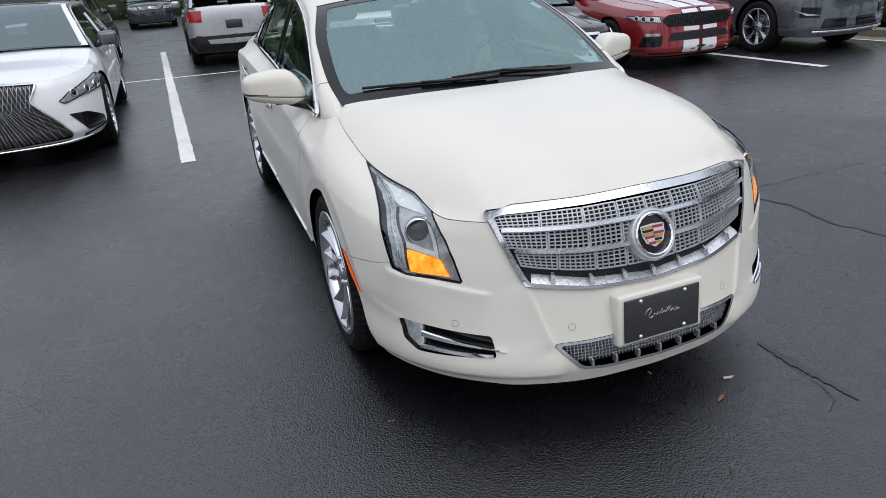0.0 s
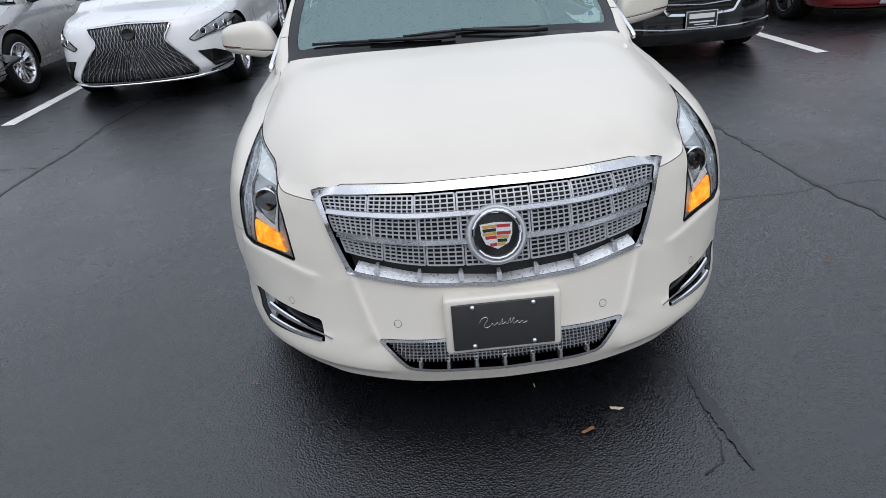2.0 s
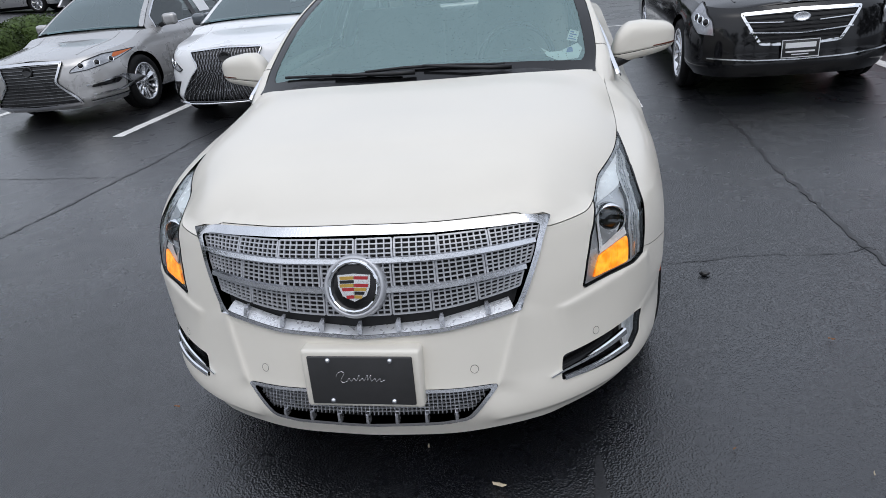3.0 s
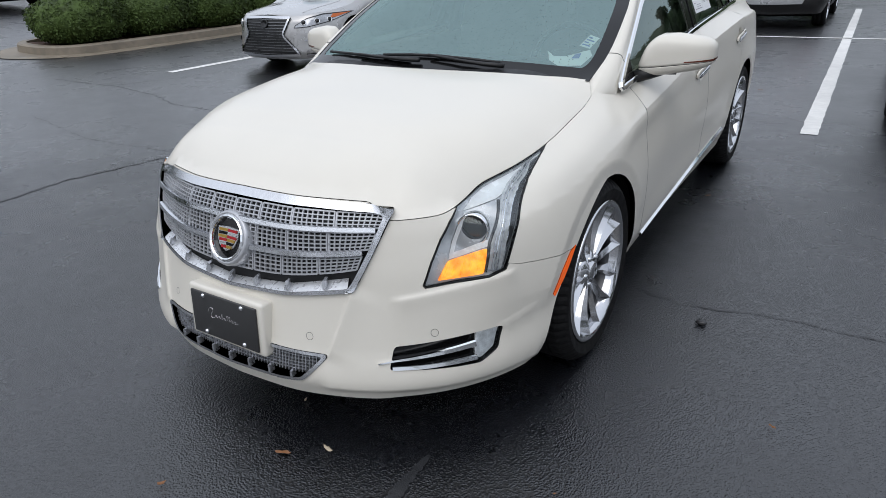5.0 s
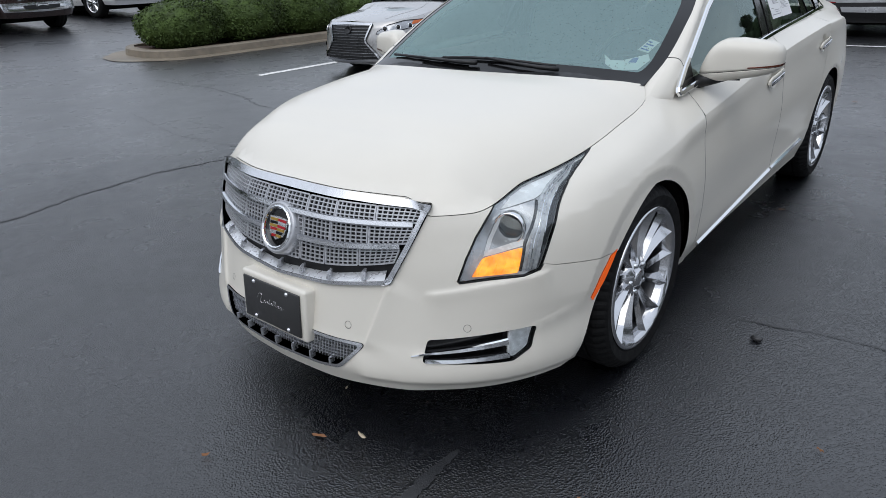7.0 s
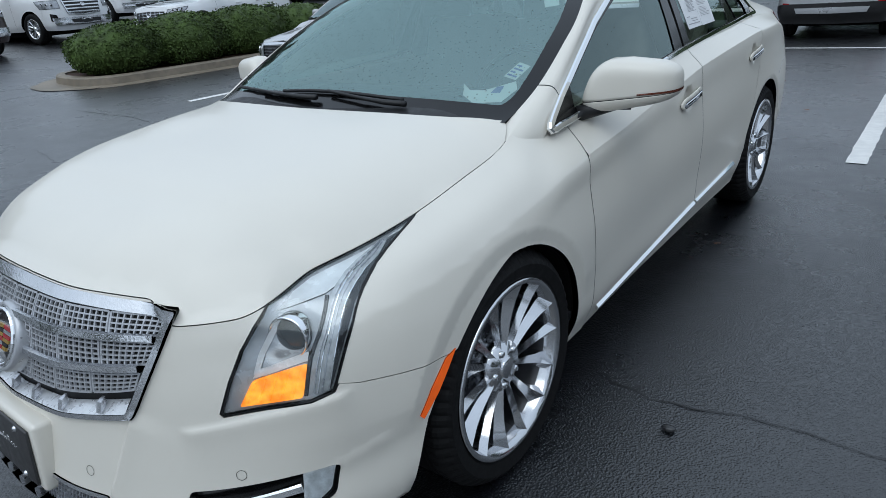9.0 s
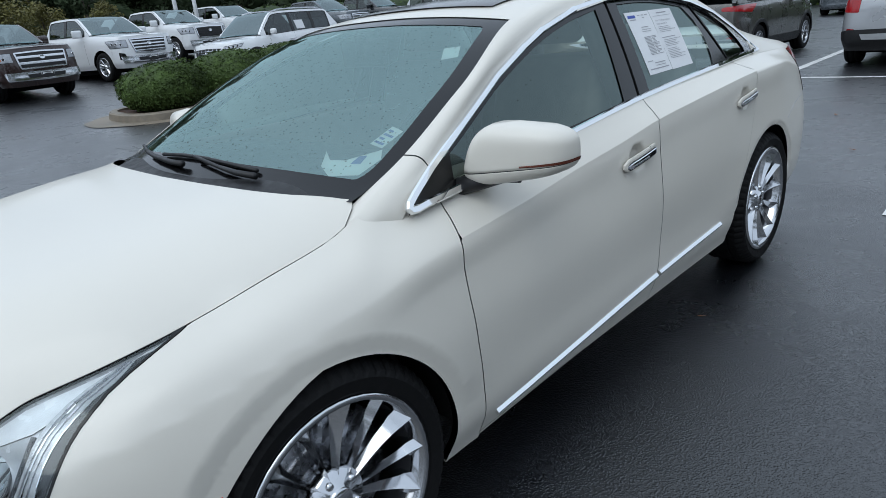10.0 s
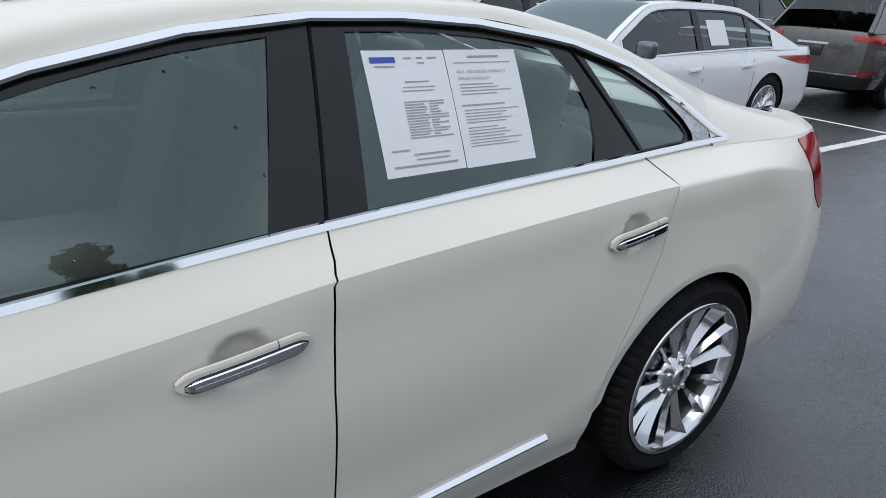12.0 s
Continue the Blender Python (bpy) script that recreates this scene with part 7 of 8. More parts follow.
build_vehicle(dict(SEDAN, L=4.80, W=1.92, oh=.93, wb=2.72, R=.345, rim=.245, tw=.27, zn=.80, zc=.96, zr=1.38, yA=1.25, yC=1.95, yD=3.05, yc=.45, zb0=.93, zb1=.98, zt=1.02, paint=REDPAINT, mesh=("cross", 10, .005, 40), slat=BLACK, step=.05,
                   seams=(.75, 2.02), windows=((.80, 1.90), (2.0, 2.35)), grille=[(0, .575), (.56, .59), (.66, .68), (.56, .74), (0, .752)], badge=False, decals=[[(.03, .515), (.31, .52), (.31, .575), (.03, .57)], [(.03, .225), (.31, .23), (.31, .39), (.03, .39)], [(.03, .745), (.31, .74), (.31, .79), (.03, .80)]],
                   lamp=[(.66, .64), (.95, .69), (.975, .745), (.68, .735)], fogs=[[(.66, .33), (.90, .34), (.88, .46), (.64, .47)]], fog_chrome=[[(.68, .475), (.86, .478), (.86, .515), (.68, .51)]],
                   front_patches=[([(0, .40), (.56, .40), (.50, .50), (0, .505)], BLACK, .008), ([(0, .19), (.80, .20), (.82, .225), (0, .215)], BLACK, .05)], stripes=((-.30, -.03), (.03, .30)), blunt=.3,
                   wheel=("pony", 10, False, DARKRIM)),
              pose(5.62, 6.02, 0, 0, 0, 1.0), "red sports coupe with twin white racing stripes", "car", "parked_coupe", "parked cars")
build_vehicle(dict(SUV, L=4.95, W=1.97, oh=.88, wb=2.98, R=.385, rim=.275, tw=.275, paint=SLATE, mesh=("cross", 1, .006, 26), slat=CHROME, zn=1.03, zc=1.17, zb0=1.15, zb1=1.2, zt=1.2, zr=1.76, yA=1.05, yC=3.4, yD=3.98, cladding=False, step=.06, blunt=.7, rails=SATIN,
                   windows=((.55, 1.62), (1.74, 2.64), (2.76, 3.4)), seams=(.62, 1.68, 2.62), grille=[(0, .74), (.36, .75), (.40, .97), (0, .985)], frame_mat=CHROME, frame_width=.018, badge=.86,
                   lamp=[(.58, .83), (.95, .84), (.975, .94), (.58, .95)], fogs=[[(.60, .52), (.88, .54), (.86, .68), (.58, .66)], [(.10, .36), (.56, .37), (.50, .50), (.10, .49)]], fog_chrome=[[(.58, .555), (.80, .56), (.92, .64), (.80, .590)]],
                   front_strips=[([(-.7, .33), (0, .315), (.7, .33)], .03, SATIN)], wheel=("xc", 8, False, TWOTONE)),
              pose(8.18, 5.62, 0, 0, 0, -1.5), "slate grey large crossover with machined wheels", "car", "parked_suv", "parked cars")

# second row, tails towards the aisle
TURN = 180
grey_suv = dict(SUV, paint=BRONZEGREY, rails=SATIN, wheel=("terrain", 6, True, TWOTONE), tail=[(.60, 1.02), (.975, .96), (.985, 1.10), (.92, 1.10), (.60, 1.08)], reflector=[[(.72, .52), (.95, .54), (.95, .58), (.72, .56)]],
                rear_patches=[([(0, .30), (.95, .32), (.95, .50), (0, .50)], BLACK, .012), ([(0, .505), (.80, .51), (.80, .53), (0, .53)], CHROME, .02), ([(0, .93), (.26, .93), (.26, .96), (0, .96)], CHROME, .02)], tailplate=.84, sunroof=True, mesh=("slats", 3, .02))
build_vehicle(grey_suv, pose(-3.45, 15.75, 0, 0, 0, TURN - 1), "bronze-grey compact crossover seen from its tail", "car", "parked_suv", "parked cars")
build_vehicle(dict(SUV, L=4.52, W=1.84, oh=.90, wb=2.69, paint=SILVER, wheel=("escape", 5, True, RIM), tail=[(.66, .86), (.975, .90), (.985, 1.06), (.64, 1.08)], reflector=[[(.70, .56), (.82, .57), (.82, .62), (.70, .61)]], yC=3.05, yD=3.56,
                   rear_patches=[([(0, .26), (.97, .28), (.97, .52), (.80, .60), (0, .60)], BLACK, .012), ([(0, .44), (.56, .45), (.60, .53), (0, .53)], SILVER, .03)], tailplate=.80, rails=SATIN, mesh=("slats", 3, .02)),
              pose(-.12, 15.45, 0, 0, 0, TURN), "silver compact crossover with black lower bumper", "car", "parked_suv", "parked cars")
build_vehicle(dict(SUV, paint=NAVYBLACK, rails=SATIN, wheel=("darksuv", 5, True, RIM), mesh=("slats", 3, .02), rear_patches=[([(0, .98), (.40, .98), (.42, 1.02), (0, 1.02)], CHROME, .02), ([(0, .28), (.95, .30), (.95, .46), (0, .46)], BLACK, .012)], tailplate=.86, trim=CHROME),
              pose(-6.55, 15.7, 0, 0, 0, TURN + 1), "blue-black crossover with chrome tailgate strip", "car", "parked_suv", "parked cars")
build_vehicle(dict(SUV, L=5.15, W=1.99, oh=.95, wb=3.0, paint=WHITE, zr=1.74, yC=3.6, yD=4.15, wheel=("van", 7, False, RIM), cladding=False, windows=((.55, 1.5), (1.62, 2.7), (2.82, 3.62)), seams=(.6, 1.56, 2.76), mesh=("slats", 3, .02), tailplate=.8),
              pose(-10.0, 16.3, 0, 0, 0, TURN), "white minivan with dark rear glass", "car", "parked_minivan", "parked cars")
# third row, facing the lot
build_vehicle(dict(SUV, L=5.15, W=2.01, oh=.98, wb=3.0, paint=NAVYBLACK, zr=1.72, zn=.98, yA=1.2, yC=3.6, yD=4.15, wheel=("van", 7, False, RIM), cladding=False, windows=((.55, 1.5), (1.62, 2.7), (2.82, 3.62)), seams=(.6, 1.56, 2.76), mesh=("slats", 3, .022), slat=CHROME,
                   grille=[(0, .76), (.42, .76), (.5, .90), (0, .92)], lamp=[(.50, .76), (.93, .80), (.97, .93), (.54, .90)], front_patches=[([(0, .36), (.6, .38), (.64, .52), (0, .52)], BLACK, .01)]),
              pose(-1.95, 30.5, 0, 0, 0, 0), "dark minivan with chrome-barred grille", "car", "parked_minivan", "parked cars")
build_vehicle(dict(SEDAN, paint=WHITE), pose(-8.6, 31, 0, 0, 0, 0), "white sedan in the far row", "car", "parked_sedan", "parked cars")
build_vehicle(dict(SUV, paint=SLATE, mesh=("slats", 3, .02)), pose(-5.3, 31, 0, 0, 0, 0), "dark crossover in the far row", "car", "parked_suv", "parked cars")
build_vehicle(dict(SUV, paint=SILVER, mesh=("slats", 3, .02)), pose(-12.0, 31, 0, 0, 0, 0), "silver crossover in the far row", "car", "parked_suv", "parked cars")

# pickups across the aisle, facing it at an angle
ROWTURN = 90 + 12
build_vehicle(dict(TRUCK, paint=WHITE, mesh=("slats", 4, .03)), pose(-16.3, 1.3, 0, 0, 0, ROWTURN), "white full-size pickup with a chrome slatted grille", "truck", "pickup_truck", "parked trucks")
build_vehicle(dict(TRUCK, W=2.03, paint=BROWN, mesh=("slats", 2, .06), amber=[[(.90, .95), (.975, .95), (.98, 1.0), (.90, 1.0)]]), pose(-17.6, 4.45, 0, 0, 0, ROWTURN), "dark brown full-size pickup with chrome bumper", "truck", "pickup_truck", "parked trucks")
build_vehicle(dict(TRUCK, paint=WHITE, grille=[(0, .70), (.50, .74), (.60, 1.14), (0, 1.15)], mesh=("slats", 4, .04), wheel=("gmc", 6, True, RIM), fogs=[[(.74, .55), (.92, .58), (.92, .78), (.80, .74)]]), pose(-19.3, 7.9, 0, 0, 0, ROWTURN), "white pickup with a tall chrome grille", "truck", "pickup_truck", "parked trucks")
build_vehicle(dict(TRUCK, paint=WHITE, mesh=("slats", 4, .02), slat=BLACK), pose(-23.4, 12.1, 0, 0, 0, ROWTURN), "white pickup with dark grille bars", "truck", "pickup_truck", "parked trucks")
build_vehicle(dict(SUV, L=4.92, W=1.92, zr=1.73, paint=WHITE, mesh=("cross", 3, .015, 12), slat=CHROME, sheet=(1.75, 2.1), rails=SATIN), pose(-15.2, 9.0, 0, 0, 0, 12), "white crossover with a chrome grid grille", "car", "parked_suv", "parked cars")
build_vehicle(dict(TRUCK, paint=WHITE), pose(-27.3, 16.8, 0, 0, 0, ROWTURN), "older white pickup in the far row", "truck", "pickup_truck", "parked trucks")
build_vehicle(dict(TRUCK, paint=SLATE), pose(-24.0, 20.2, 0, 0, 0, ROWTURN), "slate grey pickup in the far row", "truck", "pickup_truck", "parked trucks")
build_vehicle(dict(TRUCK, paint=NAVYBLACK), pose(-24.6, 24.0, 0, 0, 0, ROWTURN), "blue-black pickup in the far row", "truck", "pickup_truck", "parked trucks")
build_vehicle(dict(TRUCK, paint=SILVER), pose(-24.2, 28.5, 0, 0, 0, ROWTURN), "silver pickup in the far row", "truck", "pickup_truck", "parked trucks")

# ---- planting, kerbs, distance ----
LEAF = material("hedge_leaves", (.056, .088, .022), .6, spec=.2, vary=.45, scale=6)
LEAFDARK = material("forest_leaves", (.040, .058, .027), .7, spec=.2, vary=.5, scale=1.2)
LEAFYELLOW = material("yellowing_leaves", (.13, .12, .028), .6, vary=.4, scale=2)
BARK = material("bark", (.07, .055, .042), .85, vary=.3, scale=8, bump=.6, bump_scale=30)
MULCH = material("pine_mulch", (.055, .024, .012), .85, vary=.45, scale=22, bump=1, bump_scale=60)
POLE = material("white_pole_paint", (.72, .72, .72), .4, vary=.1)
DRYLEAF = material("fallen_leaf", (.22, .09, .03), .6, vary=.3, scale=60)
PALELEAF = material("pale_leaf", (.50, .42, .30), .6, vary=.2, scale=60)
STONE = material("wet_stone", (.03, .03, .032), .3, vary=.2, scale=60)


def leaf_cloud(blobs, count, size, rnd, shell=.55):
    """Small bent leaf clusters spread through ellipsoids (centre, radii)."""
    v, f = [], []
    weights = [b[1][0] * b[1][1] + b[1][2] for b in blobs]
    for _ in range(count):
        (cx, cy, cz), (rx_, ry_, rz_) = rnd.choices(blobs, weights)[0]
        while True:
            d = Vector((rnd.uniform(-1, 1), rnd.uniform(-1, 1), rnd.uniform(-1, 1)))
            if shell < d.length < 1:
                break
        p = Vector((cx + d.x * rx_, cy + d.y * ry_, cz + d.z * rz_))
        n = (d.normalized() + Vector((rnd.gauss(0, .6), rnd.gauss(0, .6), rnd.gauss(0, .5) + .3))).normalized()
        t = n.orthogonal().normalized()
        t.rotate(Matrix.Rotation(rnd.uniform(0, 6.28), 3, n))
        b = n.cross(t)
        s = size * rnd.uniform(.6, 1.4)
        k = len(v)
        v += [p - t * s - b * s * .5, p + t * s * .2 - b * s * .6 + n * s * .2, p + t * s + b * s * .3, p - t * s * .1 + b * s * .65 + n * s * .15]
        f.append((k, k + 1, k + 2, k + 3))
    return v, f


def shrub(x, y, rx_, ry_, h, seed, count, size=.035, label="clipped green mounded shrub in the island", group="island shrubs", mat=None):
    rnd = random.Random(seed)
    ob = thing("shrub", label, "shrub", group, at=pose(x, y, lay(x) + .12))
    blobs = [((0, 0, h * .42), (rx_, ry_, h * .58))] * 6
    for _ in range(9):
        a = rnd.uniform(0, 6.28)
        blobs.append(((rx_ * .6 * math.cos(a), ry_ * .6 * math.sin(a), h * rnd.uniform(.35, .62)), (rx_ * .45, ry_ * .45, h * rnd.uniform(.30, .44))))
    bm = bmesh.new()
    bmesh.ops.create_icosphere(bm, subdivisions=4, radius=1)
    for vt in bm.verts:
        k = 1 + .09 * noise.noise(vt.co * 3 + Vector((seed, 0, 0))) + .05 * noise.noise(vt.co * 9)
        vt.co = Vector((vt.co.x * rx_ * .93 * k, vt.co.y * ry_ * .93 * k, h * .42 + vt.co.z * h * .54 * k))
    part("twig_core", bm, LEAF, ob)
    v, f = leaf_cloud(blobs, count, size, rnd, .82)
    v = [p if p.z > 0 else Vector((p.x, p.y, -p.z * .3)) for p in v]
    raw("leaves", v, f, mat or LEAF, ob)
    return ob


def kerb_island(pts, label):
    """A raised planted island: rounded concrete kerb with mulch inside."""
    isl = thing("kerb_island", label, "kerb", kind="structure")
    loop = dense(rounded(pts, .9, 8), .35)
    inner = shrink(loop, .17)
    n = len(loop)
    secs = []
    low = shrink(loop, -.30)
    for o, i, g in zip(loop, inner, low):
        d = Vector((i[0] - o[0], i[1] - o[1], 0))
        secs.append([(g[0], g[1], lay(g[0]) + .004), (o[0], o[1], lay(o[0]) + .012), (o[0] + d.x * .12, o[1] + d.y * .12, lay(o[0]) + .125), (o[0] + d.x * .3, o[1] + d.y * .3, lay(o[0]) + .150), (i[0], i[1], lay(i[0]) + .150), (i[0] + d.x * .05, i[1] + d.y * .05, lay(i[0]) + .05)])
    step = 7
    for a in range(0, n, step):
        idx = [(a + j) % n for j in range(min(step, n - a) + 1)]
        v, f = [], []
        for q, j in enumerate(idx):
            sh = .0
            v += secs[j]
        for q in range(len(idx) - 1):
            for k in range(5):
                f.append([q * 6 + k, q * 6 + k + 1, (q + 1) * 6 + k + 1, (q + 1) * 6 + k])
        f = [x[::-1] for x in f]
        raw("kerb_stone", v, f, CONCRETE, isl, smooth=False)
    flat = lambda a, b: np.stack((a, b, .0017 * np.minimum(0, a) ** 2 + .10 + .03 * np.sin(a * 7) * np.cos(b * 6)), -1)
    panel("mulch_bed", flat, shrink(loop, .15), MULCH, isl, step=.25)
    return isl


kerb_island([(-11.75, 3.9), (-9.95, 3.9), (-9.85, 6), (-9.95, 17), (-11.75, 17)], "concrete kerb island with mulch and shrubs")
apron = panel("gutter_apron", lambda a, b: np.stack((a, b, lay(-10.7) + .012 - .035 * (a + 10.7)), -1), rounded([(-11.6, 3.9), (-11.3, 3.45), (-10.5, 3.35), (-9.75, 3.95), (-10.2, 4.3), (-11.4, 4.3)], .3, 6), CONCRETE, None, step=.2)
tagged(apron, "pale concrete gutter apron at the island's tip", "kerb", kind="structure")
shrub(-10.85, 4.98, .80, .90, .86, 11, 15000, .026)
shrub(-10.85, 6.40, .84, 1.0, .95, 12, 16000, .026)
shrub(-10.85, 7.95, .84, 1.05, .98, 13, 14000, .027)
shrub(-10.85, 9.5, .82, 1.0, .92, 14, 9000, .03)
shrub(-10.85, 11.1, .82, 1.0, .92, 15, 7000, .03)
kerb_island([(9.75, 4.4), (12.4, 4.4), (12.4, 17), (9.75, 17)], "concrete kerb island beside the grey crossover")
shrub(11.1, 6.2, 1.1, 1.3, .9, 21, 2500)
shrub(11.1, 8.6, 1.1, 1.3, 1.0, 22, 2000)


def tree(name, seed, h, spread, mat, count, size, conical=False):
    """A trunk with limbs and an uneven crown of leaf clusters."""
    rnd = random.Random(seed)
    t = thing(name, "tall dark roadside tree with an uneven crown", "tree", "trees round the lot")
    top, bend = h * .9, rnd.uniform(-.4, .4)
    pts = [(bend * (k / 8) ** 2, .2 * math.sin(k), top * k / 8) for k in range(9)]
    limbs, blobs = [tube(pts, [.024 * h * (1 - .9 * k / 8) * .7 + .02 for k in range(9)], 8)], []
    n = 17
    for k in range(n):
        u = .14 + .82 * k / n
        a = k * 2.4 + rnd.uniform(-.5, .5)
        reach = spread * ((1.05 - u) * 1.25 if conical else math.sin(min(1, (u - .12) * 1.25) * math.pi) ** .6) * rnd.uniform(.6, 1.15)
        base = Vector((bend * u * u, 0, top * u))
        tip = base + Vector((math.cos(a) * reach, math.sin(a) * reach, h * rnd.uniform(.02, .12)))
        limbs.append(tube([base, (base + tip) / 2 + Vector((0, 0, .02 * h)), tip], [.006 * h, .004 * h, .0015 * h], 5))
        r = spread * rnd.uniform(.26, .46)
        blobs.append((tuple(tip), (r, r, r * rnd.uniform(.55, .9))))
        blobs.append((tuple((base + tip) / 2), (r * .8, r * .8, r * .6)))
    blobs.append(((bend, 0, top), (spread * .3, spread * .3, h * .09)))
    part("trunk", join(*limbs), BARK, t)
    v, f = leaf_cloud(blobs, count, size, rnd, .25)
    raw("crown", v, f, mat, t)
    return t


oak = tree("broadleaf_tree", 5, 17, 5.2, LEAFDARK, 5200, .30)
pine = tree("pine_tree", 6, 22, 4.0, LEAFDARK, 4600, .30, True)
gum = tree("broadleaf_tree", 7, 14, 4.6, LEAFDARK, 4600, .28)
small = tree("yellowing_tree", 8, 5.2, 2.0, LEAFYELLOW, 6500, .085)
small["label"] = "small yellowing roadside tree"
rnd = random.Random(3)
spots = []
for i in range(46):
    u = (i % 23) / 22
    spots.append((-36 - 5 * math.sin(u * 3.1) - rnd.uniform(0, 3) - 7 * (i // 23), -34 + u * 92 + rnd.uniform(-1.5, 1.5)))
for i in range(18):
    spots.append((-34 + i * 4.6 + rnd.uniform(-2, 2), 54 + rnd.uniform(0, 9)))
for i in range(20):
    spots.append((40 + rnd.uniform(0, 8), -36 + i * 5.6 + rnd.uniform(-2, 2)))
for i in range(10):
    spots.append((-42 + i * 9 + rnd.uniform(-2, 2), -52 - rnd.uniform(0, 8)))
src = (oak, pine, gum)
for i, (x, y) in enumerate(spots):
    m = pose(x, y, lay(x) - .2, 0, 0, rnd.uniform(0, 360)) @ Matrix.Diagonal((*([rnd.uniform(.8, 1.2) * (.46 if i < 46 else .48 if i < 64 else .95)] * 3), 1))
    if i < 3:
        src[i].matrix_basis = m
    else:
        ob = copy_thing(src[rnd.choice((0, 1, 2, 1))], m)
        ob.matrix_basis = m
for i, (x, y) in enumerate(((-29.5, 6.8), (-31, 9.2), (-29, 1.5), (-33, 12.5))):
    m = pose(x, y, lay(x) - .1, 0, 0, 70 * i) @ Matrix.Diagonal((.72, .72, .72, 1))
    if i == 0:
        small.matrix_basis = m
    else:
        copy_thing(small, m)

# banked hedge round the far edges of the lot
line = [(-24.5, -40), (-25, -6), (-25.5, 4.5), (-28, 10), (-32.5, 21.7), (-30, 32), (-18, 38), (-8, 44), (30, 47)]
rnd = random.Random(9)
v, f, cv, cf = [], [], [], []
blobs = []
k = 0
for (x0, y0), (x1, y1) in zip(line, line[1:]):
    n = int(math.hypot(x1 - x0, y1 - y0) / 1.2)
    for i in range(n):
        x, y = x0 + (x1 - x0) * i / n, y0 + (y1 - y0) * i / n
        hgt = .8 + 1.1 * min(1, max(0, (y - 3) / 16)) + 1.5 * min(1, max(0, (y - 30) / 10)) + rnd.uniform(-.08, .08)
        blobs.append(((x, y, lay(x) + hgt * .40), (1.3, 1.3, hgt * .60)))
v, f = leaf_cloud(blobs, 30000, .09, rnd, .8)
hedge = raw("far_hedge", v, f, LEAF)
tagged(hedge, "long clipped hedge on a bank behind the trucks", "hedge", kind="stuff")
bm = bmesh.new()
for (x, y, z), (a, b, c2) in blobs:
    r = bmesh.ops.create_icosphere(bm, subdivisions=2, radius=1)["verts"]
    for q in r:
        q.co = Vector((x + q.co.x * a * .9, y + q.co.y * b * .9, z + q.co.z * c2 * .93))
hc = part("hedge_core", bm, LEAFDARK, hedge)

# woods behind the trees
rnd = random.Random(17)
blobs = []
for i in range(95):
    u = i / 94
    x, y = -49 - 4 * math.sin(u * 9), -48 + u * 118
    for k in range(3):
        r = rnd.uniform(1.8, 2.6)
        blobs.append(((x + rnd.uniform(-2, 2) - k, y + rnd.uniform(-1, 1), lay(x) + .8 + k * 2.0 + rnd.uniform(-.5, .7)), (r, r, r * .85)))
for i in range(80):
    u = i / 79
    x, y = -46 + u * 96, 60 + 3 * math.sin(u * 11) - 8 * u
    for k in range(3):
        r = rnd.uniform(2.4, 3.6)
        blobs.append(((x + rnd.uniform(-1, 1), y + rnd.uniform(-2, 2) + k, lay(x) + 1.2 + k * 2.8 + rnd.uniform(-.6, .9)), (r, r, r * .85)))
v, f = leaf_cloud(blobs, 110000, .24, rnd, .8)
woods = raw("far_woods", v, f, LEAFDARK)
tagged(woods, "dense dark woods behind the roadside trees", "woods", kind="stuff")
bm = bmesh.new()
for (x, y, z), (a, b, c2) in blobs:
    r = bmesh.ops.create_icosphere(bm, subdivisions=2, radius=1)["verts"]
    for q in r:
        k = 1 + .25 * noise.noise(q.co * 2 + Vector((x, y, z)))
        q.co = Vector((x + q.co.x * a * .9 * k, y + q.co.y * b * .9 * k, z + q.co.z * c2 * .9 * k))
part("woods_core", bm, LEAFDARK, woods)

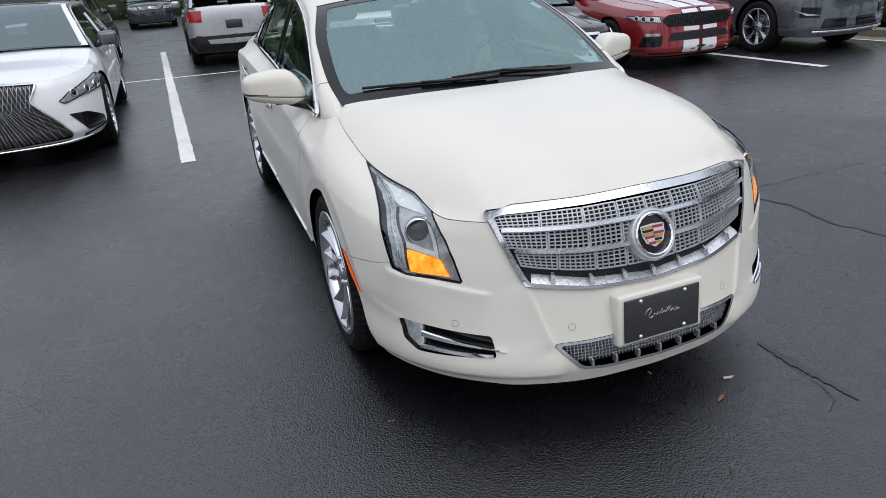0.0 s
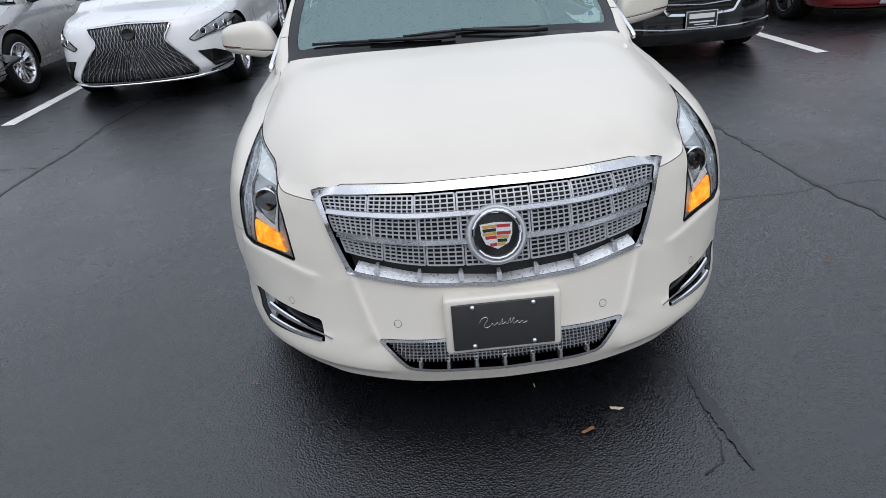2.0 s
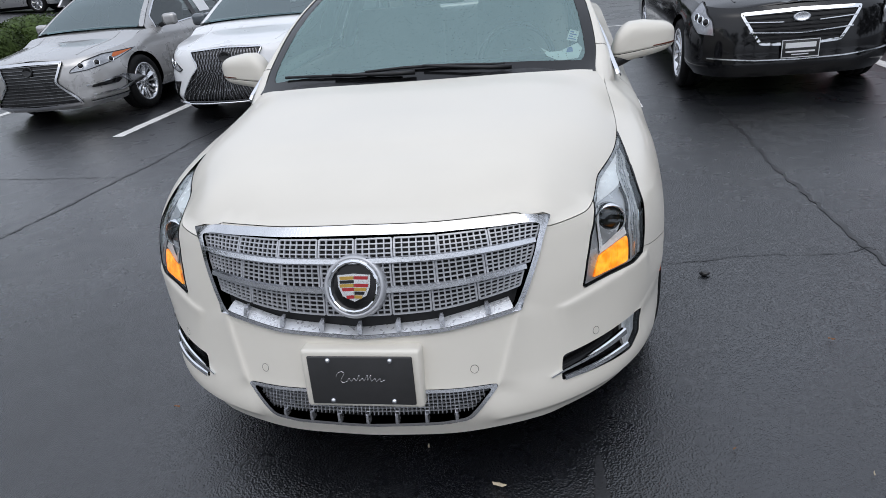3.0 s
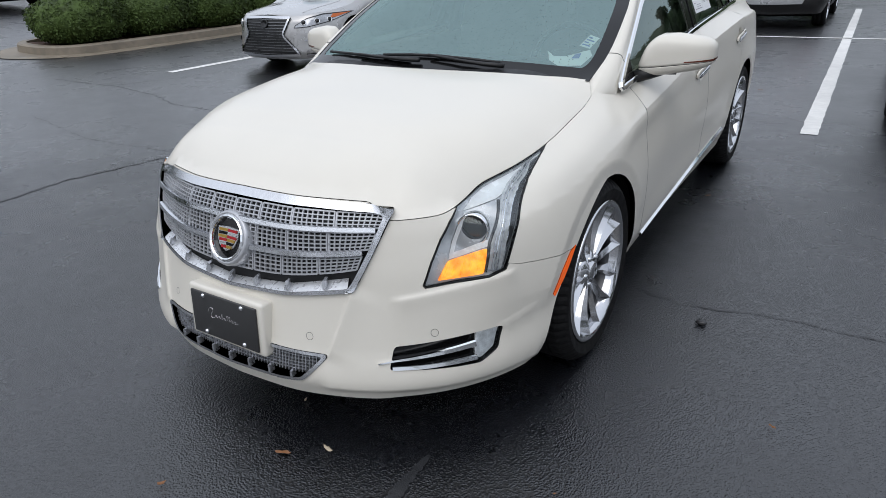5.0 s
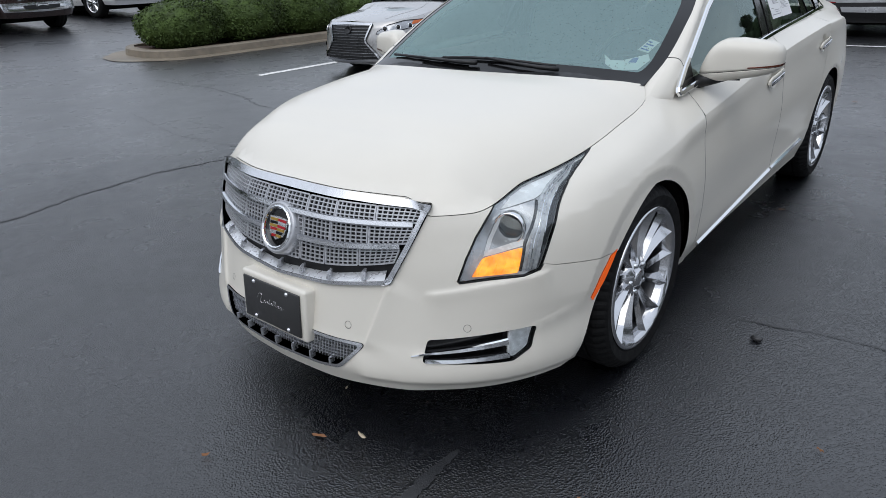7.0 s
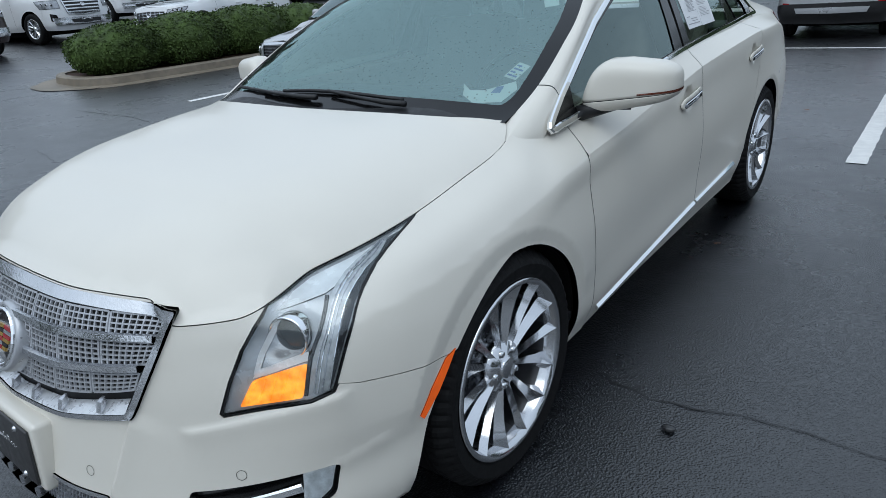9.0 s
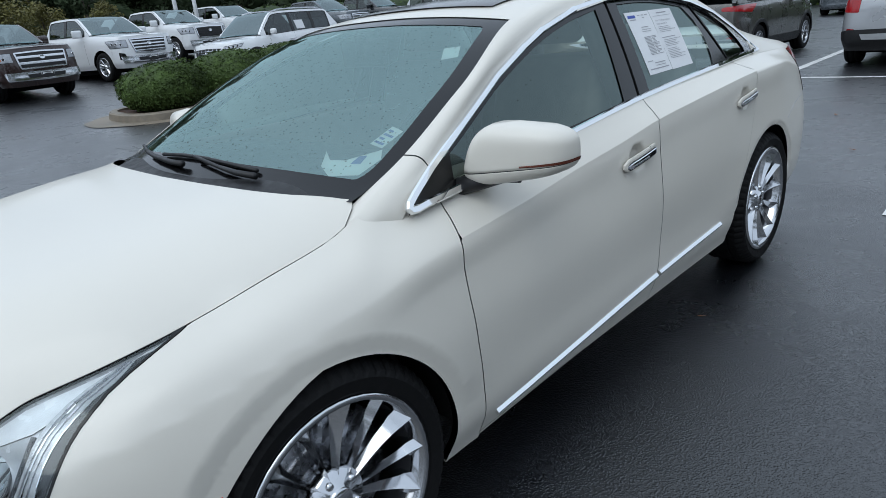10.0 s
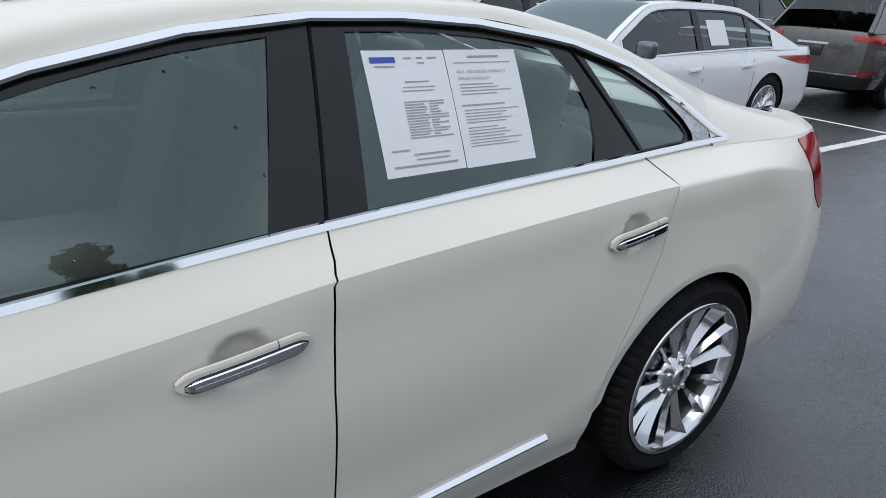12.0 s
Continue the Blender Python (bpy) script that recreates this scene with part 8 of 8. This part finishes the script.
# light poles
def light_pole(x, y, h, label="white lamp post at the lot's edge"):
    p = thing("lamp_post", label, "lamp post", "lamp posts", at=pose(x, y, lay(x)))
    part("post", lathe([(.0005, 0), (.10, 0), (.085, h * .5), (.07, h), (.0005, h)], 12, "z"), POLE, p)
    part("post_base", lathe([(.0005, .5), (.22, .5), (.24, .45), (.24, 0)], 14, "z"), CONCRETE, p)
    part("lamp_head", box(.7, .3, .12, (.35, 0, h), .04), POLE, p)


light_pole(-26.8, 13.2, 4.6), light_pole(-26.4, 13.9, 3.6), light_pole(-28.4, 22.0, 5.5)


# fallen leaves and a stone on the wet asphalt
def litter(name, label, x, y, size, turn, mat, seed):
    rnd = random.Random(seed)
    bm = bmesh.new()
    n = 10
    ring = []
    for i in range(n):
        a = 2 * math.pi * i / n
        ring.append(bm.verts.new((size * math.cos(a) * rnd.uniform(.8, 1.1), size * .26 * math.sin(a) * rnd.uniform(.7, 1.2), .006 + .010 * rnd.random())))
    c = bm.verts.new((0, 0, .014))
    for i in range(n):
        bm.faces.new((c, ring[i], ring[(i + 1) % n]))
    ob = part(name, bm, mat)
    ob.matrix_world = pose(x, y, .0, 0, 0, turn)
    return tagged(ob, label, "leaf", "fallen leaves")


litter("fallen_leaf", "pale curled leaf on the wet asphalt", .366, -.945, .025, -10, PALELEAF, 1)
litter("fallen_leaf", "brown curled leaf on the wet asphalt", .246, -1.03, .025, 25, DRYLEAF, 2)
litter("fallen_leaf", "reddish leaf on the wet asphalt", .905, 2.02, .022, 40, DRYLEAF, 3)
for i, (x, y, s) in enumerate(((-.885, -.615, .013), (.02, -1.315, .016), (.12, -.79, .010), (1.56, -.145, .014), (1.07, -.76, .008), (1.42, -.85, .010), (.13, 7.4, .05), (.67, 5.69, .03))):
    litter("fallen_leaf", "small brown leaf scrap on the asphalt", x, y, s, 50 * i, (DRYLEAF, PALELEAF)[i % 3 == 2], 10 + i)
bm = bmesh.new()
bmesh.ops.create_icosphere(bm, subdivisions=2, radius=1)
for q in bm.verts:
    q.co = Vector((q.co.x * .024, q.co.y * .015, .011 + q.co.z * .011)) * (1 + .15 * noise.noise(q.co * 4))
st = part("stone", bm, STONE)
st.location = (1.217, .415, 0)
tagged(st, "small dark stone on the wet asphalt", "stone")
